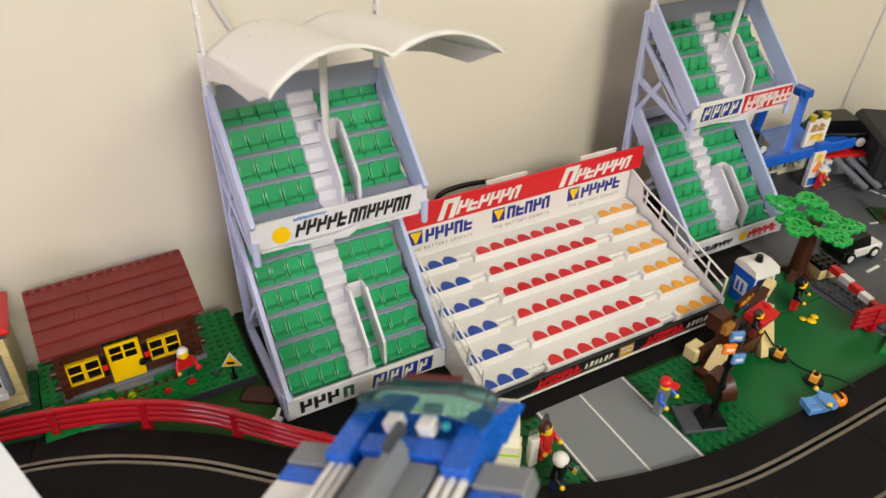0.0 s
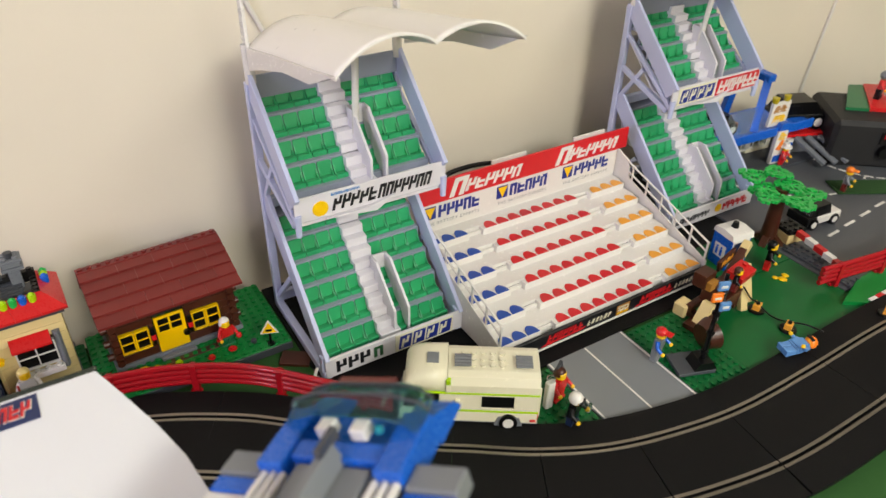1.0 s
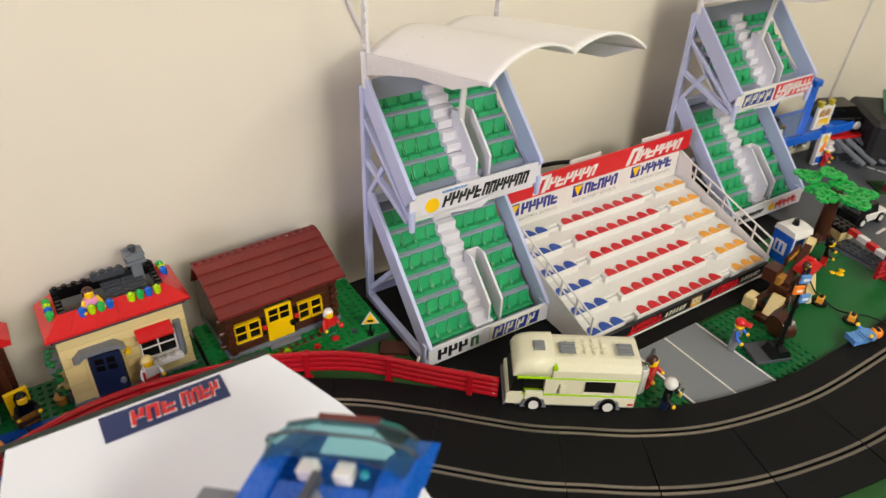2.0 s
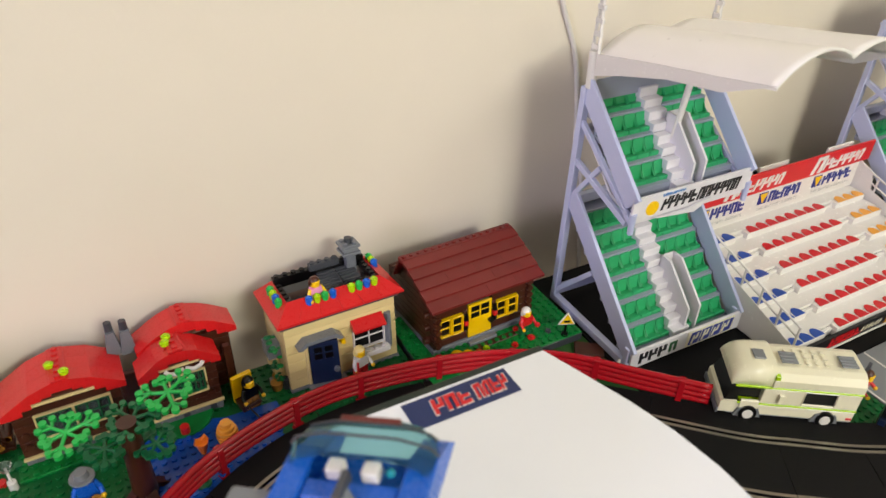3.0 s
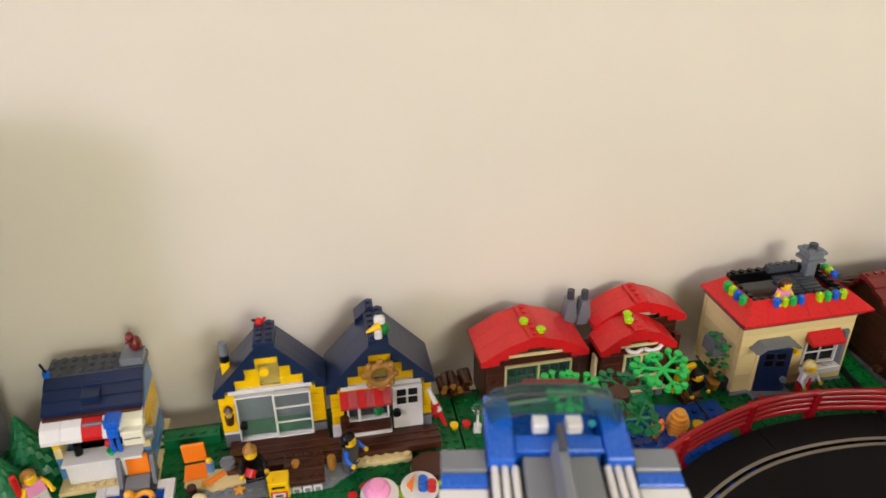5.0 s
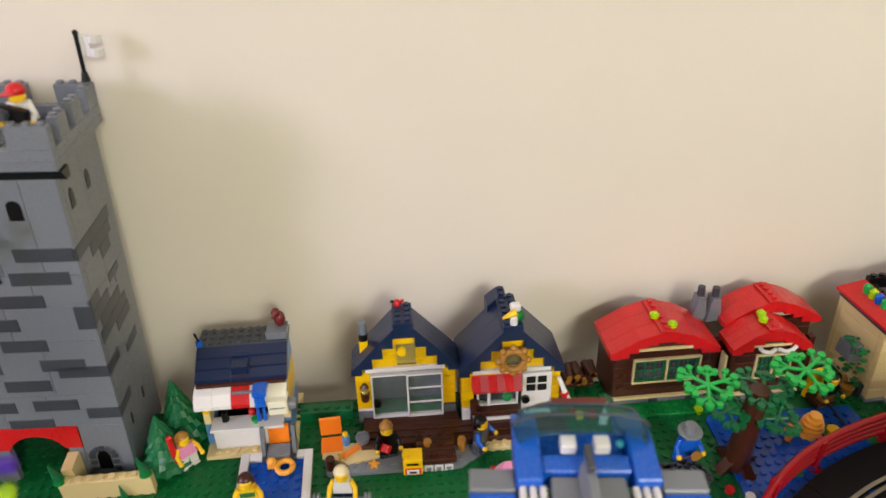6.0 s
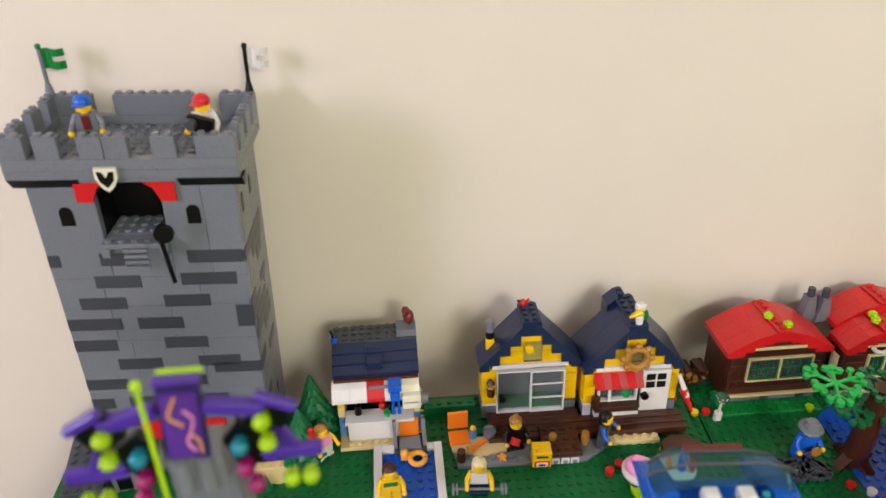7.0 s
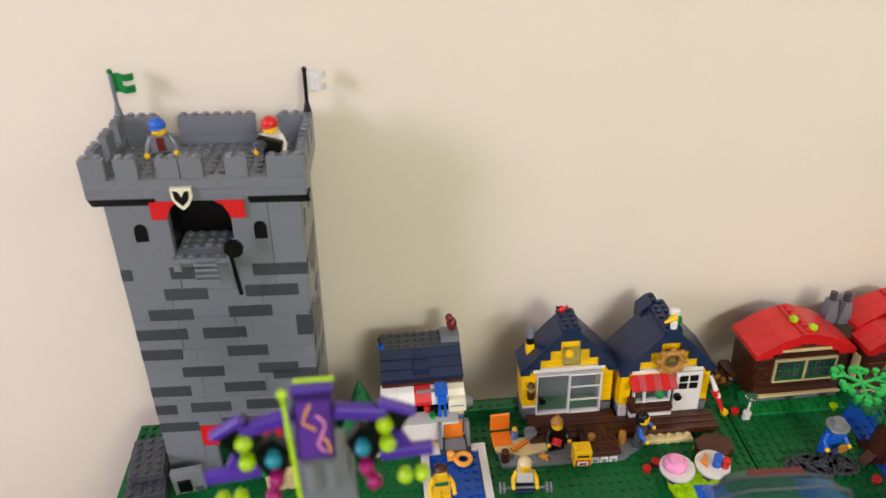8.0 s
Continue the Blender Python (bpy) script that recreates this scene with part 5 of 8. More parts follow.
    part("lawn_inside", Mesh().box(0.009, 0.072, 0.0065, 0.0262, 0.0035, 0.0060, GREEN), a, "green plate inside the house")
    part("back_wall", Mesh().box(0.008, 0.073, 0.0266, 0.0285, 0.0035, 0.0500, GREY), a, "grey inside of the rear wall")
    part("skylight", Mesh().box(0.0345, 0.0490, -0.0042, -0.0004, 0.0620, 0.0790, CLEAR).cyl((0.0385, -0.004, 0.0755), (0.0385, -0.007, 0.0755), 0.0034, 0.0034, YELLOW, 14), a, "small clear attic window with a yellow stud")
    door = part("door", Mesh().box(0.1300, 0.1530, -0.0100, -0.0065, 0.0095, 0.0500, WHITE), b, "white half-glazed door")
    for k in range(4):
        part("pane", Mesh().box(0.1332 + 0.0088 * (k % 2), 0.1402 + 0.0088 * (k % 2), -0.0108, -0.0099, 0.0335 + 0.0076 * (k // 2), 0.0394 + 0.0076 * (k // 2), BLACK, 0.0002), door)
    part("door_knob", Mesh().cyl((0.1325, -0.0100, 0.0265), (0.1325, -0.0135, 0.0265), 0.0032, 0.0032, BLACK, 12), door)
    shop = part("shop_window", Mesh(), b, "serving window with a brown counter")
    window(shop, 0.0950, 0.0215, 0.0320, 0.0200, -0.0092, WHITE, 1, 1)
    part("mullion", Mesh().box(0.1030, 0.1052, -0.0110, -0.0082, 0.0216, 0.0405, WHITE), shop)
    part("counter", Mesh().box(0.0895, 0.1275, -0.0170, -0.0082, 0.0185, 0.0212, BROWN), shop, "brown counter board")
    part("counter_front", Mesh().box(0.0925, 0.1275, -0.0135, -0.0082, 0.0130, 0.0183, BROWN).box(0.0915, 0.1280, -0.0145, -0.0082, 0.0098, 0.0128, WHITE), shop)
    part("stool", Mesh().cyl((0.0925, -0.0125, 0.0213), (0.0925, -0.0125, 0.0285), 0.0036, 0.0036, BROWN, 14), shop, "brown round block on the counter")
    part("corner_post", Mesh().box(0.0830, 0.0895, -0.0110, -0.0082, 0.0035, 0.0200, WHITE), b, "white corner block")
    # black sheet gives the room's shade by colour
    part("room_inside", Mesh().box(0.094, 0.128, 0.006, 0.008, 0.010, 0.049, BLACK), shop, "black sheet for the shade of the room behind the window")
    part("green_item", Mesh().ball((0.119, -0.006, 0.0260), 0.0042, GREEN, 10, 6), shop)
    clear_red = surface("clear_red_plastic", "b84a4a", 0.2)
    for k in range(6):
        part("awning_strip", Mesh().prism([(-0.0185, 0.0405), (-0.0185, 0.0425), (-0.0082, 0.0500), (-0.0082, 0.0405)], "x", 0.0905 + 0.0064 * k, 0.0967 + 0.0064 * k, RED if k % 2 == 0 else clear_red), b)
    wx, wz = 0.1215, 0.0675
    wreath = []
    for k in range(25):
        q = 2 * math.pi * k / 24
        wreath.append((wx + 0.0085 * math.cos(q), -0.0150, wz + 0.0085 * math.sin(q)))
    part("ship_wheel", Mesh().tube(wreath, 0.0026, DKTAN, 8), b, "tan round ship's wheel on the gable")
    part("wheel_window", Mesh().box(wx - 0.0062, wx + 0.0062, -0.0130, -0.0080, wz - 0.0062, wz + 0.0075, CLEAR), b)
    for k in range(8):
        q = 2 * math.pi * k / 8
        part("spoke_knob", Mesh().ball((wx + 0.0112 * math.cos(q), -0.0150, wz + 0.0112 * math.sin(q)), 0.0029, DKTAN, 10, 6), b)
    part("wall_lamp", Mesh().cyl((0.0085, -0.0035, 0.030), (0.0085, -0.0035, 0.037), 0.003, 0.0034, BROWN, 10).cyl((0.0085, -0.0035, 0.0375), (0.0085, -0.0035, 0.042), 0.0026, 0.002, CLEAR, 10).cyl((0.0085, -0.0035, 0.0425), (0.0085, -0.0035, 0.046), 0.0036, 0.0016, BROWN, 10), a, "small brown wall lamp")
    ch = part("chimney", Mesh().box(0.0065, 0.0130, 0.010, 0.017, 0.054, 0.0755, YELLOW), a, "yellow chimney with grey pot")
    part("chimney_pot", Mesh().cyl((0.0098, 0.0135, 0.0756), (0.0098, 0.0135, 0.0815), 0.0036, 0.0036, BLACK, 12).cyl((0.0098, 0.0135, 0.0816), (0.0098, 0.0135, 0.0915), 0.0034, 0.0034, GREY, 12), ch)
    part("weather_piece", Mesh().ball((0.0370, 0.022, 0.1010), 0.0032, RED, 10, 6).cyl((0.0370, 0.022, 0.1020), (0.0325, 0.021, 0.1035), 0.0009, 0.0012, BLACK, 6).cyl((0.0395, 0.022, 0.1010), (0.0420, 0.022, 0.1040), 0.0012, 0.0012, RED, 6), a, "red ladybird piece on the ridge")
    gull = Mesh().ball((0.1255, -0.0010, 0.0985), 0.0058, GREEN, 12, 8).box(0.1195, 0.1250, -0.0095, -0.0045, 0.0915, 0.1020, WHITE, 0.0014).box(0.1200, 0.1280, -0.0055, 0.0010, 0.1035, 0.1100, WHITE, 0.0014).cyl((0.1235, -0.0055, 0.1040), (0.1135, -0.0095, 0.1020), 0.0034, 0.0008, YELLOW, 8)
    part("parrot", gull, b, "white, green and yellow toy bird on the roof")
    part("parasol", Mesh().cyl((0.157, -0.0155, 0.049), (0.164, -0.0195, 0.030), 0.0016, 0.0026, WHITE, 8).cyl((0.1610, -0.0175, 0.036), (0.1690, -0.022, 0.016), 0.0036, 0.0010, RED, 10), b, "closed red and white parasol leaning on the corner")
    deck = part("deck", Mesh(), g, "brown plank deck")
    for k in range(3):
        part("plank", Mesh().box(0.004 if k else 0.006, 0.164, -0.0165 - 0.0062 * k, -0.0106 - 0.0062 * k, 0.0005, 0.0096 - 0.0012 * k, BROWN), deck)
    part("plank", Mesh().box(0.006, 0.0800, -0.0104, -0.0004, 0.0005, 0.0098, BROWN), deck)
    for k in range(3):
        part("step", Mesh().box(0.045, 0.0745, -0.0500 + 0.0105 * k, -0.0396 + 0.0105 * k, 0.0042, 0.0080 + 0.0006 * k, BROWN).studs(0.045, 0.0745, -0.0500 + 0.0105 * k, -0.0396 + 0.0105 * k, 0.0080 + 0.0006 * k, BROWN), deck, "brown studded step")
    return g


beach_house()
quay = thing("beach_quay", "grey and tan stepped quay plate before the beach house", "plate", pose(-0.556, 0.574, 0.0003, 0, 0, -1.0))
part("plate", Mesh().prism([(0.004, 0.0), (0.104, 0.0), (0.124, 0.013), (0.128, 0.022), (0.0, 0.022)], "z", 0, 0.0032, MIDGREY).studs(0.012, 0.11, 0.002, 0.020, 0.0032, MIDGREY), quay)
part("sand", Mesh().prism([(0.0, 0.014), (0.022, 0.007), (0.050, 0.014), (0.050, 0.026), (0.0, 0.026)], "z", 0.0033, 0.0058, TAN), quay)
part("border", Mesh().box(0.120, 0.166, 0.014, 0.022, 0.0, 0.0048, TAN).studs(0.12, 0.166, 0.014, 0.022, 0.0048, TAN), quay, "tan border strip")
for k in range(4):
    part("lattice", Mesh().box(0.069 + 0.0075 * k, 0.0755 + 0.0075 * k, -0.0012, 0.0002, 0.0005, 0.0068, WHITE).box(0.0705 + 0.0075 * k, 0.074 + 0.0075 * k, -0.0016, -0.0011, 0.002, 0.0052, MIDGREY, 0.0001), quay)
star = [(0.0045 * (1 if k % 2 == 0 else 0.45) * math.cos(math.pi * k / 5 + 0.3), 0.0045 * (1 if k % 2 == 0 else 0.45) * math.sin(math.pi * k / 5 + 0.3)) for k in range(10)]
thing("starfish", "yellow starfish piece on the quay", "starfish", pose(-0.517, 0.579, 0.0037), "starfish", mesh=Mesh().prism(star, "z", 0, 0.0022, AMBER))
thing("starfish", "yellow starfish piece on the sand", "starfish", pose(-0.540, 0.5875, 0.0063), "starfish", mesh=Mesh().prism(star, "z", 0, 0.0022, AMBER))
box = thing("newspaper_box", "yellow newspaper box with a red front label", "newspaper box", pose(-0.488, 0.573, 0.0037, 0, 0, -2))
part("body", Mesh().box(-0.0072, 0.0072, -0.006, 0.006, 0, 0.0165, YELLOW, 0.0006), box)
part("slot", Mesh().box(-0.0045, 0.0045, -0.0066, -0.0059, 0.0115, 0.0132, BLACK, 0.0001), box)
part("label", Mesh().box(-0.0058, 0.0058, -0.0066, -0.0059, 0.0015, 0.0080, RED, 0.0001).box(-0.0045, 0.0045, -0.0071, -0.0065, 0.0026, 0.0069, WHITE, 0.0001).box(-0.0026, 0.0026, -0.0075, -0.007, 0.0038, 0.0056, BLACK, 0.0001), box)
part("knob", Mesh().cyl((-0.0055, -0.002, 0.0166), (-0.0055, -0.002, 0.0195), 0.0022, 0.0022, YELLOW, 10), box)
for k in range(2):
    thing("barrel", "small amber barrel on the deck steps", "barrel", pose(-0.476 + 0.026 * k, 0.588, 0.0037), "barrels", mesh=Mesh().cyl((0, 0, 0), (0, 0, 0.0065), 0.003, 0.0036, DKTAN, 12).cyl((0, 0, 0.0065), (0, 0, 0.012), 0.0036, 0.003, DKTAN, 12))
seat = thing("beach_chair", "orange two-panel beach chair", "beach chair", pose(-0.549, 0.604, 0.0, 0, 0, 3))
part("backrest", Mesh().box(-0.0082, 0.0082, 0.004, 0.0065, 0.008, 0.0255, ORANGE), seat)
part("seat", Mesh().box(-0.0082, 0.0082, -0.0115, 0.0035, 0.004, 0.0066, ORANGE), seat)
part("frame", Mesh().box(-0.006, 0.006, -0.009, 0.003, 0, 0.004, DKGREY), seat)
bucket = Mesh().cyl((0, 0, 0), (0, 0, 0.009), 0.0042, 0.0055, GREY, 14).tube([(-0.005, 0, 0.009), (-0.003, 0, 0.013), (0.003, 0, 0.013), (0.005, 0, 0.009)], 0.0006, GREY, 6)
thing("bucket", "light grey bucket on the sand", "bucket", pose(-0.525, 0.598, 0.006), mesh=bucket)
thing("beach_toys", "orange spade and small blue piece on the sand", "beach toys", pose(-0.534, 0.595, 0.006), mesh=Mesh().box(-0.010, 0.006, -0.005, -0.002, 0, 0.003, ORANGE, turn=pose(0, 0, 0, 0, 0, 35)).cyl((-0.004, 0.005, 0), (-0.004, 0.005, 0.009), 0.003, 0.003, SKYB, 10).ball((-0.004, 0.005, 0.0105), 0.0024, YELLOW, 8, 6))
figure(pose(-0.506, 0.588, 0.004, 0, 0, 8), "toy figure in red and black with an orange pointed hat", BLACK, BLACK, DKTAN, "spike", extra=lambda f, T: f.cyl((-0.004, -0.0105, 0.016), (-0.001, -0.0065, 0.020), 0.0045, 0.0045, RED, 10, T), scale=0.88)
figure(pose(-0.4355, 0.586, 0.004, 0, 0, 55), "toy figure with black hair and blue arms", DKGREY, DKGREY, BLACK, arms=BLUE, scale=0.9)
thing("green_cone", "dark green plastic leaf piece on the deck", "leaf piece", pose(-0.424, 0.603, 0.005, 0, 70, 20), mesh=Mesh().cyl((0, 0, 0), (0, 0, 0.014), 0.0034, 0.001, DKGREEN, 8))


def barbell(f, T):
    f.cyl((-0.022, -0.0090, 0.0158), (0.022, -0.0090, 0.0158), 0.0011, 0.0011, GREY, 8, T)
    for s in (-1, 1):
        for k in (0.017, 0.020):
            f.cyl((s * k, -0.009, 0.0158), (s * (k + 0.0018), -0.009, 0.0158), 0.0046, 0.0046, MIDGREY, 12, T)


figure(pose(-0.5385, 0.552, 0.0, 0, 0, -4), "blond toy figure lifting a grey barbell", NAVY, WHITE, surface("pale_hair_plastic", "e6d7a8", 0.3), arms=SKIN, extra=barbell, scale=0.92)
thing("brown_post", "small brown round post on the quay", "post", pose(-0.549, 0.580, 0.001), mesh=Mesh().cyl((0, 0, 0), (0, 0, 0.013), 0.0038, 0.0034, BROWN, 10))

# ---- pool ----
pool = thing("pool", "small blue pool with a white tiled rim", "pool", pose(-0.6165, 0.532, 0.0003, 0, 0, 0.8))
part("rim", Mesh().box(0, 0.0065, 0, 0.066, 0, 0.005, WHITE).box(0.0475, 0.054, 0, 0.066, 0, 0.005, WHITE).box(0.0066, 0.0474, 0.0595, 0.066, 0, 0.005, WHITE).box(0.0066, 0.0474, 0, 0.006, 0, 0.005, WHITE), pool)
part("water", Mesh().box(0.0066, 0.0474, 0.0061, 0.0594, 0, 0.0022, POND).studs(0.0066, 0.0474, 0.0061, 0.0594, 0.0022, POND), pool, "blue studded water plate")
ring = Mesh().tube([(0.0058 * math.cos(2 * math.pi * k / 20), 0.0058 * math.sin(2 * math.pi * k / 20), 0.0025) for k in range(21)], 0.0022, AMBER, 8).ball((-0.010, 0.003, 0.0055), 0.0036, AMBER, 10, 8).box(-0.013, -0.004, 0.0, 0.006, 0.0005, 0.004, AMBER)
thing("duck_ring", "yellow duck swimming ring floating on the pool", "swim ring", pose(-0.583, 0.582, 0.0042), mesh=ring)
figure(pose(-0.6035, 0.550, 0.0026, 0, 0, 4), "toy bather figure with brown hair in a green top", SKIN, SKIN, BROWN, extra=lambda f, T: f.box(-0.0056, 0.0056, -0.0042, -0.0034, 0.020, 0.0245, DKGREEN, 0.0002, T), scale=0.92)
lounge = thing("sun_seat", "orange sun seat on a grey rocker at the pool", "beach chair", pose(-0.5885, 0.600, 0.0, 0, 0, 2))
part("base", Mesh().box(-0.013, 0.013, -0.010, 0.008, 0, 0.006, DKGREY), lounge)
part("seat", Mesh().box(-0.0085, 0.0085, -0.010, 0.002, 0.0062, 0.0098, MIDGREY), lounge)
part("backrest", Mesh().box(-0.0078, 0.0078, 0.002, 0.0045, 0.008, 0.0245, ORANGE, turn=pose(0, 0, 0, -14)), lounge, "orange backrest")
for s in (-1, 1):
    part("side", Mesh().prism([(-0.006, 0.006), (0.006, 0.006), (0.009, 0.024), (0.004, 0.026)], "x", s * 0.0115 - 0.0014, s * 0.0115 + 0.0014, GREY), lounge)


# ---- blue surf shop ----
def surf_shop():
    g = thing("surf_shop", "navy-roofed surf shop with a red and white awning", "toy house", pose(-0.6440, 0.6115, 0.0, -6, 0, 1.0) @ Matrix.Diagonal((0.88, 1, 1, 1)))
    L, D = 0.074, 0.053
    part("plinth", Mesh().box(0.0, L + 0.004, -0.014, D, 0, 0.0036, TAN).studs(0.006, 0.045, -0.013, 0.0, 0.0036, TAN), g, "tan studded floor plate")
    for x in (0.0, L - 0.006):
        s = part("side_wall", Mesh(), g)
        for k, mm in enumerate((SKYB, SKYB, TAN, YELLOW, YELLOW)):
            part("brick", Mesh().box(x, x + 0.006, 0.0, D - 0.006, 0.0037 + 0.0098 * k, 0.0133 + 0.0098 * k, mm), s)
        part("gable", Mesh().prism([(0.002, 0.053), (D - 0.006, 0.053), (D - 0.008, 0.072), (D - 0.024, 0.072)], "x", x, x + 0.006, SKYB), s)
    part("back_wall", Mesh().box(0.006, L - 0.006, D - 0.006, D, 0.0037, 0.068, WHITE), g)
    # shade behind the counter, put in as a black sheet
    part("inside", Mesh().box(0.0062, L - 0.0062, 0.020, 0.022, 0.0037, 0.053, BLACK), g, "black sheet for the shade inside the shop")
    part("counter", Mesh().box(0.008, L - 0.008, -0.007, 0.006, 0.0037, 0.0215, WHITE).box(0.006, L - 0.006, -0.009, 0.007, 0.0216, 0.0240, WHITE), g, "white serving counter")
    part("green_cup", Mesh().cyl((0.044, -0.003, 0.0241), (0.044, -0.003, 0.0285), 0.002, 0.0034, LEAFG, 10), g)
    for x in (0.018, 0.048):
        part("shop_light", Mesh().cyl((x, 0.001, 0.0255), (x, 0.001, 0.034), 0.0034, 0.0026, BLACK, 12), g)
    part("jar", Mesh().ball((0.040, 0.008, 0.026), 0.004, RED, 10, 8), g)
    for k in range(5):
        part("awning_strip", Mesh().prism([(-0.0090, 0.0440), (-0.0090, 0.0470), (-0.0040, 0.0540), (0.0040, 0.0570), (0.0040, 0.0500), (0.0, 0.0440)], "x", -0.003 + 0.0155 * k, 0.0123 + 0.0155 * k, (WHITE, WHITE, RED, WHITE, IVORY)[k]), g)
    for x in (0.0485, 0.0535):
        part("flipper", Mesh().prism([(x + 0.0008, 0.0460), (x, 0.034), (x + 0.0035, 0.034), (x + 0.0027, 0.0460)], "y", -0.0135, -0.0105, BLUE), g, "blue flipper hung over the awning")
    part("flipper_strap", Mesh().box(0.0485, 0.0570, -0.0130, -0.0095, 0.0461, 0.0540, BLUE).box(0.0470, 0.0585, -0.0115, 0.0020, 0.0541, 0.0590, BLUE), g)
    part("flag_rod", Mesh().cyl((0.030, -0.0060, 0.0560), (0.047, -0.0060, 0.0560), 0.0013, 0.0013, GREY, 8), g)
    part("lamp_cap", Mesh().cyl((0.0755, -0.006, 0.042), (0.0815, -0.006, 0.042), 0.0055, 0.0040, MIDGREY, 12), g)
    y0, z0, y1, z1 = 0.0045, 0.0590, D - 0.026, 0.0735
    for k in range(3):
        a, b = k / 3, (k + 1) / 3
        ya, za, yb, zb = y0 + (y1 - y0) * a, z0 + (z1 - z0) * a, y0 + (y1 - y0) * b, z0 + (z1 - z0) * b
        for x0, x1 in ((-0.002, L * 0.38), (L * 0.38, L + 0.001)):
            part("roof_piece", Mesh().prism([(ya - 0.001, za), (ya - 0.001, za + 0.0032), (yb, zb + 0.0022), (yb, zb - 0.003), (ya + 0.002, za - 0.002)], "x", x0 + 0.0001, x1 - 0.0001, NAVY), g)
    part("dormer", Mesh().box(0.029, 0.043, 0.006, 0.022, 0.060, 0.0705, NAVY).box(0.030, 0.042, 0.0050, 0.0062, 0.0600, 0.0635, BROWN).box(0.0285, 0.0435, 0.0200, 0.0230, 0.0690, 0.0735, NAVY), g)
    part("eave_strip", Mesh().box(-0.001, L, 0.0005, 0.0045, 0.0570, 0.0592, BROWN), g, "dark brown strip under the roof")
    part("cabinet", Mesh().box(0.0585, L + 0.001, -0.0130, 0.0, 0.0375, 0.0500, IVORY, 0.0008).box(0.0600, L - 0.001, -0.0136, -0.0129, 0.0438, 0.0446, MIDGREY, 0.0001), g, "ivory box at the awning's end")
    part("roof_top", Mesh().box(-0.002, L + 0.001, y1, D - 0.004, 0.0720, 0.0765, DKGREY).studs(-0.002, L - 0.014, y1, D - 0.004, 0.0765, DKGREY), g, "dark grey studded flat roof top")
    part("vent_block", Mesh().box(L - 0.017, L + 0.001, y1 + 0.002, D - 0.008, 0.0766, 0.0825, GREY), g)
    part("aerial", Mesh().cyl((0.0, y1 + 0.002, 0.0766), (0.0, y1 + 0.002, 0.0805), 0.003, 0.0028, BLUE, 10).cyl((0.0, y1 + 0.002, 0.080), (-0.002, y1 + 0.001, 0.088), 0.0010, 0.0010, BLACK, 6), g)
    bird = Mesh().ball((0.069, 0.040, 0.0885), 0.0052, DKRED, 10, 8, 1.25).ball((0.0665, 0.038, 0.0955), 0.0038, DKRED, 10, 8).cyl((0.066, 0.0355, 0.095), (0.0635, 0.034, 0.0925), 0.0018, 0.0008, DKRED, 6).box(0.069, 0.073, 0.041, 0.045, 0.080, 0.088, DKRED)
    part("parrot", bird, g, "dark red toy parrot on the roof")
    return g


surf_shop()
figure(pose(-0.6560, 0.5965, 0.0, 0, 0, 40), "toy figure with long brown hair carrying a surfboard", WHITE, PINK, DKTAN, arms=SKIN, extra=lambda f, T: f.box(-0.013, -0.008, -0.002, 0.002, 0.012, 0.045, RED, 0.0015, T), scale=0.86)
thing("hedge_bar", "dark green studded brick row behind the beach chair", "hedge", pose(-0.575, 0.630, 0.0002), mesh=Mesh().box(0, 0.042, 0, 0.010, 0, 0.010, DKGREEN).studs(0, 0.042, 0, 0.010, 0.010, DKGREEN))


def cone_tree(x, y, h, r):
    t = thing("toy_pine", "dark green ridged toy pine tree", "tree", pose(x, y, 0), "toy pines")
    part("trunk", Mesh().cyl((0, 0, 0), (0, 0, h * 0.08), r * 0.35, r * 0.32, DKGREEN, 10), t)
    m = Mesh()
    n, seg = 9, 22
    rnd = random.Random(int(h * 1e4))
    for k in range(n):
        z0, z1 = h * (0.06 + 0.94 * k / n), h * (0.06 + 0.94 * (k + 1) / n)
        ra, rb = r * (1 - k / n) ** 0.9, r * (1 - (k + 1) / n) ** 0.9 * 0.86 + 0.0004
        v = []
        for z, rr in ((z0, ra * 0.82), (z0 + (z1 - z0) * 0.25, ra), (z1 + 0.0004, rb)):
            for q in range(seg):
                a = 2 * math.pi * q / seg + 0.3 * k
                w = rr * (1.0 + (0.07 if q % 2 else -0.05) + rnd.uniform(-0.03, 0.03))
                v.append((w * math.cos(a), w * math.sin(a), z))
        f = [(a * seg + q, a * seg + (q + 1) % seg, (a + 1) * seg + (q + 1) % seg, (a + 1) * seg + q) for a in (0, 1) for q in range(seg)]
        f += [tuple(reversed(range(seg))), tuple(range(2 * seg, 3 * seg))]
        m.add(v, f, DKGREEN)
    part("crown", m, t)


cone_tree(-0.6640, 0.6240, 0.0620, 0.0185)
cone_tree(-0.6720, 0.5990, 0.0520, 0.0175)

# ---- table for two ----
for k, (x, y, mat) in enumerate(((-0.4185, 0.5485, PINK), (-0.390, 0.5490, WHITE))):
    t = thing("cafe_table", "white round cafe table on a purple foot", "table", pose(x, y, 0.003), "cafe tables")
    part("foot", Mesh().cyl((0, 0, 0), (0, 0, 0.012), 0.0062, 0.0052, surface("deep_purple_plastic", "3a2468", 0.3), 14), t)
    part("top", Mesh().cyl((0, 0, 0.0121), (0, 0, 0.0145), 0.0135, 0.0135, WHITE, 24), t)
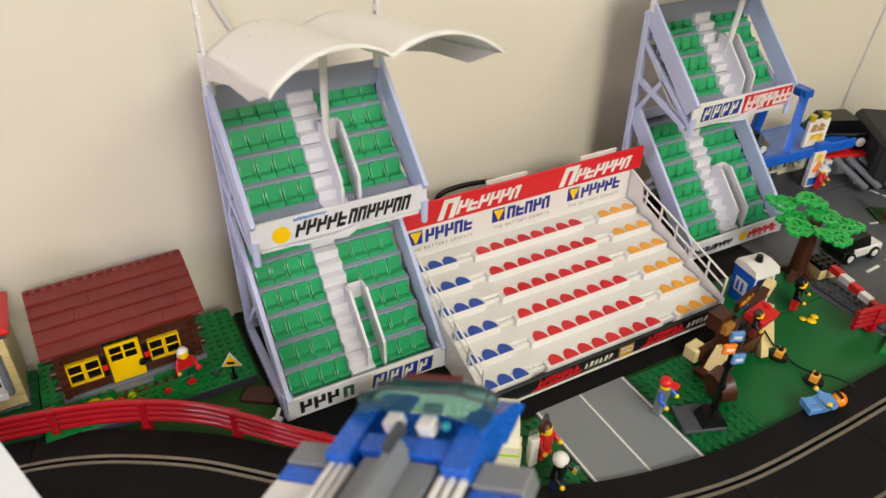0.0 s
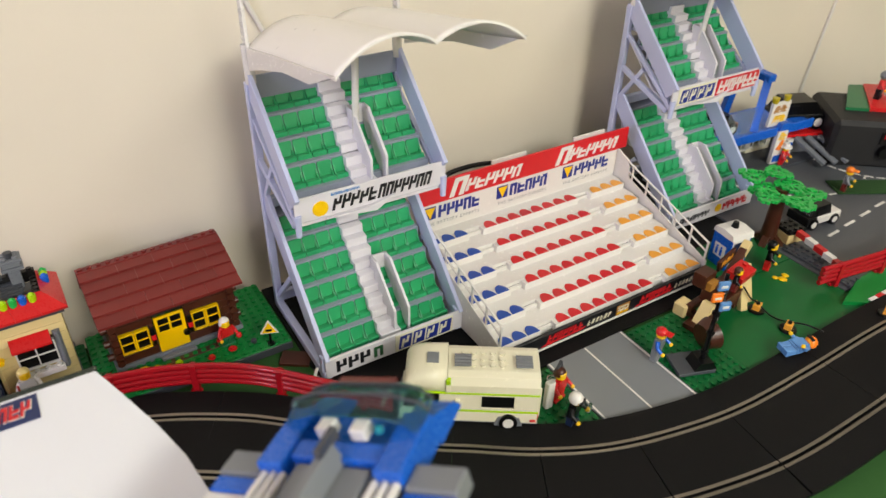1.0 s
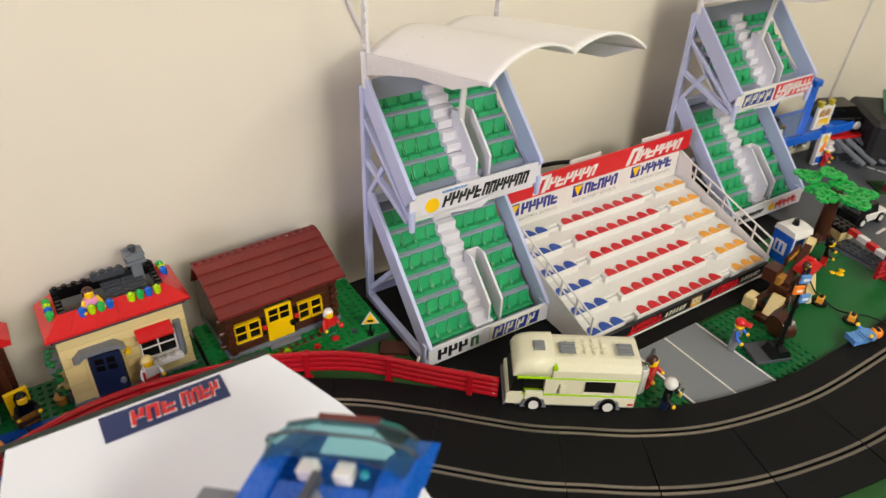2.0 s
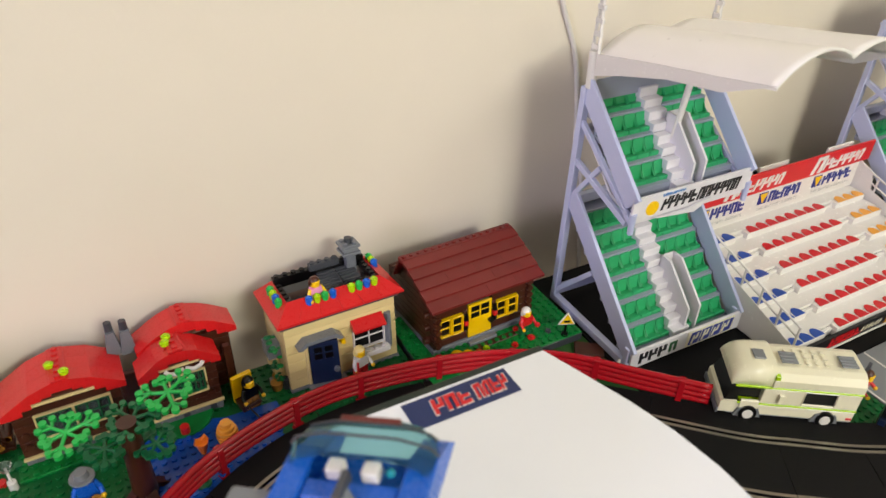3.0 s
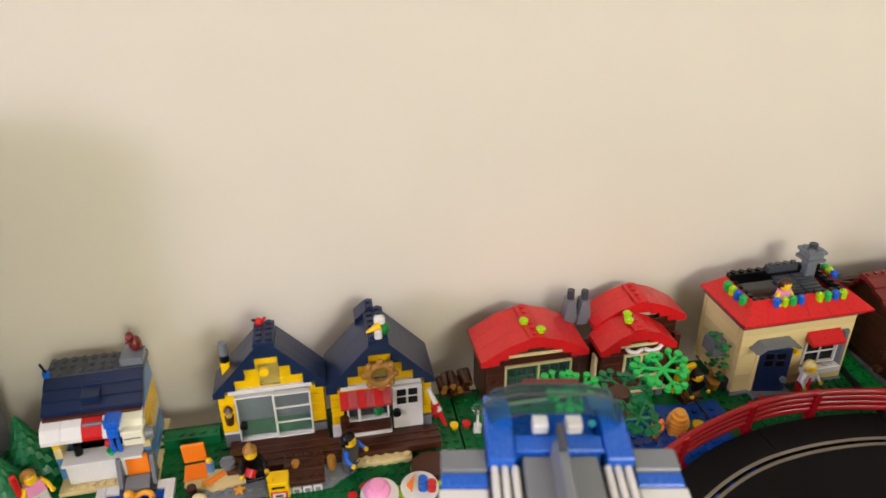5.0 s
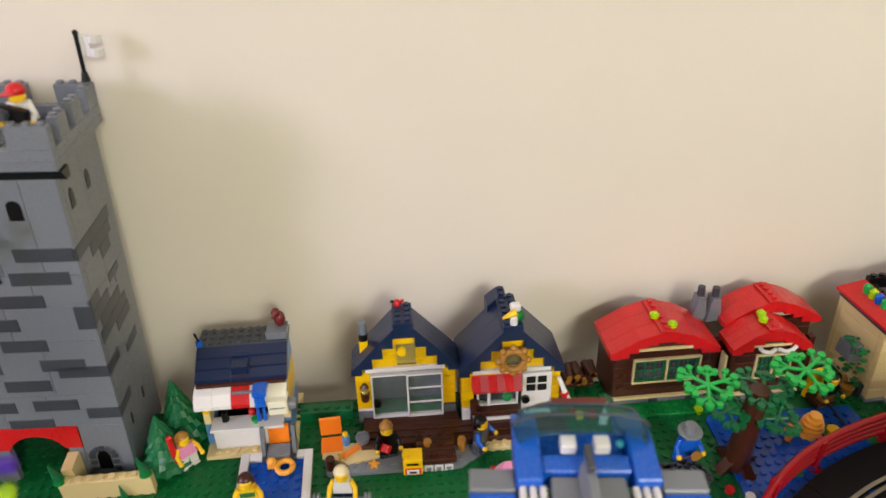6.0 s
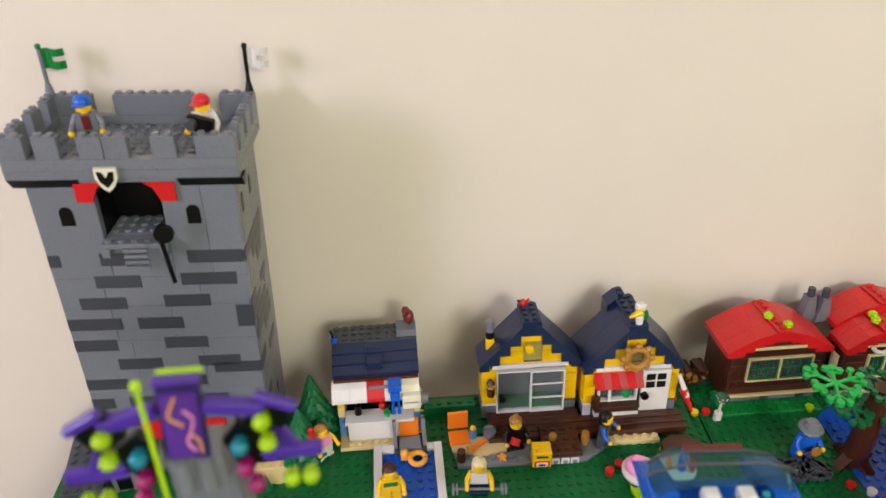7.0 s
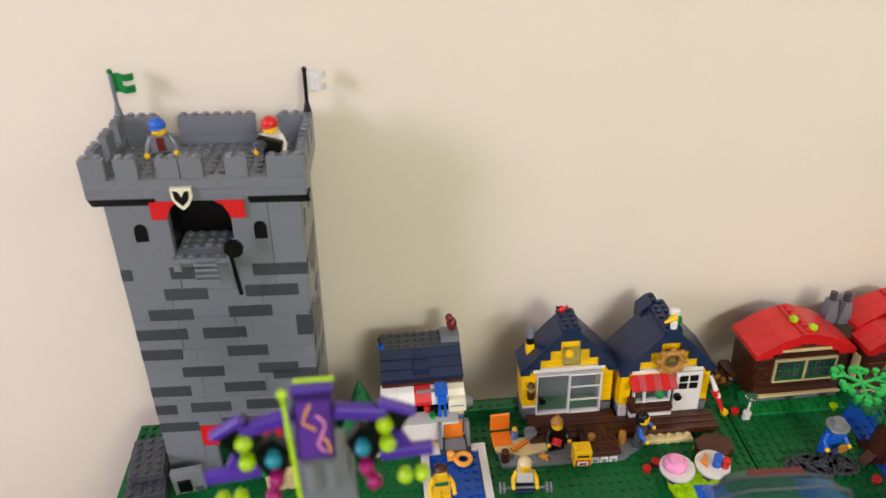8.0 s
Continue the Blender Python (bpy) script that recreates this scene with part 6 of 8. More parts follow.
thing("pink_bowl", "pink bowl upturned on a cafe table", "bowl", pose(-0.420, 0.550, 0.0177), mesh=Mesh().ball((0, 0, 0.002), 0.0098, PINK, 18, 10, 0.55).cyl((0, 0, 0.006), (0, 0, 0.0085), 0.006, 0.005, PINK, 14))
thing("drinks", "blue and red cups with a pizza slice on the cafe table", "cups", pose(-0.390, 0.549, 0.0177), mesh=Mesh().cyl((0.002, -0.002, 0), (0.002, -0.002, 0.011), 0.0034, 0.0034, BLUE, 12).cyl((0.008, -0.004, 0), (0.008, -0.004, 0.008), 0.0030, 0.0034, RED, 12).prism([(-0.009, 0.002), (-0.002, 0.010), (-0.006, -0.004)], "z", 0, 0.002, ORANGE))
thing("lawn_ring", "lime green round plate under the cafe tables", "plate", pose(-0.404, 0.543, 0.0), mesh=Mesh().cyl((0, 0, 0), (0, 0, 0.003), 0.021, 0.021, LIME, 20).studs(-0.018, 0.018, -0.018, 0.018, 0.003, LIME, keep=lambda x, y: x * x + y * y < 0.0003))
stump = Mesh().prism([(0.016 * math.cos(k * math.pi / 4 + 0.3), 0.012 * math.sin(k * math.pi / 4 + 0.3)) for k in range(8)], "z", 0.0, 0.012, BROWN)
for s in range(5):
    stump.ball((0.013 * math.cos(s * 1.3 - 1.2), 0.011 * math.sin(s * 1.3 - 1.2), 0.003), 0.0032, LIME, 8, 5)
thing("brown_rock", "brown eight-sided rock piece with lime leaves", "rock", pose(-0.378, 0.572, 0.0), mesh=stump)
for x, y, mat in ((-0.437, 0.560, RED), (-0.428, 0.566, RED), (-0.262, 0.532, RED), (-0.25, 0.525, WHITE)):
    thing("flower_piece", "small flower stud on the green plate", "flower", pose(x, y, 0.0), "flowers", mesh=Mesh().cyl((0, 0, 0), (0, 0, 0.005), 0.0028, 0.0036, mat, 10))


# ---- castle tower ----
def tower():
    g = thing("castle_tower", "grey castle tower with dark bricks, leaning back towards the wall", "castle tower", pose(-0.8195, 0.5930, 0.0, -3.6, 2.2, 0))
    L, D, H = 0.1245, 0.072, 0.2515
    gap = 0.00025
    front = part("front_wall", Mesh(), g)
    # plain panels below the balcony door
    for z0, z1, cuts in ((0.0545, 0.083, (0.0, 0.047, 0.078, L)), (0.0832, 0.1295, (0.0, 0.039, 0.086, L)), (0.1297, 0.158, (0.0, 0.031, 0.0705, L)), (0.1582, 0.181, (0.0, 0.030, 0.092, L)), (0.1812, 0.2515, (0.0, 0.0385)), (0.1812, 0.2515, (0.0785, 0.103, L))):
        for a, b in zip(cuts[:-1], cuts[1:]):
            part("panel", Mesh().box(a, b - gap, 0.0, 0.006, z0, z1, GREY, 0.0002), front)
    part("panel", Mesh().box(0.0387, 0.0783, 0.0, 0.006, 0.1812, 0.2105, GREY), front)
    part("panel", Mesh().box(0.0, 0.0298, 0.0, 0.006, 0.0, 0.0543, GREY), front)
    part("panel", Mesh().box(0.0922, L, 0.0, 0.006, 0.0, 0.0543, GREY), front)
    curve = [(0.061 + 0.0195 * math.cos(q * math.pi / 10), 0.030 + 0.0165 * math.sin(q * math.pi / 10)) for q in range(11)]
    arch = [(0.030, 0.034), (0.030, 0.0543), (0.092, 0.0543), (0.092, 0.034), (0.0805, 0.034)] + curve[2:-2] + [(0.0415, 0.034)]
    for x0, x1 in ((0.030, 0.0405), (0.0815, 0.092)):
        part("panel", Mesh().box(x0, x1, 0.0, 0.006, 0.0, 0.0338, GREY), front)
    part("red_arch", Mesh().prism(arch, "y", -0.0008, 0.0058, RED), front, "red arch over the open gate")
    for sgn, cx in ((1, 0.029), (-1, 0.0885)):
        part("red_corner", Mesh().prism([(cx, 0.2513), (cx + sgn * 0.020, 0.2513), (cx + sgn * 0.0135, 0.2470), (cx + sgn * 0.0100, 0.2400), (cx + sgn * 0.0095, 0.2375), (cx, 0.2375)], "y", -0.0022, -0.0004, RED), front, "red corner piece over the balcony door")
    bricks = ((0.0323, 0.0619, 0.1902), (0.0875, 0.123, 0.1912), (0.0806, 0.117, 0.1741), (0.0255, 0.055, 0.1731), (0.0668, 0.0972, 0.157), (0.0119, 0.0423, 0.156), (0.0463, 0.0767, 0.1389), (0, 0.0356, 0.1389), (0.0611, 0.0903, 0.1219), (0, 0.0289, 0.1209), (0.0816, 0.1108, 0.1048), (0.0261, 0.0563, 0.1038), (0.0544, 0.0845, 0.0877), (0, 0.0293, 0.0858), (0.0681, 0.0981, 0.0696), (0.0265, 0.0565, 0.0687), (0, 0.016, 0.0677), (0, 0.0297, 0.0497), (0.0915, 0.1245, 0.0985), (0.102, 0.1245, 0.061), (0.048, 0.078, 0.0525))
    for x0, x1, z in bricks:
        part("brick", Mesh().box(x0, x1, -0.0004, 0.002, z, z + 0.0096, DKGREY, 0.0002), front)
    part("brick", Mesh().box(0.1130, L, -0.0004, 0.002, 0.139, 0.157, DKGREY, 0.0002), front)
    part("brick", Mesh().box(0.0, 0.0075, -0.0004, 0.002, 0.190, 0.199, DKGREY, 0.0002), front)
    for x in (0.0195, 0.0965):
        shape = [(x - 0.0042, 0.2205), (x + 0.0042, 0.2205), (x + 0.0042, 0.2295)] + [(x + 0.0042 * math.cos(q), 0.2295 + 0.0042 * math.sin(q)) for q in (0.5, 1.05, 1.57, 2.09, 2.64)] + [(x - 0.0042, 0.2295)]
        part("arrow_window", Mesh().prism(shape, "y", -0.0004, 0.002, BLACK), front, "dark arched window opening")
    # the unlit room is a black sheet set behind the opening
    part("doorway", Mesh().box(0.0310, 0.0860, 0.030, 0.032, 0.205, 0.251, BLACK), front, "black sheet for the shade behind the balcony door")
    part("room_floor", Mesh().box(0.0387, 0.0783, 0.0061, 0.030, 0.2060, 0.2105, GREY).studs(0.0387, 0.0783, 0.0061, 0.030, 0.2105, GREY), front)
    for x in (0.0330, 0.0790):
        part("jamb", Mesh().box(x, x + 0.005, 0.0061, 0.030, 0.2060, 0.2510, BLACK), front)
    lintel = [(0.0386, 0.2515), (0.0386, 0.2400), (0.0410, 0.2440), (0.0470, 0.2485), (0.0540, 0.2500), (0.0630, 0.2500), (0.0700, 0.2485), (0.0760, 0.2440), (0.0784, 0.2400), (0.0784, 0.2515)]
    part("doorway_top", Mesh().prism(lintel, "y", 0.0, 0.006, BLACK), front)
    bal = part("balcony", Mesh().box(0.0380, 0.079, -0.008, 0.0, 0.2070, 0.2105, GREY).studs(0.0380, 0.079, -0.008, 0.0, 0.2105, GREY), g, "small grey studded balcony")
    for k in range(5):
        part("rung", Mesh().box(0.052, 0.067, -0.0105, -0.0082, 0.1930 + 0.0042 * k, 0.1954 + 0.0042 * k, GREY), bal)
    part("bracket", Mesh().box(0.038, 0.043, -0.008, -0.0003, 0.2010, 0.2068, GREY), bal)
    part("bracket", Mesh().box(0.074, 0.079, -0.008, -0.0003, 0.2010, 0.2068, GREY), bal)
    part("axe", Mesh().cyl((0.0765, -0.0115, 0.2230), (0.0800, -0.0100, 0.1830), 0.0014, 0.0014, BLACK, 8).cyl((0.0800, -0.0135, 0.2200), (0.0800, -0.0105, 0.2200), 0.0062, 0.0062, BLACK, 14), g, "black axe leaning on the balcony")
    side = part("side_wall", Mesh(), g)
    for z0, z1 in ((0.0, 0.083), (0.0832, 0.158), (0.1582, 0.2515)):
        for a, b in ((0.0062, 0.036), (0.0362, D)):
            part("panel", Mesh().box(L - 0.006, L, a, b, z0, z1, GREY, 0.0002), side)
            part("panel", Mesh().box(0.0, 0.006, a, b, z0, z1, GREY, 0.0002), side)
    side_bricks = ((0.0, 0.026, 0.1910, 0.0090), (0.021, 0.037, 0.1815, 0.0093), (0.026, 0.035, 0.1910, 0.0090), (0.034, 0.018, 0.1720, 0.0093), (0.0, 0.016, 0.1520, 0.0093), (0.0, 0.030, 0.1425, 0.0093), (0.008, 0.040, 0.1330, 0.0093), (0.004, 0.052, 0.1235, 0.0093), (0.030, 0.028, 0.1140, 0.0093), (0.036, 0.020, 0.1520, 0.0060), (0.0, 0.022, 0.0985, 0.0093), (0.036, 0.024, 0.0900, 0.0080), (0.0, 0.024, 0.0610, 0.0093))
    for y, w, z, h in side_bricks:
        part("brick", Mesh().box(L - 0.002, L + 0.0004, y, y + w, z, z + h, DKGREY, 0.0002), side)
    part("brick", Mesh().box(L - 0.002, L + 0.0007, 0.046, 0.051, 0.1455, 0.1510, GREY, 0.0002), side)
    for y, z in ((0.043, 0.040), (0.014, 0.040)):
        part("slit", Mesh().box(L - 0.002, L + 0.0004, y, y + 0.003, z, z + 0.010, BLACK, 0.0002), side)
    for y in (0.014, 0.042):
        arched = [(y - 0.003, 0.2220), (y + 0.003, 0.2220), (y + 0.003, 0.2310), (y + 0.002, 0.2340), (y, 0.2350), (y - 0.002, 0.2340), (y - 0.003, 0.2310)]
        part("arrow_window", Mesh().prism(arched, "x", L - 0.002, L + 0.0004, BLACK), side)
    part("back_wall", Mesh().box(0.0061, L - 0.0061, D - 0.006, D, 0.055, H, GREY), g)
    # battlement
    top = part("battlement", Mesh(), g, "projecting grey battlement")
    for s in ((0.0, 0.034), (0.092, L)):
        part("corbel", Mesh().prism([(0.0, 0.2470), (-0.0045, 0.2535), (-0.0045, 0.2540), (0.006, 0.2540), (0.006, 0.2470)], "x", s[0] - 0.007 * (s[0] == 0), s[1] + 0.0065 * (s[1] == L), BLACK), top, "black sloped corbel")
    part("lintel", Mesh().box(0.0342, 0.0918, -0.0045, 0.006, 0.2517, 0.2540, GREY), top)
    a0, a1, b0, b1 = -0.0075, L + 0.0050, -0.005, D + 0.004
    part("floor", Mesh().box(a0, a1, b0, b1, 0.2541, 0.2600, GREY).studs(a0 + 0.006, a1 - 0.006, b0 + 0.006, b1 - 0.006, 0.2600, GREY), top, "studded roof floor")
    for q in ((a0, a1, b0, b0 + 0.006), (a0, a0 + 0.006, b0 + 0.0062, b1), (a1 - 0.006, a1, b0 + 0.0062, b1), (a0 + 0.0062, a1 - 0.0062, b1 - 0.006, b1)):
        part("parapet", Mesh().box(q[0], q[1], q[2], q[3], 0.2601, 0.2670, GREY), top)
    for k, (x0, x1) in enumerate(((a0, a0 + 0.0155), (0.0135, 0.0275), (0.0385, 0.0525), (0.0530, 0.0670), (0.0805, 0.0945), (0.1060, a1))):
        part("merlon", Mesh().box(x0, x1, b0, b0 + 0.006, 0.2671, 0.2810, GREY).studs(x0, x1, b0, b0 + 0.006, 0.2810, GREY), top)
    for x in (a0, a1 - 0.006):
        for y in (0.010, 0.034, 0.0580):
            part("merlon", Mesh().box(x, x + 0.006, y, y + 0.014, 0.2671, 0.2810, GREY).studs(x, x + 0.006, y, y + 0.014, 0.2810, GREY), top)
    for x0, x1 in ((a0, 0.022), (0.036, 0.089), (0.106, a1)):
        part("merlon", Mesh().box(x0, x1, b1 - 0.006, b1 - 0.0001, 0.2671, 0.2810, GREY).studs(x0, x1, b1 - 0.006, b1, 0.2810, GREY), top)
    shield = Mesh().prism([(0.0455, 0.2625), (0.0585, 0.2625), (0.0585, 0.2555), (0.0555, 0.2500), (0.052, 0.2470), (0.0485, 0.2500), (0.0455, 0.2555)], "y", -0.0080, -0.0053, IVORY)
    shield.prism([(0.0470, 0.2607), (0.0500, 0.2600), (0.0520, 0.2560), (0.0540, 0.2600), (0.0570, 0.2607), (0.0562, 0.2545), (0.0520, 0.2500), (0.0478, 0.2545)], "y", -0.0085, -0.0079, BLACK)
    part("shield", shield, top, "ivory shield with a black bird shape")
    for x, mat, pole in ((-0.004, GREEN, GREY), (L + 0.002, WHITE, BLACK)):
        fl = part("flag", Mesh(), g)
        y = b1 - 0.004
        part("pole", Mesh().cyl((x, y, 0.2825), (x, y, 0.3120), 0.0014, 0.0014, pole, 8).cyl((x, y, 0.2825), (x, y, 0.2885), 0.0030, 0.0018, pole, 10).ball((x, y, 0.3130), 0.0020, pole if pole is BLACK else mat, 8, 6), fl)
        cloth = Mesh()
        for q in range(6):
            w0, w1 = 0.0145 * q / 6, 0.0145 * (q + 1) / 6
            y0, y1 = y + 0.0022 * math.sin(q * 1.15), y + 0.0022 * math.sin((q + 1) * 1.15)
            for lo, hi in (((0.2985, 0.3115),) if q < 3 else ((0.2985, 0.3035), (0.3070, 0.3115))):
                cloth.add([(x + w0, y0 - 0.0009, lo), (x + w1, y1 - 0.0009, lo), (x + w1, y1 + 0.0009, lo), (x + w0, y0 + 0.0009, lo), (x + w0, y0 - 0.0009, hi), (x + w1, y1 - 0.0009, hi), (x + w1, y1 + 0.0009, hi), (x + w0, y0 + 0.0009, hi)],
                          [(3, 2, 1, 0), (0, 1, 5, 4), (1, 2, 6, 5), (2, 3, 7, 6), (3, 0, 4, 7), (4, 5, 6, 7)], mat)
        part("cloth", cloth, fl, "wavy swallow-tailed plastic flag")
    # gate house at the foot
    for k in range(7):
        q = math.pi * k / 6
        part("arch_stone", Mesh().box(-0.0020, 0.0020, -0.0012, 0.0, -0.0022, 0.0022, DKGREY), g, m=pose(0.1045 + 0.0078 * math.cos(q), -0.0002, 0.0240 + 0.0078 * math.sin(q), 0, 90 - math.degrees(q), 0))
    for x in (0.0967, 0.1123):
        for z in (0.0120, 0.0180):
            part("arch_stone", Mesh().box(-0.0024, 0.0024, -0.0012, 0.0, -0.0020, 0.0020, DKGREY), g, m=pose(x, -0.0002, z))
    part("side_window", Mesh().prism([(0.1000, 0.0110), (0.1090, 0.0110), (0.1090, 0.0240), (0.1070, 0.0285), (0.1045, 0.0295), (0.1020, 0.0285), (0.1000, 0.0240)], "y", -0.0006, 0.002, BLACK), g, "small dark arched window")
    return g


tower()
figure(pose(-0.7715, 0.632, 0.2590, 0, 0, 6), "toy figure with a blue cap and grey jacket on the tower", DKGREY, GREY, BLUE, "cap", extra=lambda f, T: f.box(-0.0026, 0.0026, -0.0042, -0.0034, 0.016, 0.0262, DKRED, 0.0002, T), scale=0.9)


def lens(f, T):
    f.box(-0.013, 0.005, -0.013, -0.008, 0.018, 0.0275, BLACK, 0.0006, T @ pose(0, 0, 0, 0, 14, 0))
    f.cyl((-0.0035, -0.013, 0.024), (-0.0035, -0.0175, 0.024), 0.0040, 0.0034, DKGREY, 12, T)


figure(pose(-0.7010, 0.630, 0.2570, 0, 0, -10), "toy figure with a red cap holding a black camera", BLACK, WHITE, RED, "cap", extra=lens, scale=0.9)
ramp = thing("castle_outwork", "dark grey sloped castle outwork with studs beside the tower", "castle wall", pose(-0.845, 0.560, 0.0, 0, 0, 8))
part("wall", Mesh().box(0, 0.030, 0, 0.05, 0, 0.018, DKGREY).studs(0, 0.030, 0, 0.05, 0.018, DKGREY), ramp)
part("upper_course", Mesh().box(0.004, 0.030, 0.012, 0.05, 0.0201, 0.027, DKGREY).studs(0.004, 0.030, 0.012, 0.05, 0.027, DKGREY), ramp)
part("arch_piece", Mesh().box(0.034, 0.058, 0.010, 0.016, 0, 0.024, MIDGREY).box(0.038, 0.048, 0.008, 0.0099, 0.004, 0.016, BLACK).box(0.050, 0.056, 0.008, 0.0099, 0.002, 0.006, DKGREY), ramp)
tan = thing("tan_wall", "tan smooth wall panels beside the pines", "wall panels", pose(-0.7400, 0.5710, 0.0, 0, 0, 1))
part("panel", Mesh().box(0, 0.064, 0, 0.007, 0, 0.0190, TAN).studs(0.002, 0.056, 0, 0.007, 0.0190, TAN), tan)
part("panel", Mesh().box(0.002, 0.010, 0.0072, 0.024, 0, 0.0260, TAN), tan)
part("leaf", Mesh().cyl((0.0435, -0.003, 0.0), (0.0420, -0.002, 0.0150), 0.0032, 0.0004, DKGREEN, 6), tan, "dark green leaf spike")
for x in (0.001, 0.0605):
    part("leaf", Mesh().cyl((x, 0.003, 0.0191), (x, 0.003, 0.0225), 0.0045, 0.0036, GREEN, 12).cyl((x, 0.003, 0.0225), (x - 0.003, 0.003, 0.0370), 0.0036, 0.0006, DKGREEN, 6), tan, "green leaf tuft")


# ---- white roofed bridge stand over the track ----
bridge = thing("bridge_stand", "white curved roof on lilac legs standing over the track", "track bridge", pose(0, 0, 0))
edge = [(-0.147, 0.420), (0.003, 0.420), (0.013, 0.392), (0.024, 0.360), (0.032, 0.330), (0.036, 0.300), (0.036, 0.262), (0.032, 0.225), (0.024, 0.195), (-0.150, 0.195), (-0.156, 0.30), (-0.154, 0.385)]
part("roof", Mesh().prism(edge, "z", 0.1535, 0.156, CARD), bridge, "smooth white roof sheet")
part("back_strip", Mesh().box(-0.150, 0.004, 0.4205, 0.4255, 0.140, 0.1555, STRIP), bridge, "dark green strip along the rear edge")
decal = part("decal", Mesh().box(-0.100, -0.029, 0.3965, 0.4175, 0.1562, 0.1566, surface("dark_blue_print", "16295a", 0.35), 0.0001), bridge, "dark blue printed sticker with red lettering shapes")
for x0, x1, n in ((-0.0845, -0.0590, 3), (-0.0560, -0.0330, 4)):
    for grow, mat, z in ((0.0006, WHITE, 0.0), (0.0, SIGNRED, 0.0003)):
        mk = Mesh()
        glyph_bars(mk, x0 - grow, x1 + grow, -0.0050 - grow, 0.0065 + grow, 0.0, n, mat, 0.12, 0.0004, 31 + n, 0.14)
        part("print", mk, decal, m=pose(0, 0.4065, 0.1566 + z, -90))
for x, y in ((-0.143, 0.412), (-0.010, 0.412), (-0.143, 0.205), (0.015, 0.205)):
    part("leg", Mesh().box(x - 0.006, x + 0.006, y - 0.006, y + 0.006, 0.0, 0.1533, LILAC), bridge)
part("side_panel", Mesh().box(-0.1495, -0.1475, 0.215, 0.402, 0.118, 0.1533, LILAC), bridge)
part("side_brace", beam(Mesh(), (-0.143, 0.40, 0.148), (-0.143, 0.30, 0.02), 0.004, 0.008, LILAC), bridge)


# ---- camper van ----
def camper():
    g = thing("camper_van", "cream toy camper van with lime stripes parked on the track edge", "camper van", pose(0.2055, 0.4105, 0.0026, 0, 0, -33.5) @ Matrix.Diagonal((0.97, 0.97, 1.09, 1)))
    L, Wd = 0.112, 0.046
    body = part("body", Mesh(), g)
    part("lower_side", Mesh().box(0.012, L, 0.0, Wd, 0.006, 0.0165, IVORY, 0.0006), body)
    part("stripe", Mesh().box(0.010, L + 0.0004, -0.0004, Wd + 0.0004, 0.0166, 0.0182, LIME, 0.0002), body, "lime stripe")
    side = part("side_wall", Mesh().box(0.029, 0.064, 0.0, Wd, 0.0183, 0.0345, IVORY, 0.0005).box(0.092, L, 0.0, Wd, 0.0183, 0.0345, IVORY, 0.0005).box(0.064, 0.092, 0.0, Wd, 0.0183, 0.0205, IVORY, 0.0003).box(0.064, 0.092, 0.0012, Wd - 0.0012, 0.0205, 0.0345, BLACK, 0.0003), body)
    part("stripe", Mesh().box(0.004, L + 0.0005, -0.0006, Wd + 0.0006, 0.0346, 0.0362, LIME, 0.0002), body, "lime stripe")
    part("window_frame", Mesh().box(0.0638, 0.0922, -0.0008, 0.001, 0.0336, 0.0344, IVORY).box(0.0638, 0.0645, -0.0008, 0.001, 0.0206, 0.0335, IVORY).box(0.0915, 0.0922, -0.0008, 0.001, 0.0206, 0.0335, IVORY), side)
    part("roof", Mesh().prism([(0.0, 0.0363), (0.0, 0.043), (0.004, 0.0485), (0.010, 0.0505), (Wd - 0.010, 0.0505), (Wd - 0.004, 0.0485), (Wd, 0.043), (Wd, 0.0363)], "x", 0.036, L, IVORY).studs(0.045, 0.085, 0.012, Wd - 0.012, 0.0505, IVORY), body)
    v, f, n = [], [], 12
    for x, top in ((0.0, 0.0430), (0.0015, 0.0462), (0.0045, 0.0492), (0.009, 0.0513), (0.016, 0.0528), (0.0355, 0.0535)):
        ring = [(0.0008, 0.0363), (0.0004, top - 0.0095), (0.0016, top - 0.0055), (0.0042, top - 0.0022), (0.0085, top - 0.0006), (0.015, top)]
        ring += [(Wd - y, z) for y, z in reversed(ring)]
        v += [(x, y, max(z, 0.0363)) for y, z in ring]
    for r in range(5):
        for k in range(n):
            f.append((r * n + k, r * n + (k + 1) % n, (r + 1) * n + (k + 1) % n, (r + 1) * n + k))
    f += [tuple(reversed(range(n))), tuple(range(5 * n, 6 * n))]
    part("cab_roof", Mesh().add(v, f, IVORY, [True] * (5 * n) + [False, False]), body, "rounded cab-over roof")
    part("skylight", Mesh().box(0.018, 0.028, 0.014, 0.026, 0.0530, 0.0545, MIDGREY), body)
    part("roof_band", Mesh().box(0.0345, 0.0385, -0.0008, Wd + 0.0008, 0.0363, 0.0440, IVORY).box(0.0345, 0.0385, -0.001, 0.004, 0.0440, 0.0480, LIME), body)
    for x in (0.041, 0.092):
        for k in range(4):
            part("vent_slat", Mesh().box(x, x + 0.014, 0.012 + 0.0038 * k, 0.0148 + 0.0038 * k, 0.0524, 0.0536, MIDGREY, 0.0002), body)
    part("bonnet", Mesh().prism([(-0.004, 0.006), (-0.004, 0.0165), (-0.002, 0.0182), (0.012, 0.0182), (0.012, 0.006)], "y", 0.0008, Wd - 0.0008, IVORY), body)
    part("windscreen", Mesh().prism([(-0.0012, 0.0183), (0.0045, 0.0345), (0.0098, 0.0345), (0.0098, 0.0183)], "y", 0.0020, Wd - 0.0020, BLACK), body, "dark sloping windscreen")
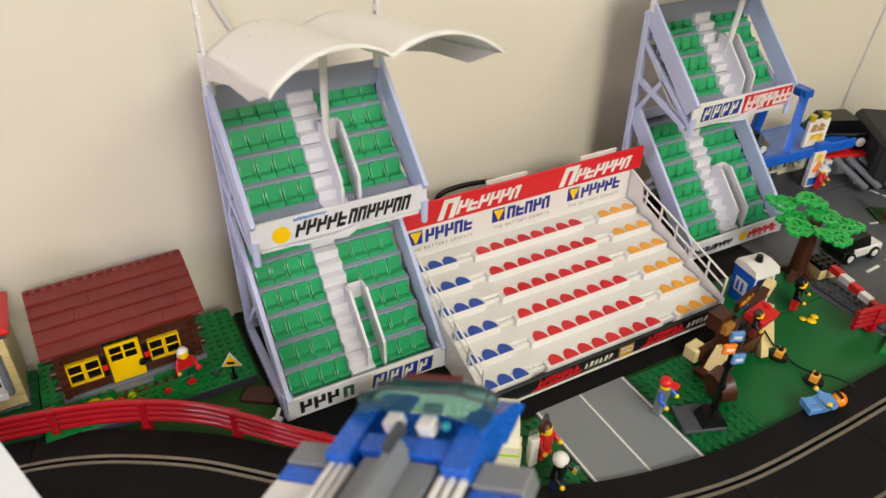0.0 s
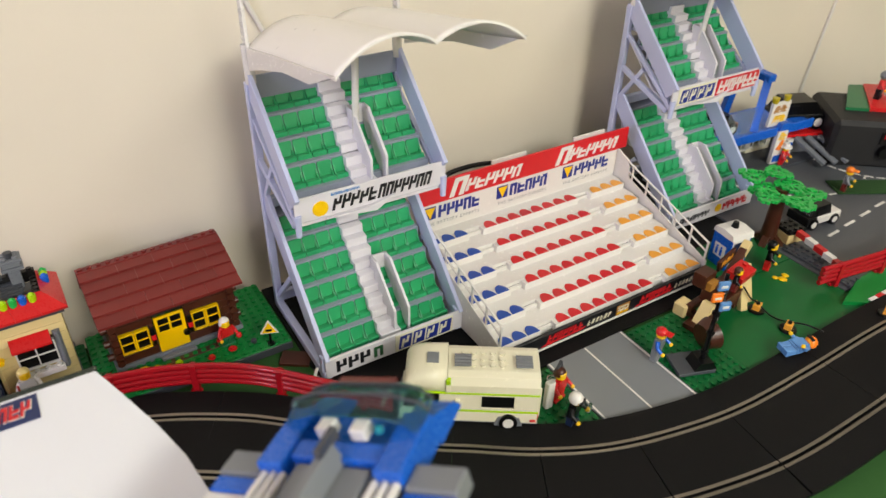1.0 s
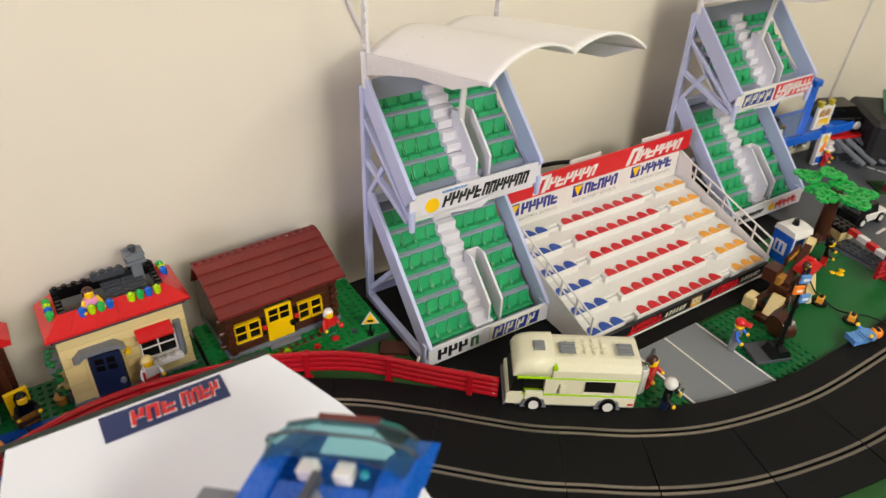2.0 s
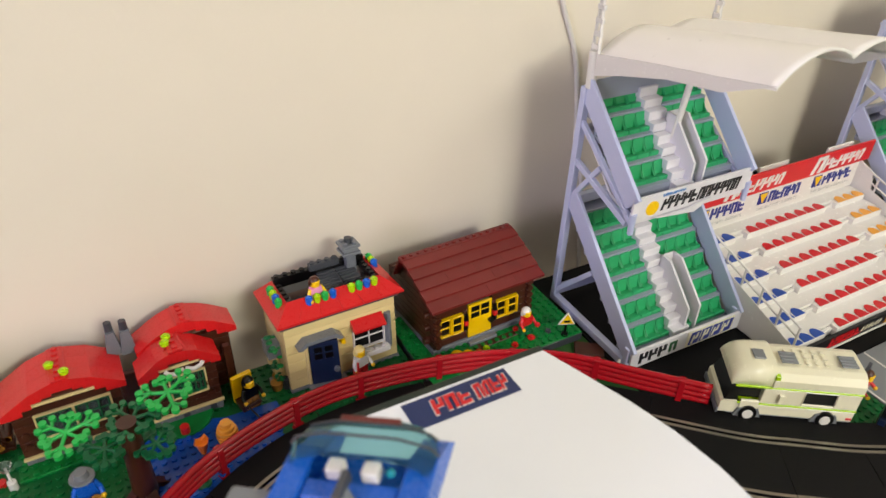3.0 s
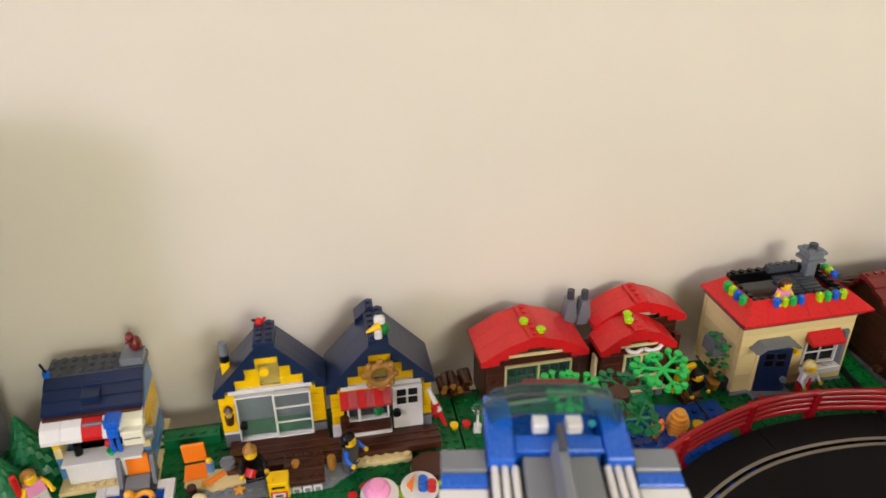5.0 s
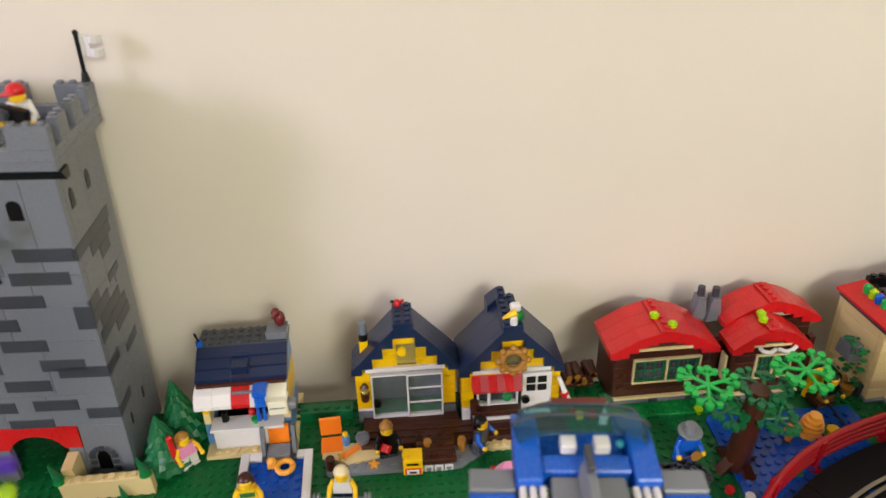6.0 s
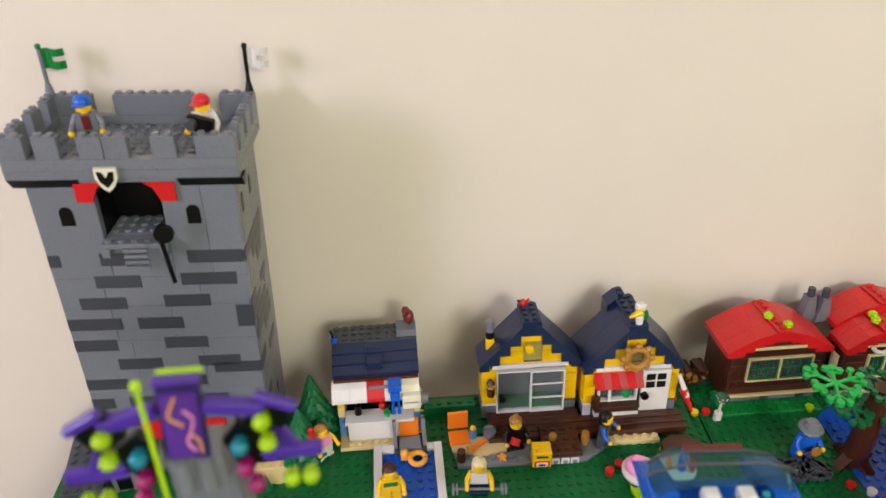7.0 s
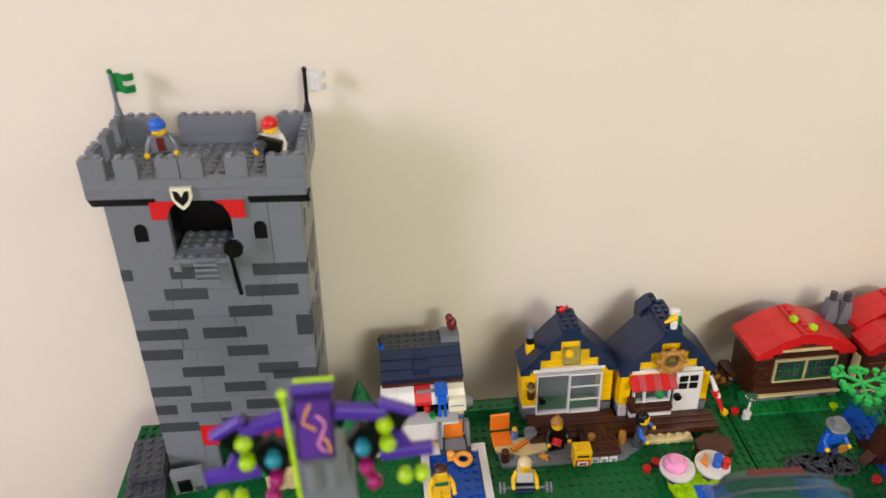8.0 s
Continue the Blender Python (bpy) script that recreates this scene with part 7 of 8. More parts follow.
    part("bumper", Mesh().box(-0.0062, -0.0042, 0.0, Wd, 0.0040, 0.0100, GREY, 0.0006), body)
    part("door", Mesh().box(0.0125, 0.0285, -0.0006, 0.002, 0.0068, 0.0205, IVORY), body)
    part("cab_inside", Mesh().box(0.0100, 0.0285, 0.004, Wd - 0.004, 0.0206, 0.0343, BLACK), body, "dark cab window")
    part("handle", Mesh().box(0.0425, 0.0465, -0.0032, 0.0, 0.0215, 0.0300, IVORY), body)
    for x in (0.021, 0.088):
        part("wheel_arch", Mesh().prism([(x - 0.012, 0.004), (x - 0.009, 0.012), (x, 0.0150), (x + 0.009, 0.012), (x + 0.012, 0.004)], "y", -0.0014, Wd + 0.0014, MIDGREY), body, "grey wheel arch")
    part("chassis", Mesh().box(0.004, L + 0.001, 0.002, Wd - 0.002, 0.0035, 0.006, MIDGREY), g)
    for x in (0.021, 0.088):
        for y in (-0.0024, Wd - 0.0048):
            wh = part("wheel", Mesh(), g)
            part("tyre", Mesh().cyl((x, y, 0.0076), (x, y + 0.0072, 0.0076), 0.0078, 0.0078, BLACK, 20), wh)
            part("rim", Mesh().cyl((x, y - 0.0005, 0.0076), (x, y + 0.0077, 0.0076), 0.0046, 0.0046, WHITE, 16), wh)
    part("tail_light", Mesh().box(L, L + 0.001, 0.002, 0.006, 0.008, 0.012, RED).box(L - 0.006, L - 0.001, -0.001, 0.0, 0.0085, 0.0105, RED, 0.0002), body)
    part("ladder", Mesh().box(L + 0.001, L + 0.0025, 0.006, 0.0072, 0.008, 0.038, IVORY).box(L + 0.001, L + 0.0025, 0.015, 0.0162, 0.008, 0.038, IVORY), body)
    return g


camper()
thing("bike_rack", "small clear and white piece on the camper's rear", "rack", pose(0.322, 0.367, 0.0002), mesh=Mesh().box(-0.004, 0.004, -0.003, 0.003, 0, 0.030, WHITE, 0.001).ball((0, 0, 0.033), 0.004, CLEAR, 8, 6))
figure(pose(0.3345, 0.369, 0.0016, 0, 0, 15), "toy figure with long brown hair in a red shirt", RED, RED, BROWN, extra=lambda f, T: f.prism([(-0.005, 0.036), (0.006, 0.036), (0.003, 0.046)], "y", 0.002, 0.005, DKGREY, T), scale=0.9)
figure(pose(0.3265, 0.340, 0.0016, 0, 0, 25), "toy motorcyclist figure in black with a white helmet", NAVY, BLACK, WHITE, "helmet", extra=lambda f, T: f.box(0.008, 0.016, -0.011, -0.008, 0.013, 0.020, CLEAR, 0.0006, T), scale=0.92)
figure(pose(0.4470, 0.3625, 0.0016, 0, 0, 20), "toy figure with a red cap and blue sleeves", MIDGREY, GREY, RED, "cap", arms=BLUE, scale=0.92)
figure(pose(0.6610, 0.4050, 0.0, 0, 0, 25), "toy figure with black hair, black top and red trousers", RED, BLACK, BLACK, scale=0.9)
lying = figure(pose(0.548, 0.304, 0.0110, -84, 0, -108), "toy figure in light blue lying on the track edge", SKYB, SKYB, ORANGE, "helmet", scale=0.92)
figure(pose(0.8935, 0.4665, 0.0004, 0, 0, 20), "toy figure with an orange cap and dark red trousers", DKRED, MIDGREY, ORANGE, "cap", scale=0.9)
figure(pose(0.882, 0.5540, 0.0004, 0, 0, 20), "toy figure in red with a white hat at the pumps", RED, RED, WHITE, "brim", scale=0.85)

# ---- signpost lamp ----
lamp = thing("signpost", "black signpost with orange and blue boards on a black foot", "signpost", pose(0.4735, 0.333, 0.0016, 0, 0, -20))
part("ground_tile", Mesh().box(-0.026, 0.010, -0.010, 0.018, 0, 0.0036, DKGREY), lamp)
part("foot", Mesh().prism([(-0.011, 0.0037), (0.011, 0.0037), (0.006, 0.012), (-0.006, 0.012)], "y", -0.009, 0.009, BLACK), lamp)
post = Mesh().cyl((0, 0, 0.012), (0, 0, 0.106), 0.0024, 0.0018, BLACK, 10)
for z in (0.018, 0.040, 0.062, 0.084):
    post.cyl((0, 0, z), (0, 0, z + 0.003), 0.0036, 0.0036, BLACK, 10)
part("post", post, lamp)
for k, (mat, z, x) in enumerate(((SKYB, 0.096, -0.003), (ORANGE, 0.084, -0.006), (SKYB, 0.073, 0.004))):
    part("board", Mesh().box(x - 0.005, x + 0.005, -0.0048, -0.0022, z - 0.004, z + 0.005, mat).box(x - 0.003, x + 0.003, -0.0053, -0.0047, z - 0.001, z + 0.0015, WHITE, 0.0001), lamp)

# ---- toilet booth ----
wc = thing("toilet_booth", "blue and white toy toilet booth with a white pictogram panel", "toilet booth", pose(0.617, 0.451, 0.0002, 0, 0, -97))
A = 0.027
part("side_wall", Mesh().box(0, A, 0, 0.0018, 0, 0.039, BLUE), wc)
part("back_wall", Mesh().box(0, 0.0018, 0.002, A, 0, 0.039, BLUE), wc)
part("side_wall", Mesh().box(0.002, A, A - 0.0018, A, 0, 0.039, BLUE), wc)
part("door_frame", Mesh().box(A - 0.002, A + 0.0008, 0.0019, 0.0036, 0, 0.039, WHITE).box(A - 0.002, A + 0.0008, A - 0.0050, A - 0.0019, 0, 0.039, WHITE).box(A - 0.002, A + 0.0006, 0.0037, A - 0.0051, 0.035, 0.039, WHITE), wc)
part("door", Mesh().box(A - 0.008, A - 0.006, 0.002, A - 0.002, 0.001, 0.033, NAVY), wc, "dark blue doorway")
part("roof", Mesh().prism([(-0.001, 0.0391), (A + 0.002, 0.0391), (A, 0.0455), (A * 0.5, 0.0475), (0.001, 0.0455)], "y", -0.001, A + 0.001, WHITE), wc, "white roof")
part("vent", Mesh().cyl((A / 2, A / 2, 0.0470), (A / 2, A / 2, 0.0535), 0.0042, 0.0030, BLACK, 10), wc)
pict = Mesh().box(0.0055, 0.0215, -0.0006, 0.0, 0.012, 0.028, WHITE, 0.0002)
for x in (0.0090, 0.0150):
    pict.cyl((x + 0.001, -0.0006, 0.0245), (x + 0.001, -0.0011, 0.0245), 0.0013, 0.0013, BLUE, 10).box(x - 0.0006, x + 0.0026, -0.0011, -0.0006, 0.0145, 0.0228, BLUE, 0.0001)
part("pictogram", pict, wc, "white panel with two blue figures")

# ---- wooden catapult cart ----
cart = thing("catapult_cart", "brown wooden cart with tan beams and red cloth", "toy cart", pose(0.516, 0.366, 0.0, 0, 0, 8))
part("frame", Mesh().box(0.004, 0.062, 0.0, 0.007, 0.010, 0.016, BROWN).box(0.004, 0.062, 0.020, 0.027, 0.010, 0.016, BROWN).box(0.004, 0.012, 0.0, 0.027, 0.004, 0.0098, BROWN).box(0.050, 0.058, 0.0, 0.027, 0.004, 0.0098, BROWN), cart)
part("side_board", Mesh().box(0.018, 0.060, -0.0006, 0.004, 0.0162, 0.026, BROWN), cart)
part("deck_block", Mesh().box(0.022, 0.056, 0.0045, 0.024, 0.0163, 0.030, BROWN), cart)
part("beam", beam(Mesh(), (0.030, 0.012, 0.030), (0.076, 0.018, 0.056), 0.008, 0.007, BROWN), cart, "sloping brown beam")
part("beam", beam(Mesh(), (0.072, 0.0175, 0.052), (0.084, 0.019, 0.061), 0.0085, 0.0085, TAN), cart, "tan beam end")
part("name_board", Mesh().box(0.052, 0.080, 0.022, 0.025, 0.028, 0.041, BROWN, turn=pose(0, 0, 0.0, 0, -14, 0)), cart, "brown board with gold marks")
mk = Mesh()
glyph_bars(mk, 0.056, 0.076, 0.032, 0.038, 0.022, 5, AMBER, 0.2, 0.0005, 12)
part("print", mk, cart, "gold marks", pose(0, 0, 0.0, 0, -14, 0))
part("upright", beam(Mesh(), (0.066, -0.004, 0.008), (0.070, 0.010, 0.046), 0.009, 0.008, TAN), cart, "tan upright")
part("upright", beam(Mesh(), (0.058, -0.006, 0.002), (0.062, 0.004, 0.030), 0.008, 0.007, TAN), cart, "tan upright")
part("slope_block", Mesh().prism([(-0.002, 0.006), (0.016, 0.006), (0.016, 0.024), (0.010, 0.026)], "y", 0.002, 0.014, TAN), cart, "tan sloped block")
part("stone", Mesh().box(0.000, 0.016, 0.024, 0.038, 0.0, 0.015, TAN, 0.0015), cart, "tan stone block")
part("box", Mesh().box(-0.010, 0.010, 0.004, 0.018, 0.0, 0.0058, BROWN), cart)
part("top_block", Mesh().box(0.018, 0.036, 0.020, 0.034, 0.0305, 0.046, BROWN).box(0.020, 0.032, 0.014, 0.0198, 0.0305, 0.040, DKTAN), cart)
cloth = part("cloth", Mesh().box(0.044, 0.068, 0.002, 0.020, 0.036, 0.044, RED, turn=pose(0, 0, 0, 10, -6, 0)), cart, "red studded cover")
for k in range(3):
    part("stud", Mesh().cyl((0.048 + 0.008 * k, 0.013, 0.0440), (0.048 + 0.008 * k, 0.013, 0.0462), 0.0025, 0.0025, RED, 10), cloth, m=pose(0, 0, 0, 10, -6, 0))
part("tool", Mesh().cyl((0.012, -0.004, 0.010), (0.034, 0.004, 0.034), 0.0014, 0.0014, BLACK, 8), cart)
bk = thing("basket", "brown round basket with green leaves lying on its side", "basket", pose(0.500, 0.351, 0.0, 0, 0, 50))
part("bowl", Mesh().cyl((0.002, -0.004, 0.0165), (-0.004, 0.006, 0.0150), 0.0160, 0.0125, BROWN, 22), bk)
# the bowl is solid; a black disc paints the shade of its hollow
part("hollow", Mesh().cyl((0.0021, -0.0042, 0.01655), (0.0022, -0.0045, 0.0166), 0.0135, 0.0135, BLACK, 22), bk, "black disc for the shade in the basket's mouth")
for k in range(6):
    part("leaf", Mesh().ball((0.004 + 0.0025 * (k % 3) - 0.002, -0.0056 - 0.001 * (k % 2), 0.0075 + 0.0022 * (k // 2)), 0.0028, GREEN, 8, 5), bk)
figure(pose(0.5580, 0.3735, 0.0305, 0, 0, 22), "toy figure in dark red on the cart", DKRED, BLACK, BROWN, scale=0.7)
chain = [(0.569, 0.371, 0.032), (0.580, 0.366, 0.016), (0.588, 0.364, 0.010), (0.591, 0.348, 0.003), (0.592, 0.332, 0.006), (0.600, 0.316, 0.010), (0.606, 0.300, 0.010)]
thing("chain", "thin black chain trailing over the green plate", "chain", mesh=Mesh().tube(smooth_line(chain, 6), 0.0009, BLACK, 6))
for x, y, z in ((0.589, 0.362, 0.0), (0.591, 0.326, 0.0), (0.690, 0.286, 0.0062)):
    thing("yellow_hook", "yellow and black hook piece on the chain", "toy piece", pose(x, y, z, 0, 0, 20), "hook pieces", mesh=Mesh().cyl((0, 0, 0), (0, 0, 0.0022), 0.0085, 0.0080, BLACK, 14).box(-0.005, 0.005, -0.0035, 0.0035, 0.0022, 0.0085, AMBER).cyl((0, 0, 0.0085), (0, 0, 0.011), 0.0022, 0.0018, BLACK, 8))
thing("yellow_leaf", "small yellow leaf piece on the green plate", "leaf piece", pose(0.658, 0.382, -0.0002), mesh=Mesh().ball((0, 0, 0.001), 0.005, YELLOW, 8, 4, 0.25).ball((0.008, 0.003, 0.001), 0.004, YELLOW, 8, 4, 0.25).ball((-0.005, 0.006, 0.001), 0.0035, YELLOW, 8, 4, 0.25))

# ---- street side ----
fr = []
rnd = random.Random(9)
for k in range(8):
    a, r = 2.4 * k, 0.005 + 0.034 * math.sqrt((k + 0.4) / 8)
    fr.append((r * math.cos(a), r * math.sin(a), 0.068 + rnd.uniform(-0.006, 0.008), 0.0150, LEAFG, a, rnd.uniform(-0.12, 0.12)))
toy_tree(pose(0.708, 0.442, 0), "toy tree with brown trunk and bright green fronds by the street", 0.068, fr, 0.0095)
bar = thing("barrier", "red and white striped street barrier on a tan block", "barrier", pose(0.731, 0.425, 0.0004, 0, 0, -100))
part("block", Mesh().box(-0.020, 0.004, -0.012, 0.012, 0, 0.012, TAN).box(-0.020, 0.004, -0.012, 0.012, 0.0121, 0.0165, BLACK).studs(-0.020, 0.004, -0.012, 0.012, 0.0165, BLACK), bar)
for k in range(5):
    part("stripe", Mesh().box(0.005 + 0.0135 * k, 0.0184 + 0.0135 * k, -0.0035, 0.0035, 0.0115 - 0.0012 * k, 0.0185 - 0.0012 * k, (RED, WHITE)[k % 2]), bar)
part("rest", Mesh().box(0.066, 0.073, -0.004, 0.004, 0, 0.0065, WHITE), bar)


def toy_car(m, label, low, high, wheel_r=0.0072, L=0.058, Wd=0.030, pickup=False):
    c = thing("toy_car", label, "toy car", m, "toy cars")
    body = part("body", Mesh().box(0, L, 0, Wd, 0.005, 0.016, low, 0.0015), c)
    cab = [(0.006, 0.0161), (0.012, 0.0295), (0.034, 0.0305), (0.040, 0.0161)] if pickup else [(0.004, 0.0161), (0.012, 0.0290), (0.042, 0.0295), (0.054, 0.0161)]
    part("cab", Mesh().prism(cab, "y", 0.0015, Wd - 0.0015, high), body)
    part("windscreen", Mesh().prism([(cab[0][0] - 0.0004, 0.018), (cab[1][0] - 0.0012, 0.0275), (cab[1][0] + 0.001, 0.0275), (cab[0][0] + 0.002, 0.018)], "y", 0.004, Wd - 0.004, CLEAR), body)
    if pickup:
        part("bonnet", Mesh().box(-0.0006, 0.016, -0.0004, Wd + 0.0004, 0.0060, 0.0168, high, 0.001), body, "black bonnet")
    part("side_window", Mesh().box(0.014, 0.028, 0.0009, 0.0016, 0.018, 0.026, BLACK, 0.0002), body)
    part("door", Mesh().box(0.015, 0.031, -0.0005, 0.0002, 0.0065, 0.0155, low, 0.0002), body)
    for x in (0.011, L - 0.012):
        for y in (-0.0018, Wd - 0.0042):
            w = part("wheel", Mesh(), c)
            part("tyre", Mesh().cyl((x, y, wheel_r), (x, y + 0.006, wheel_r), wheel_r, wheel_r, BLACK, 18), w)
            part("rim", Mesh().cyl((x, y - 0.0004, wheel_r), (x, y + 0.0064, wheel_r), wheel_r * 0.58, wheel_r * 0.58, WHITE, 14), w)
    for y in (0.004, Wd - 0.008):
        part("light", Mesh().box(-0.0005, 0.0004, y, y + 0.004, 0.009, 0.012, ORANGE, 0.0001), body)
    return c


toy_car(pose(0.762, 0.430, 0.0004, 0, 0, -6), "small white and black toy car on the street plate", WHITE, BLACK, pickup=True)


def filling_station():
    g = thing("filling_station", "white and blue toy filling station with a raised car ramp", "filling station", pose(0.772, 0.585, 0.0, 0, 0, -4))
    part("floor", Mesh().box(-0.02, 0.20, -0.03, 0.055, 0.0, 0.004, DKGREY), g)
    wall = part("front_wall", Mesh(), g)
    wall_blocks(wall, 0.0, 0.135, 0.02, 0.027, 0.0041, 0.046, IVORY, [(0.010, 0.055, 0.010, 0.040), (0.066, 0.088, 0.004, 0.040), (0.098, 0.126, 0.010, 0.040)])
    for x, w in ((0.010, 0.045), (0.066, 0.022), (0.098, 0.028)):
        window(wall, x, 0.0095, w, 0.031, 0.020, MIDGREY if w > 0.04 else WHITE, 3 if w > 0.03 else 2, 1, CLEAR)
    part("back_wall", Mesh().box(0.0, 0.135, 0.052, 0.056, 0.0041, 0.046, IVORY), g)
    part("number_board", Mesh().box(0.089, 0.096, 0.0175, 0.0198, 0.012, 0.038, WHITE).box(0.0905, 0.0945, 0.0168, 0.0176, 0.016, 0.022, BLACK, 0.0001).box(0.0905, 0.0945, 0.0168, 0.0176, 0.026, 0.034, BLACK, 0.0001), g)
    roof = part("canopy", Mesh().box(-0.015, 0.165, -0.012, 0.056, 0.0462, 0.0535, BLUE, 0.001), g, "blue canopy roof")
    part("canopy_edge", Mesh().box(-0.015, 0.165, -0.016, -0.0122, 0.0455, 0.0585, BLUE, 0.001), roof)
    part("portal_post", beam(Mesh(), (0.052, -0.010, 0.0585), (0.066, 0.0, 0.128), 0.010, 0.010, BLUE), g, "leaning blue portal post")
    part("portal_post", beam(Mesh(), (0.058, 0.050, 0.0537), (0.068, 0.048, 0.128), 0.010, 0.010, BLUE), g, "leaning blue portal post")
    part("portal_top", Mesh().box(0.060, 0.074, -0.006, 0.054, 0.122, 0.132, BLUE, 0.0015), g)
    sign = part("roof_sign", Mesh().box(0.078, 0.112, -0.010, -0.006, 0.0587, 0.092, WHITE), g, "white roof sign with yellow marks")
    mk = Mesh()
    glyph_bars(mk, 0.084, 0.108, 0.064, 0.074, -0.010, 5, YELLOW, 0.2, 0.0006, 3)
    glyph_bars(mk, 0.082, 0.106, 0.078, 0.088, -0.010, 4, DKTAN, 0.2, 0.0006, 6)
    part("print", mk, sign)
    for x in (0.082, 0.104):
        part("lamp", Mesh().cyl((x, -0.008, 0.0921), (x, -0.008, 0.100), 0.0035, 0.005, surface("clear_yellow_plastic", "b8a820", 0.15), 12), g, "clear yellow roof lamp")
    part("pump", Mesh().box(0.128, 0.140, -0.012, -0.002, 0.0041, 0.030, WHITE).box(0.1295, 0.1385, -0.0126, -0.0119, 0.016, 0.026, BLUE, 0.0002), g, "white and blue fuel pump")
    part("garage_glass", Mesh().box(0.0, 0.050, -0.0095, -0.0085, 0.0590, 0.092, CLEAR), g).visible_shadow = False
    return g


filling_station()
toy_car(pose(0.747, 0.590, 0.0540, 0, 0, -6), "dark red toy car on the blue canopy", DKRED, BLACK, 0.0085, 0.060, 0.032)
pylon = thing("price_pylon", "white price pylon with a blue top and yellow marks", "sign", pose(0.864, 0.5600, 0.0042, 0, 0, -8))
part("panel", Mesh().box(0, 0.018, 0, 0.006, 0, 0.050, WHITE), pylon)
part("top", Mesh().prism([(-0.001, 0.0501), (0.019, 0.0501), (0.017, 0.060), (0.002, 0.060)], "y", -0.001, 0.007, BLUE), pylon)
mk = Mesh().box(0.002, 0.016, -0.0006, 0.0, 0.003, 0.013, BLUE, 0.0001).prism([(0.003, 0.022), (0.011, 0.020), (0.015, 0.034), (0.010, 0.036)], "y", -0.0006, 0.0, ORANGE)
glyph_bars(mk, 0.003, 0.015, 0.036, 0.047, 0.0, 2, YELLOW, 0.2, 0.0006, 4)
part("print", mk, pylon, "yellow and blue price marks")
ramp_block = thing("tow_ramp", "grey and red toy ramp with a flat bed", "toy ramp", pose(0.905, 0.575, 0.0042, 0, 0, -20))
part("bed", Mesh().box(0.0, 0.075, 0.0, 0.040, 0.0, 0.026, MIDGREY).box(-0.004, 0.080, -0.004, 0.044, 0.0262, 0.030, RED), ramp_block)
for k in range(3):
    part("rail", beam(Mesh(), (0.015 + 0.018 * k, -0.004, 0.026), (0.040 + 0.018 * k, -0.045, 0.003), 0.010, 0.004, GREY), ramp_block)
toy_car(pose(0.898, 0.592, 0.0344, 0, 0, -24) @ Matrix.Scale(1.35, 4), "black toy van with lime stripe on the ramp", BLACK, BLACK, 0.0080, 0.060, 0.028)

case = thing("black_case", "large matt black equipment case with a knob and red switch", "equipment case", pose(0.938, 0.527, -0.0044, 0, 0, -38))
CASEM = surface("black_case_grain", "161618", 0.55, fine=1400, vary=0.15, bump=0.5)
part("body", Mesh().box(0, 0.26, 0, 0.11, 0.002, 0.070, CASEM, 0.006), case)
part("switch", Mesh().box(0.062, 0.078, -0.0015, 0.0002, 0.040, 0.058, BLACK).box(0.066, 0.074, -0.0022, -0.0014, 0.049, 0.055, RED), case)
part("knob", Mesh().cyl((0.072, 0.0, 0.030), (0.072, -0.008, 0.030), 0.009, 0.008, BLACK, 20), case)
part("foot", Mesh().box(0.02, 0.05, 0.02, 0.05, 0, 0.002, BLACK), case)
part("foot", Mesh().box(0.20, 0.23, 0.06, 0.09, 0, 0.002, BLACK), case)
stage = thing("red_stage", "red and green toy stage plates on the black case", "toy stage", pose(1.005, 0.525, 0.0660, 0, 0, -20))
part("plate", Mesh().prism([(0.0, 0.0), (0.10, -0.03), (0.16, 0.05), (0.05, 0.08)], "z", 0, 0.006, RED), stage)
part("plate", Mesh().prism([(0.0, 0.0), (0.05, 0.08), (0.03, 0.085), (-0.03, 0.01)], "z", 0.0, 0.004, DKGREEN), stage)
part("bar", Mesh().box(0.03, 0.08, 0.0, 0.008, 0.0062, 0.016, AMBER), stage)
figure(pose(1.045, 0.540, 0.0722, 0, 0, 15), "toy guard figure with grey helmet and red cloak", BLACK, RED, MIDGREY, "helmet", scale=1.0)
cone_up = Mesh().cyl((0, 0, 0), (0, 0, 0.03), 0.012, 0.010, WHITE, 12).cyl((0, 0, 0.03), (0, 0, 0.045), 0.012, 0.001, RED, 12)
thing("toy_turret", "white toy turret with a red roof on the stage", "toy turret", pose(1.075, 0.535, 0.0722), mesh=cone_up)
lawn = thing("grass_strip", "green grass strip at the black case", "grass strip", pose(0.885, 0.475, 0.0004, 0, 0, -29), mesh=Mesh().box(0, 0.12, -0.012, 0.022, 0, 0.0025, GRASS))
for pts in ([(0.185, 0.6975, 0.42), (0.196, 0.6975, 0.32), (0.204, 0.6975, 0.283), (0.228, 0.6975, 0.227), (0.240, 0.6975, 0.167), (0.246, 0.6975, 0.121), (0.262, 0.6975, 0.075), (0.28, 0.6975, -0.05)], [(1.155, 0.6975, 0.42), (1.142, 0.6975, 0.20), (1.128, 0.6975, 0.09), (1.118, 0.6975, 0.0), (1.118, 0.6975, -0.2)]):
    thing("wall_cable", "white cable hanging down the cream wall", "cable", None, "wall cables", mesh=Mesh().tube(smooth_line(pts, 8), 0.0026, CABLE, 8))
hose = [(0.388, 0.652, -0.004), (0.388, 0.652, 0.05), (0.394, 0.652, 0.070), (0.42, 0.652, 0.074), (0.455, 0.652, 0.071), (0.488, 0.652, 0.063), (0.51, 0.652, 0.045), (0.515, 0.652, -0.004)]
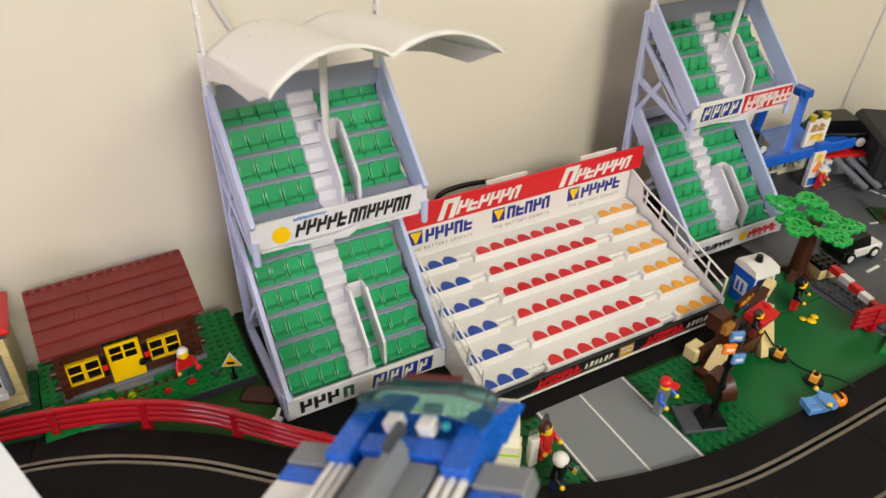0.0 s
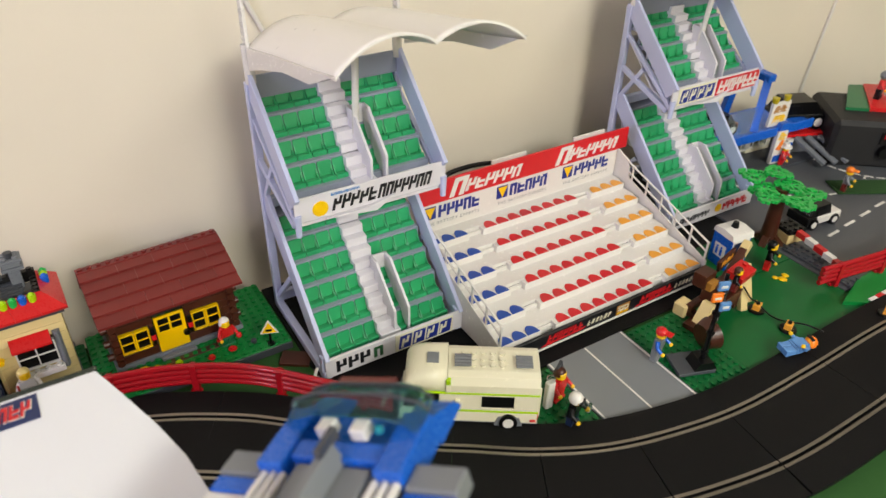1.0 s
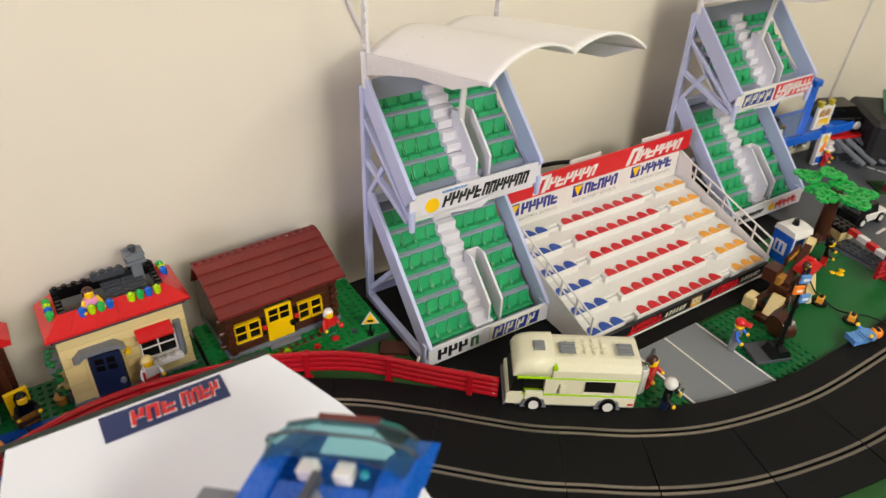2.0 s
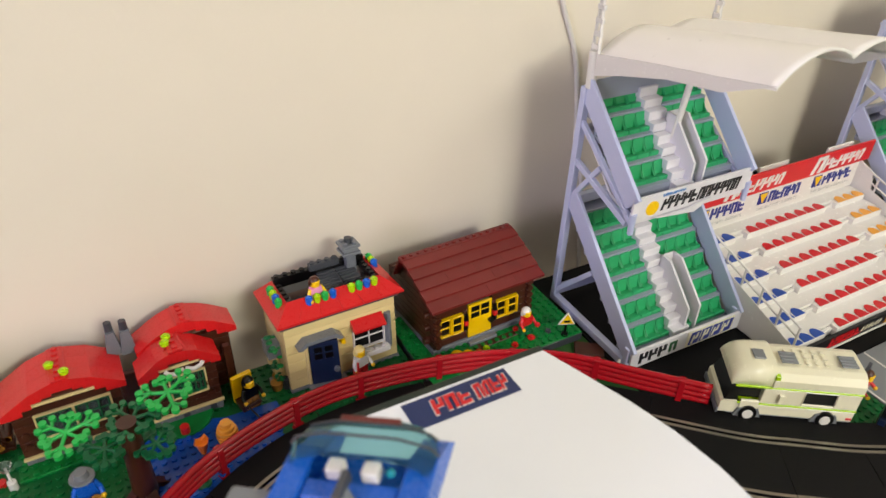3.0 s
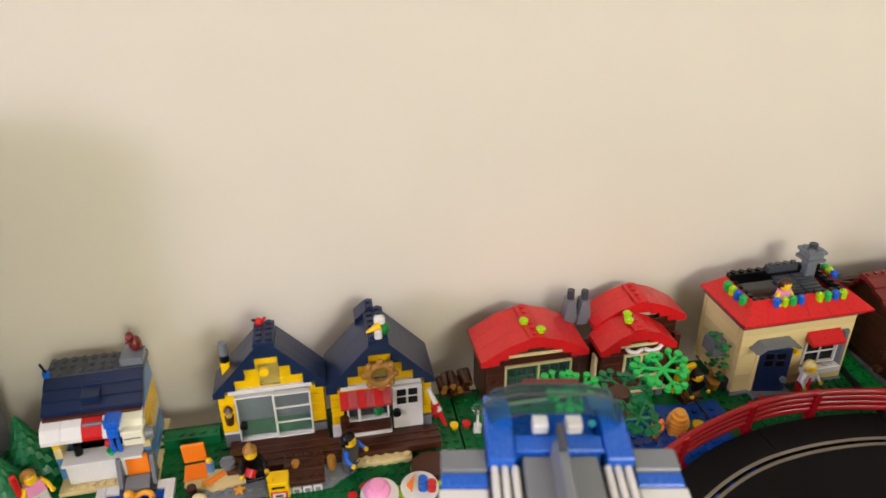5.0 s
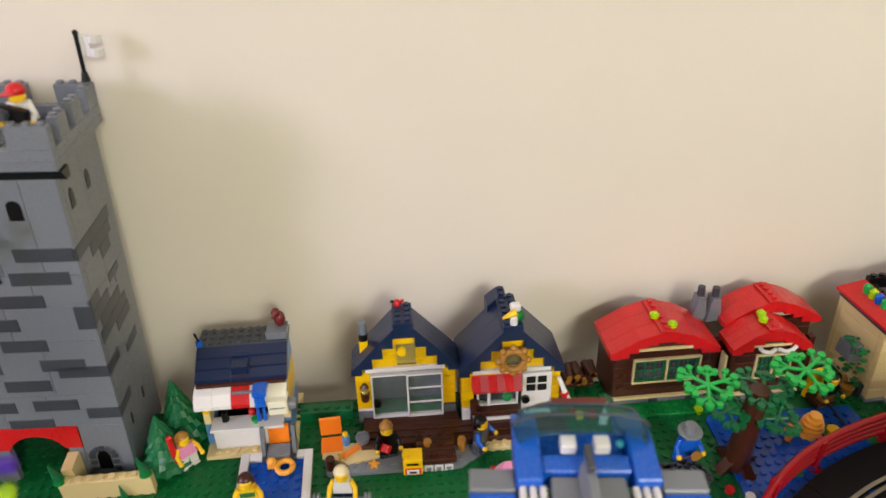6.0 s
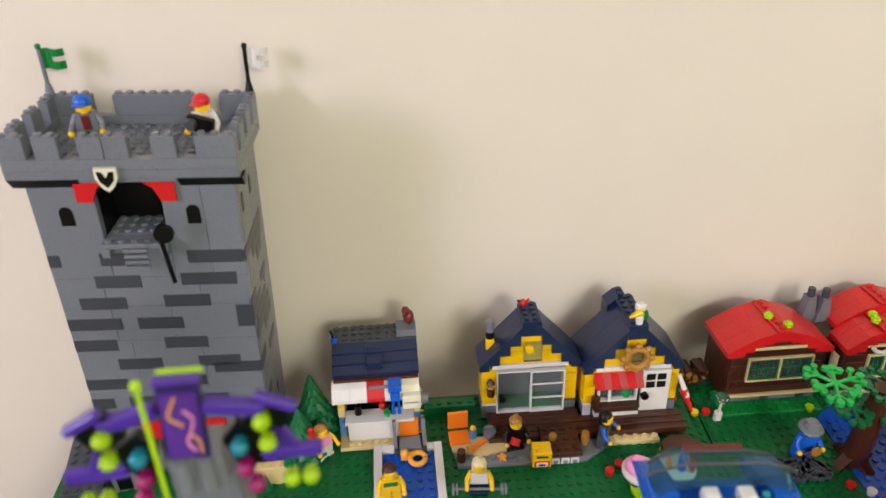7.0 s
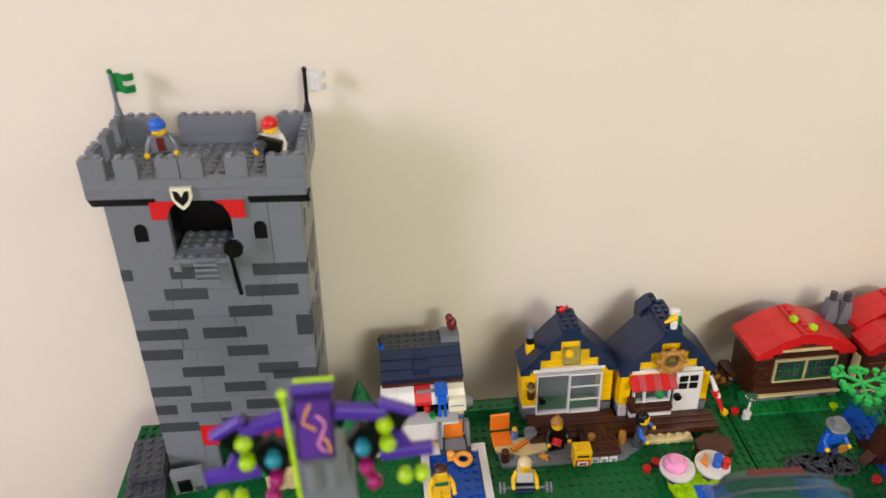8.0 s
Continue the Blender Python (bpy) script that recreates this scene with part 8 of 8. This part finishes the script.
thing("black_cable", "black cable loop behind the bleachers", "cable", mesh=Mesh().tube(smooth_line(hose, 6), 0.0028, BLACK, 8))
corner = thing("tan_plate", "tan studded plate on the grass mat by the track", "plate", pose(0.50, 0.075, -0.0044, 0, 0, 30), mesh=Mesh().box(0, 0.11, 0, 0.06, 0, 0.0032, TAN).studs(0, 0.11, 0, 0.06, 0.0032, TAN))
thing("black_block", "black sloped block beside the tan plate", "block", pose(0.55, 0.135, -0.0044, 0, 0, 30), mesh=Mesh().prism([(0, 0), (0.09, 0), (0.09, 0.024), (0.02, 0.024)], "y", 0, 0.04, DKGREY))

# ---- purple fairground ride ----
RX, RY, RZ = -0.6563, 0.380, 0.2835
ride = thing("fairground_ride", "purple toy ride with clear coloured balls and a poster", "toy ride", pose(RX - 0.0010, RY, RZ - 0.0030, 0, 0, 4) @ Matrix.Scale(0.93, 4))
part("column", Mesh().box(-0.012, 0.012, 0.002, 0.020, -RZ * 1.06, -0.034, GREY).box(-0.018, 0.018, -0.004, 0.024, -RZ * 1.06, -0.20, TAN).box(-0.010, 0.010, -0.002, 0.012, -0.0339, -0.017, MIDGREY), ride, "grey column under the ride")
for k in (-1, 1):
    part("pipe", Mesh().cyl((0.0042 * k, -0.003, -0.034), (0.0042 * k, -0.003, -0.017), 0.0030, 0.0030, MIDGREY, 12), ride)
screen = part("screen", Mesh().box(-0.0075, 0.0075, -0.002, 0.002, -0.0165, 0.0165, surface("dark_purple_plastic", "2a1c58", 0.3), 0.0006), ride, "dark framed poster screen", pose(0, 0, 0, -8, 3, 0))
part("poster", Mesh().box(-0.0062, 0.0062, -0.0026, -0.0019, -0.0150, 0.0130, surface("poster_violet", "56308c", 0.2), 0.0001), screen, "violet poster with yellow and pink swirls")
for mat, pts in ((AMBER, [(-0.001, 0.0115), (-0.003, 0.007), (-0.004, 0.003), (-0.001, 0.0005), (0.0005, -0.001)]), (PINK, [(0.001, 0.006), (0.004, 0.002), (0.0025, -0.004), (0.001, -0.008), (0.0035, -0.012)]), (AMBER, [(0.003, -0.005), (0.005, -0.008), (0.0055, -0.013)])):
    part("swirl", Mesh().tube(smooth_line([(a, -0.0028, c) for a, c in pts], 5), 0.00055, mat, 6), screen)
part("hood", Mesh().box(-0.0080, 0.0080, -0.0030, 0.0025, 0.0166, 0.0180, PURPLE).box(-0.0070, 0.0085, 0.0026, 0.004, 0.0168, 0.0192, LIME), screen, "purple hood with a lime edge")
part("lever", beam(Mesh(), (-0.009, -0.006, 0.0235), (-0.0085, -0.016, -0.0450), 0.0017, 0.0017, LIME), ride, "tall lime lever")
part("lever_knob", Mesh().ball((-0.009, -0.006, 0.0235), 0.0021, LIME, 10, 8), ride)
for s in (-1, 1):
    arm = part("arm", beam(Mesh(), (s * 0.008, 0.0, 0.006), (s * 0.028, 0.0, 0.0015), 0.005, 0.0055, PURPLE), ride, "purple swing arm")
    part("plate", Mesh().prism([(s * 0.020, -0.004), (s * 0.026, 0.008), (s * 0.038, 0.001), (s * 0.031, -0.014)], "y", -0.001, 0.003, BLACK), arm, "black ball plate")
    part("plate", Mesh().prism([(s * 0.011, -0.012), (s * 0.017, -0.004), (s * 0.027, -0.012), (s * 0.020, -0.030), (s * 0.016, -0.030)], "y", -0.001, 0.003, BLACK), arm)
    part("rim", beam(Mesh(), (s * 0.026, -0.001, 0.0085), (s * 0.039, -0.001, 0.0010), 0.004, 0.0035, PURPLE), arm)
    part("rim", beam(Mesh(), (s * 0.024, 0.0, -0.022), (s * 0.046, 0.0, -0.0225), 0.004, 0.0055, PURPLE), arm)
    part("rim", beam(Mesh(), (s * 0.030, 0.001, -0.008), (s * 0.036, 0.001, -0.022), 0.004, 0.004, PURPLE), arm)
    for x, z, mat in ((0.0270, -0.0015, LIMEB), (0.0275, -0.0125, LIMEB), (0.0175, -0.0130, TEALB), (0.0180, -0.0245, MAGENTA), (0.0205, -0.0340, MAGENTA), (0.0335, -0.0330, LIMEB), (0.0405, -0.0330, LIMEB)):
        part("ball", Mesh().ball((s * x, -0.0042, z), 0.0034, mat, 14, 10).cyl((s * x, -0.001, z), (s * x, -0.003, z), 0.0026, 0.0022, mat, 10), arm)
rider = figure(pose(RX - 0.012, RY - 0.004, RZ - 0.075, 0, 0, 0), "small toy figure with a blue cap below the ride", BLACK, BLUE, BLUE, "cap", scale=0.6)

# ---- flying toy ship ----
ship = thing("toy_spaceship", "blue and grey toy spaceship with a clear teal canopy in flight", "toy spaceship")
for x0, x1, y0, y1, z0, z1 in ((-0.0335, -0.021, -0.020, 0.012, -0.010, 0.005), (0.021, 0.0335, -0.020, 0.012, -0.010, 0.005), (-0.0208, 0.0208, -0.014, -0.004, -0.010, 0.0035), (-0.0208, 0.0208, -0.0038, 0.018, -0.012, -0.005)):
    part("hull_block", Mesh().box(x0, x1, y0, y1, z0, z1, BLUE, 0.0008), ship, "bright blue hull block")
for x0, x1 in ((-0.0325, -0.0205), (0.0205, 0.0325)):
    part("nose_slope", Mesh().prism([(0.0122, -0.013), (0.0122, 0.002), (0.030, -0.006), (0.036, -0.013)], "x", x0, x1, BLUE), ship)
ring_a = [(-0.0335, 0.0045), (-0.0305, 0.0085), (-0.0170, 0.0125), (0.0170, 0.0125), (0.0305, 0.0085), (0.0335, 0.0045)]
v, f = [], []
for y, s, dz in ((0.001, 0.95, 0.0), (0.011, 1.0, 0.0015), (0.021, 0.90, -0.001), (0.032, 0.62, -0.007)):
    for k in (1.0, 0.95):
        v += [(x * s * k, y, (z - 0.004) * s * k + 0.004 + dz) for x, z in ring_a]
n = len(ring_a)
for r in range(3):
    for i in range(n - 1):
        a, b = r * 2 * n + i, (r + 1) * 2 * n + i
        f += [(a, b, b + 1, a + 1), (a + n, a + n + 1, b + n + 1, b + n)]
    for i, flip in ((0, False), (n - 1, True)):
        a, b = r * 2 * n + i, (r + 1) * 2 * n + i
        f.append((a, a + n, b + n, b) if not flip else (b, b + n, a + n, a))
for i in range(n - 1):
    f.append((i, i + 1, i + 1 + n, i + n))
    q = 6 * n
    f.append((q + i + 1, q + i, q + i + n, q + i + 1 + n))
part("canopy", Mesh().add(v, f, CANOPY), ship, "clear teal faceted canopy")
front = [(x * 0.62 * 0.97, (z - 0.004) * 0.62 * 0.97 - 0.003) for x, z in ring_a]
part("front_glass", Mesh().prism(front, "y", 0.0308, 0.0318, CANOPY), ship)
for y, s, dz in ((0.011, 1.01, 0.0015), (0.021, 0.91, -0.001)):
    part("canopy_frame", Mesh().tube([(x * s, y, (z - 0.004) * s + 0.0043 + dz) for x, z in ring_a], 0.0007, DKGREY, 6), ship)
for x in (-0.008, 0.008):
    part("white_block", Mesh().box(x - 0.0037, x + 0.0037, -0.0045, 0.0030, 0.0036, 0.0095, WHITE, 0.0006), ship)
part("red_tip", Mesh().box(-0.014, 0.014, 0.0215, 0.0255, 0.0098, 0.0110, DKRED), ship)
part("cyan_light", Mesh().ball((0.0165, -0.001, 0.0075), 0.0022, TEALB, 8, 6), ship)
part("deck", Mesh().box(-0.0175, 0.0175, -0.085, -0.0145, -0.012, 0.001, MIDGREY, 0.0008), ship, "grey rear deck")
part("ridge", Mesh().prism([(-0.0045, 0.0011), (0.0045, 0.0011), (0.002, 0.010), (-0.002, 0.010)], "y", -0.050, -0.012, MIDGREY).box(-0.0016, 0.0016, -0.020, -0.006, 0.008, 0.0135, DKGREY), ship, "grey centre fin")
for s in (-1, 1):
    for k in range(3):
        part("grille_bar", Mesh().cyl((s * (0.0213 + 0.0046 * k), -0.085, -0.0005), (s * (0.0213 + 0.0046 * k), -0.0202, -0.0005), 0.0018, 0.0018, WHITE, 10), ship, "white grille bar")
    wing = part("wing", Mesh().box(min(s * 0.0337, s * 0.0550), max(s * 0.0337, s * 0.0550), -0.0215, -0.0090, -0.010, -0.0005, MIDGREY, 0.0008), ship, "stepped wing block")
    part("stripe", Mesh().box(min(s * 0.0337, s * 0.0550), max(s * 0.0337, s * 0.0550), -0.0292, -0.0217, -0.011, -0.002, BLUE, 0.0006), wing, "blue wing stripe")
    part("stripe", Mesh().box(min(s * 0.0337, s * 0.0560), max(s * 0.0337, s * 0.0560), -0.070, -0.0294, -0.012, -0.003, WHITE, 0.0006), wing, "off-white wing panel")
for x0, x1 in ((-0.0336, -0.0178), (0.0178, 0.0336)):
    part("grille_floor", Mesh().box(x0, x1, -0.085, -0.021, -0.009, -0.0028, DKGREY), ship)


def motions():
    """All that moves: the spaceship on its flight over the town."""
    walk(ship, [
        (0, pose(0.1752, 0.2658, 0.2155, 0, -19, -52)),
        (0.3, pose(0.1492, 0.2562, 0.2224, 0, -19, -52)),
        (0.6, pose(0.1232, 0.2464, 0.2275, 0, -19, -52)),
        (0.9, pose(0.0942, 0.2378, 0.2300, 0, -19, -52)),
        (1.2, pose(0.0682, 0.2308, 0.2370, 0, -19, -52)),
        (1.75, pose(0.0010, 0.2465, 0.2390, 0, -15, -50)),
        (2.3, pose(-0.0599, 0.2594, 0.2403, 0, -11, -47)),
        (2.6, pose(-0.1021, 0.2898, 0.2308, 0, -11, -45)),
        (3.0, pose(-0.1587, 0.3370, 0.2178, 0, -10, -42)),
        (3.5, pose(-0.2113, 0.3754, 0.1939, 0, -6, -34)),
        (3.8, pose(-0.2390, 0.3964, 0.1921, 0, -3, -27)),
        (4.2, pose(-0.2773, 0.4243, 0.1880, 0, 0, -20)),
        (4.5, pose(-0.3041, 0.4409, 0.1824, 0, 0, -14)),
        (4.7, pose(-0.3192, 0.4475, 0.1803, 0, 0, -12)),
        (5.2, pose(-0.3534, 0.4481, 0.1720, 0, 0, -9)),
        (5.8, pose(-0.3965, 0.4496, 0.1627, 0, 0, -7)),
        (6.2, pose(-0.4172, 0.4392, 0.1677, 0, 0, -5)),
        (6.5, pose(-0.4303, 0.4262, 0.1728, 0, 0, -4)),
        (7.0, pose(-0.4436, 0.4074, 0.1735, 0, 0, -3)),
        (7.5, pose(-0.4454, 0.3997, 0.1763, 0, 0, -2)),
        (8.0, pose(-0.4465, 0.3901, 0.1741, 0, 0, -2)),
    ])


motions()
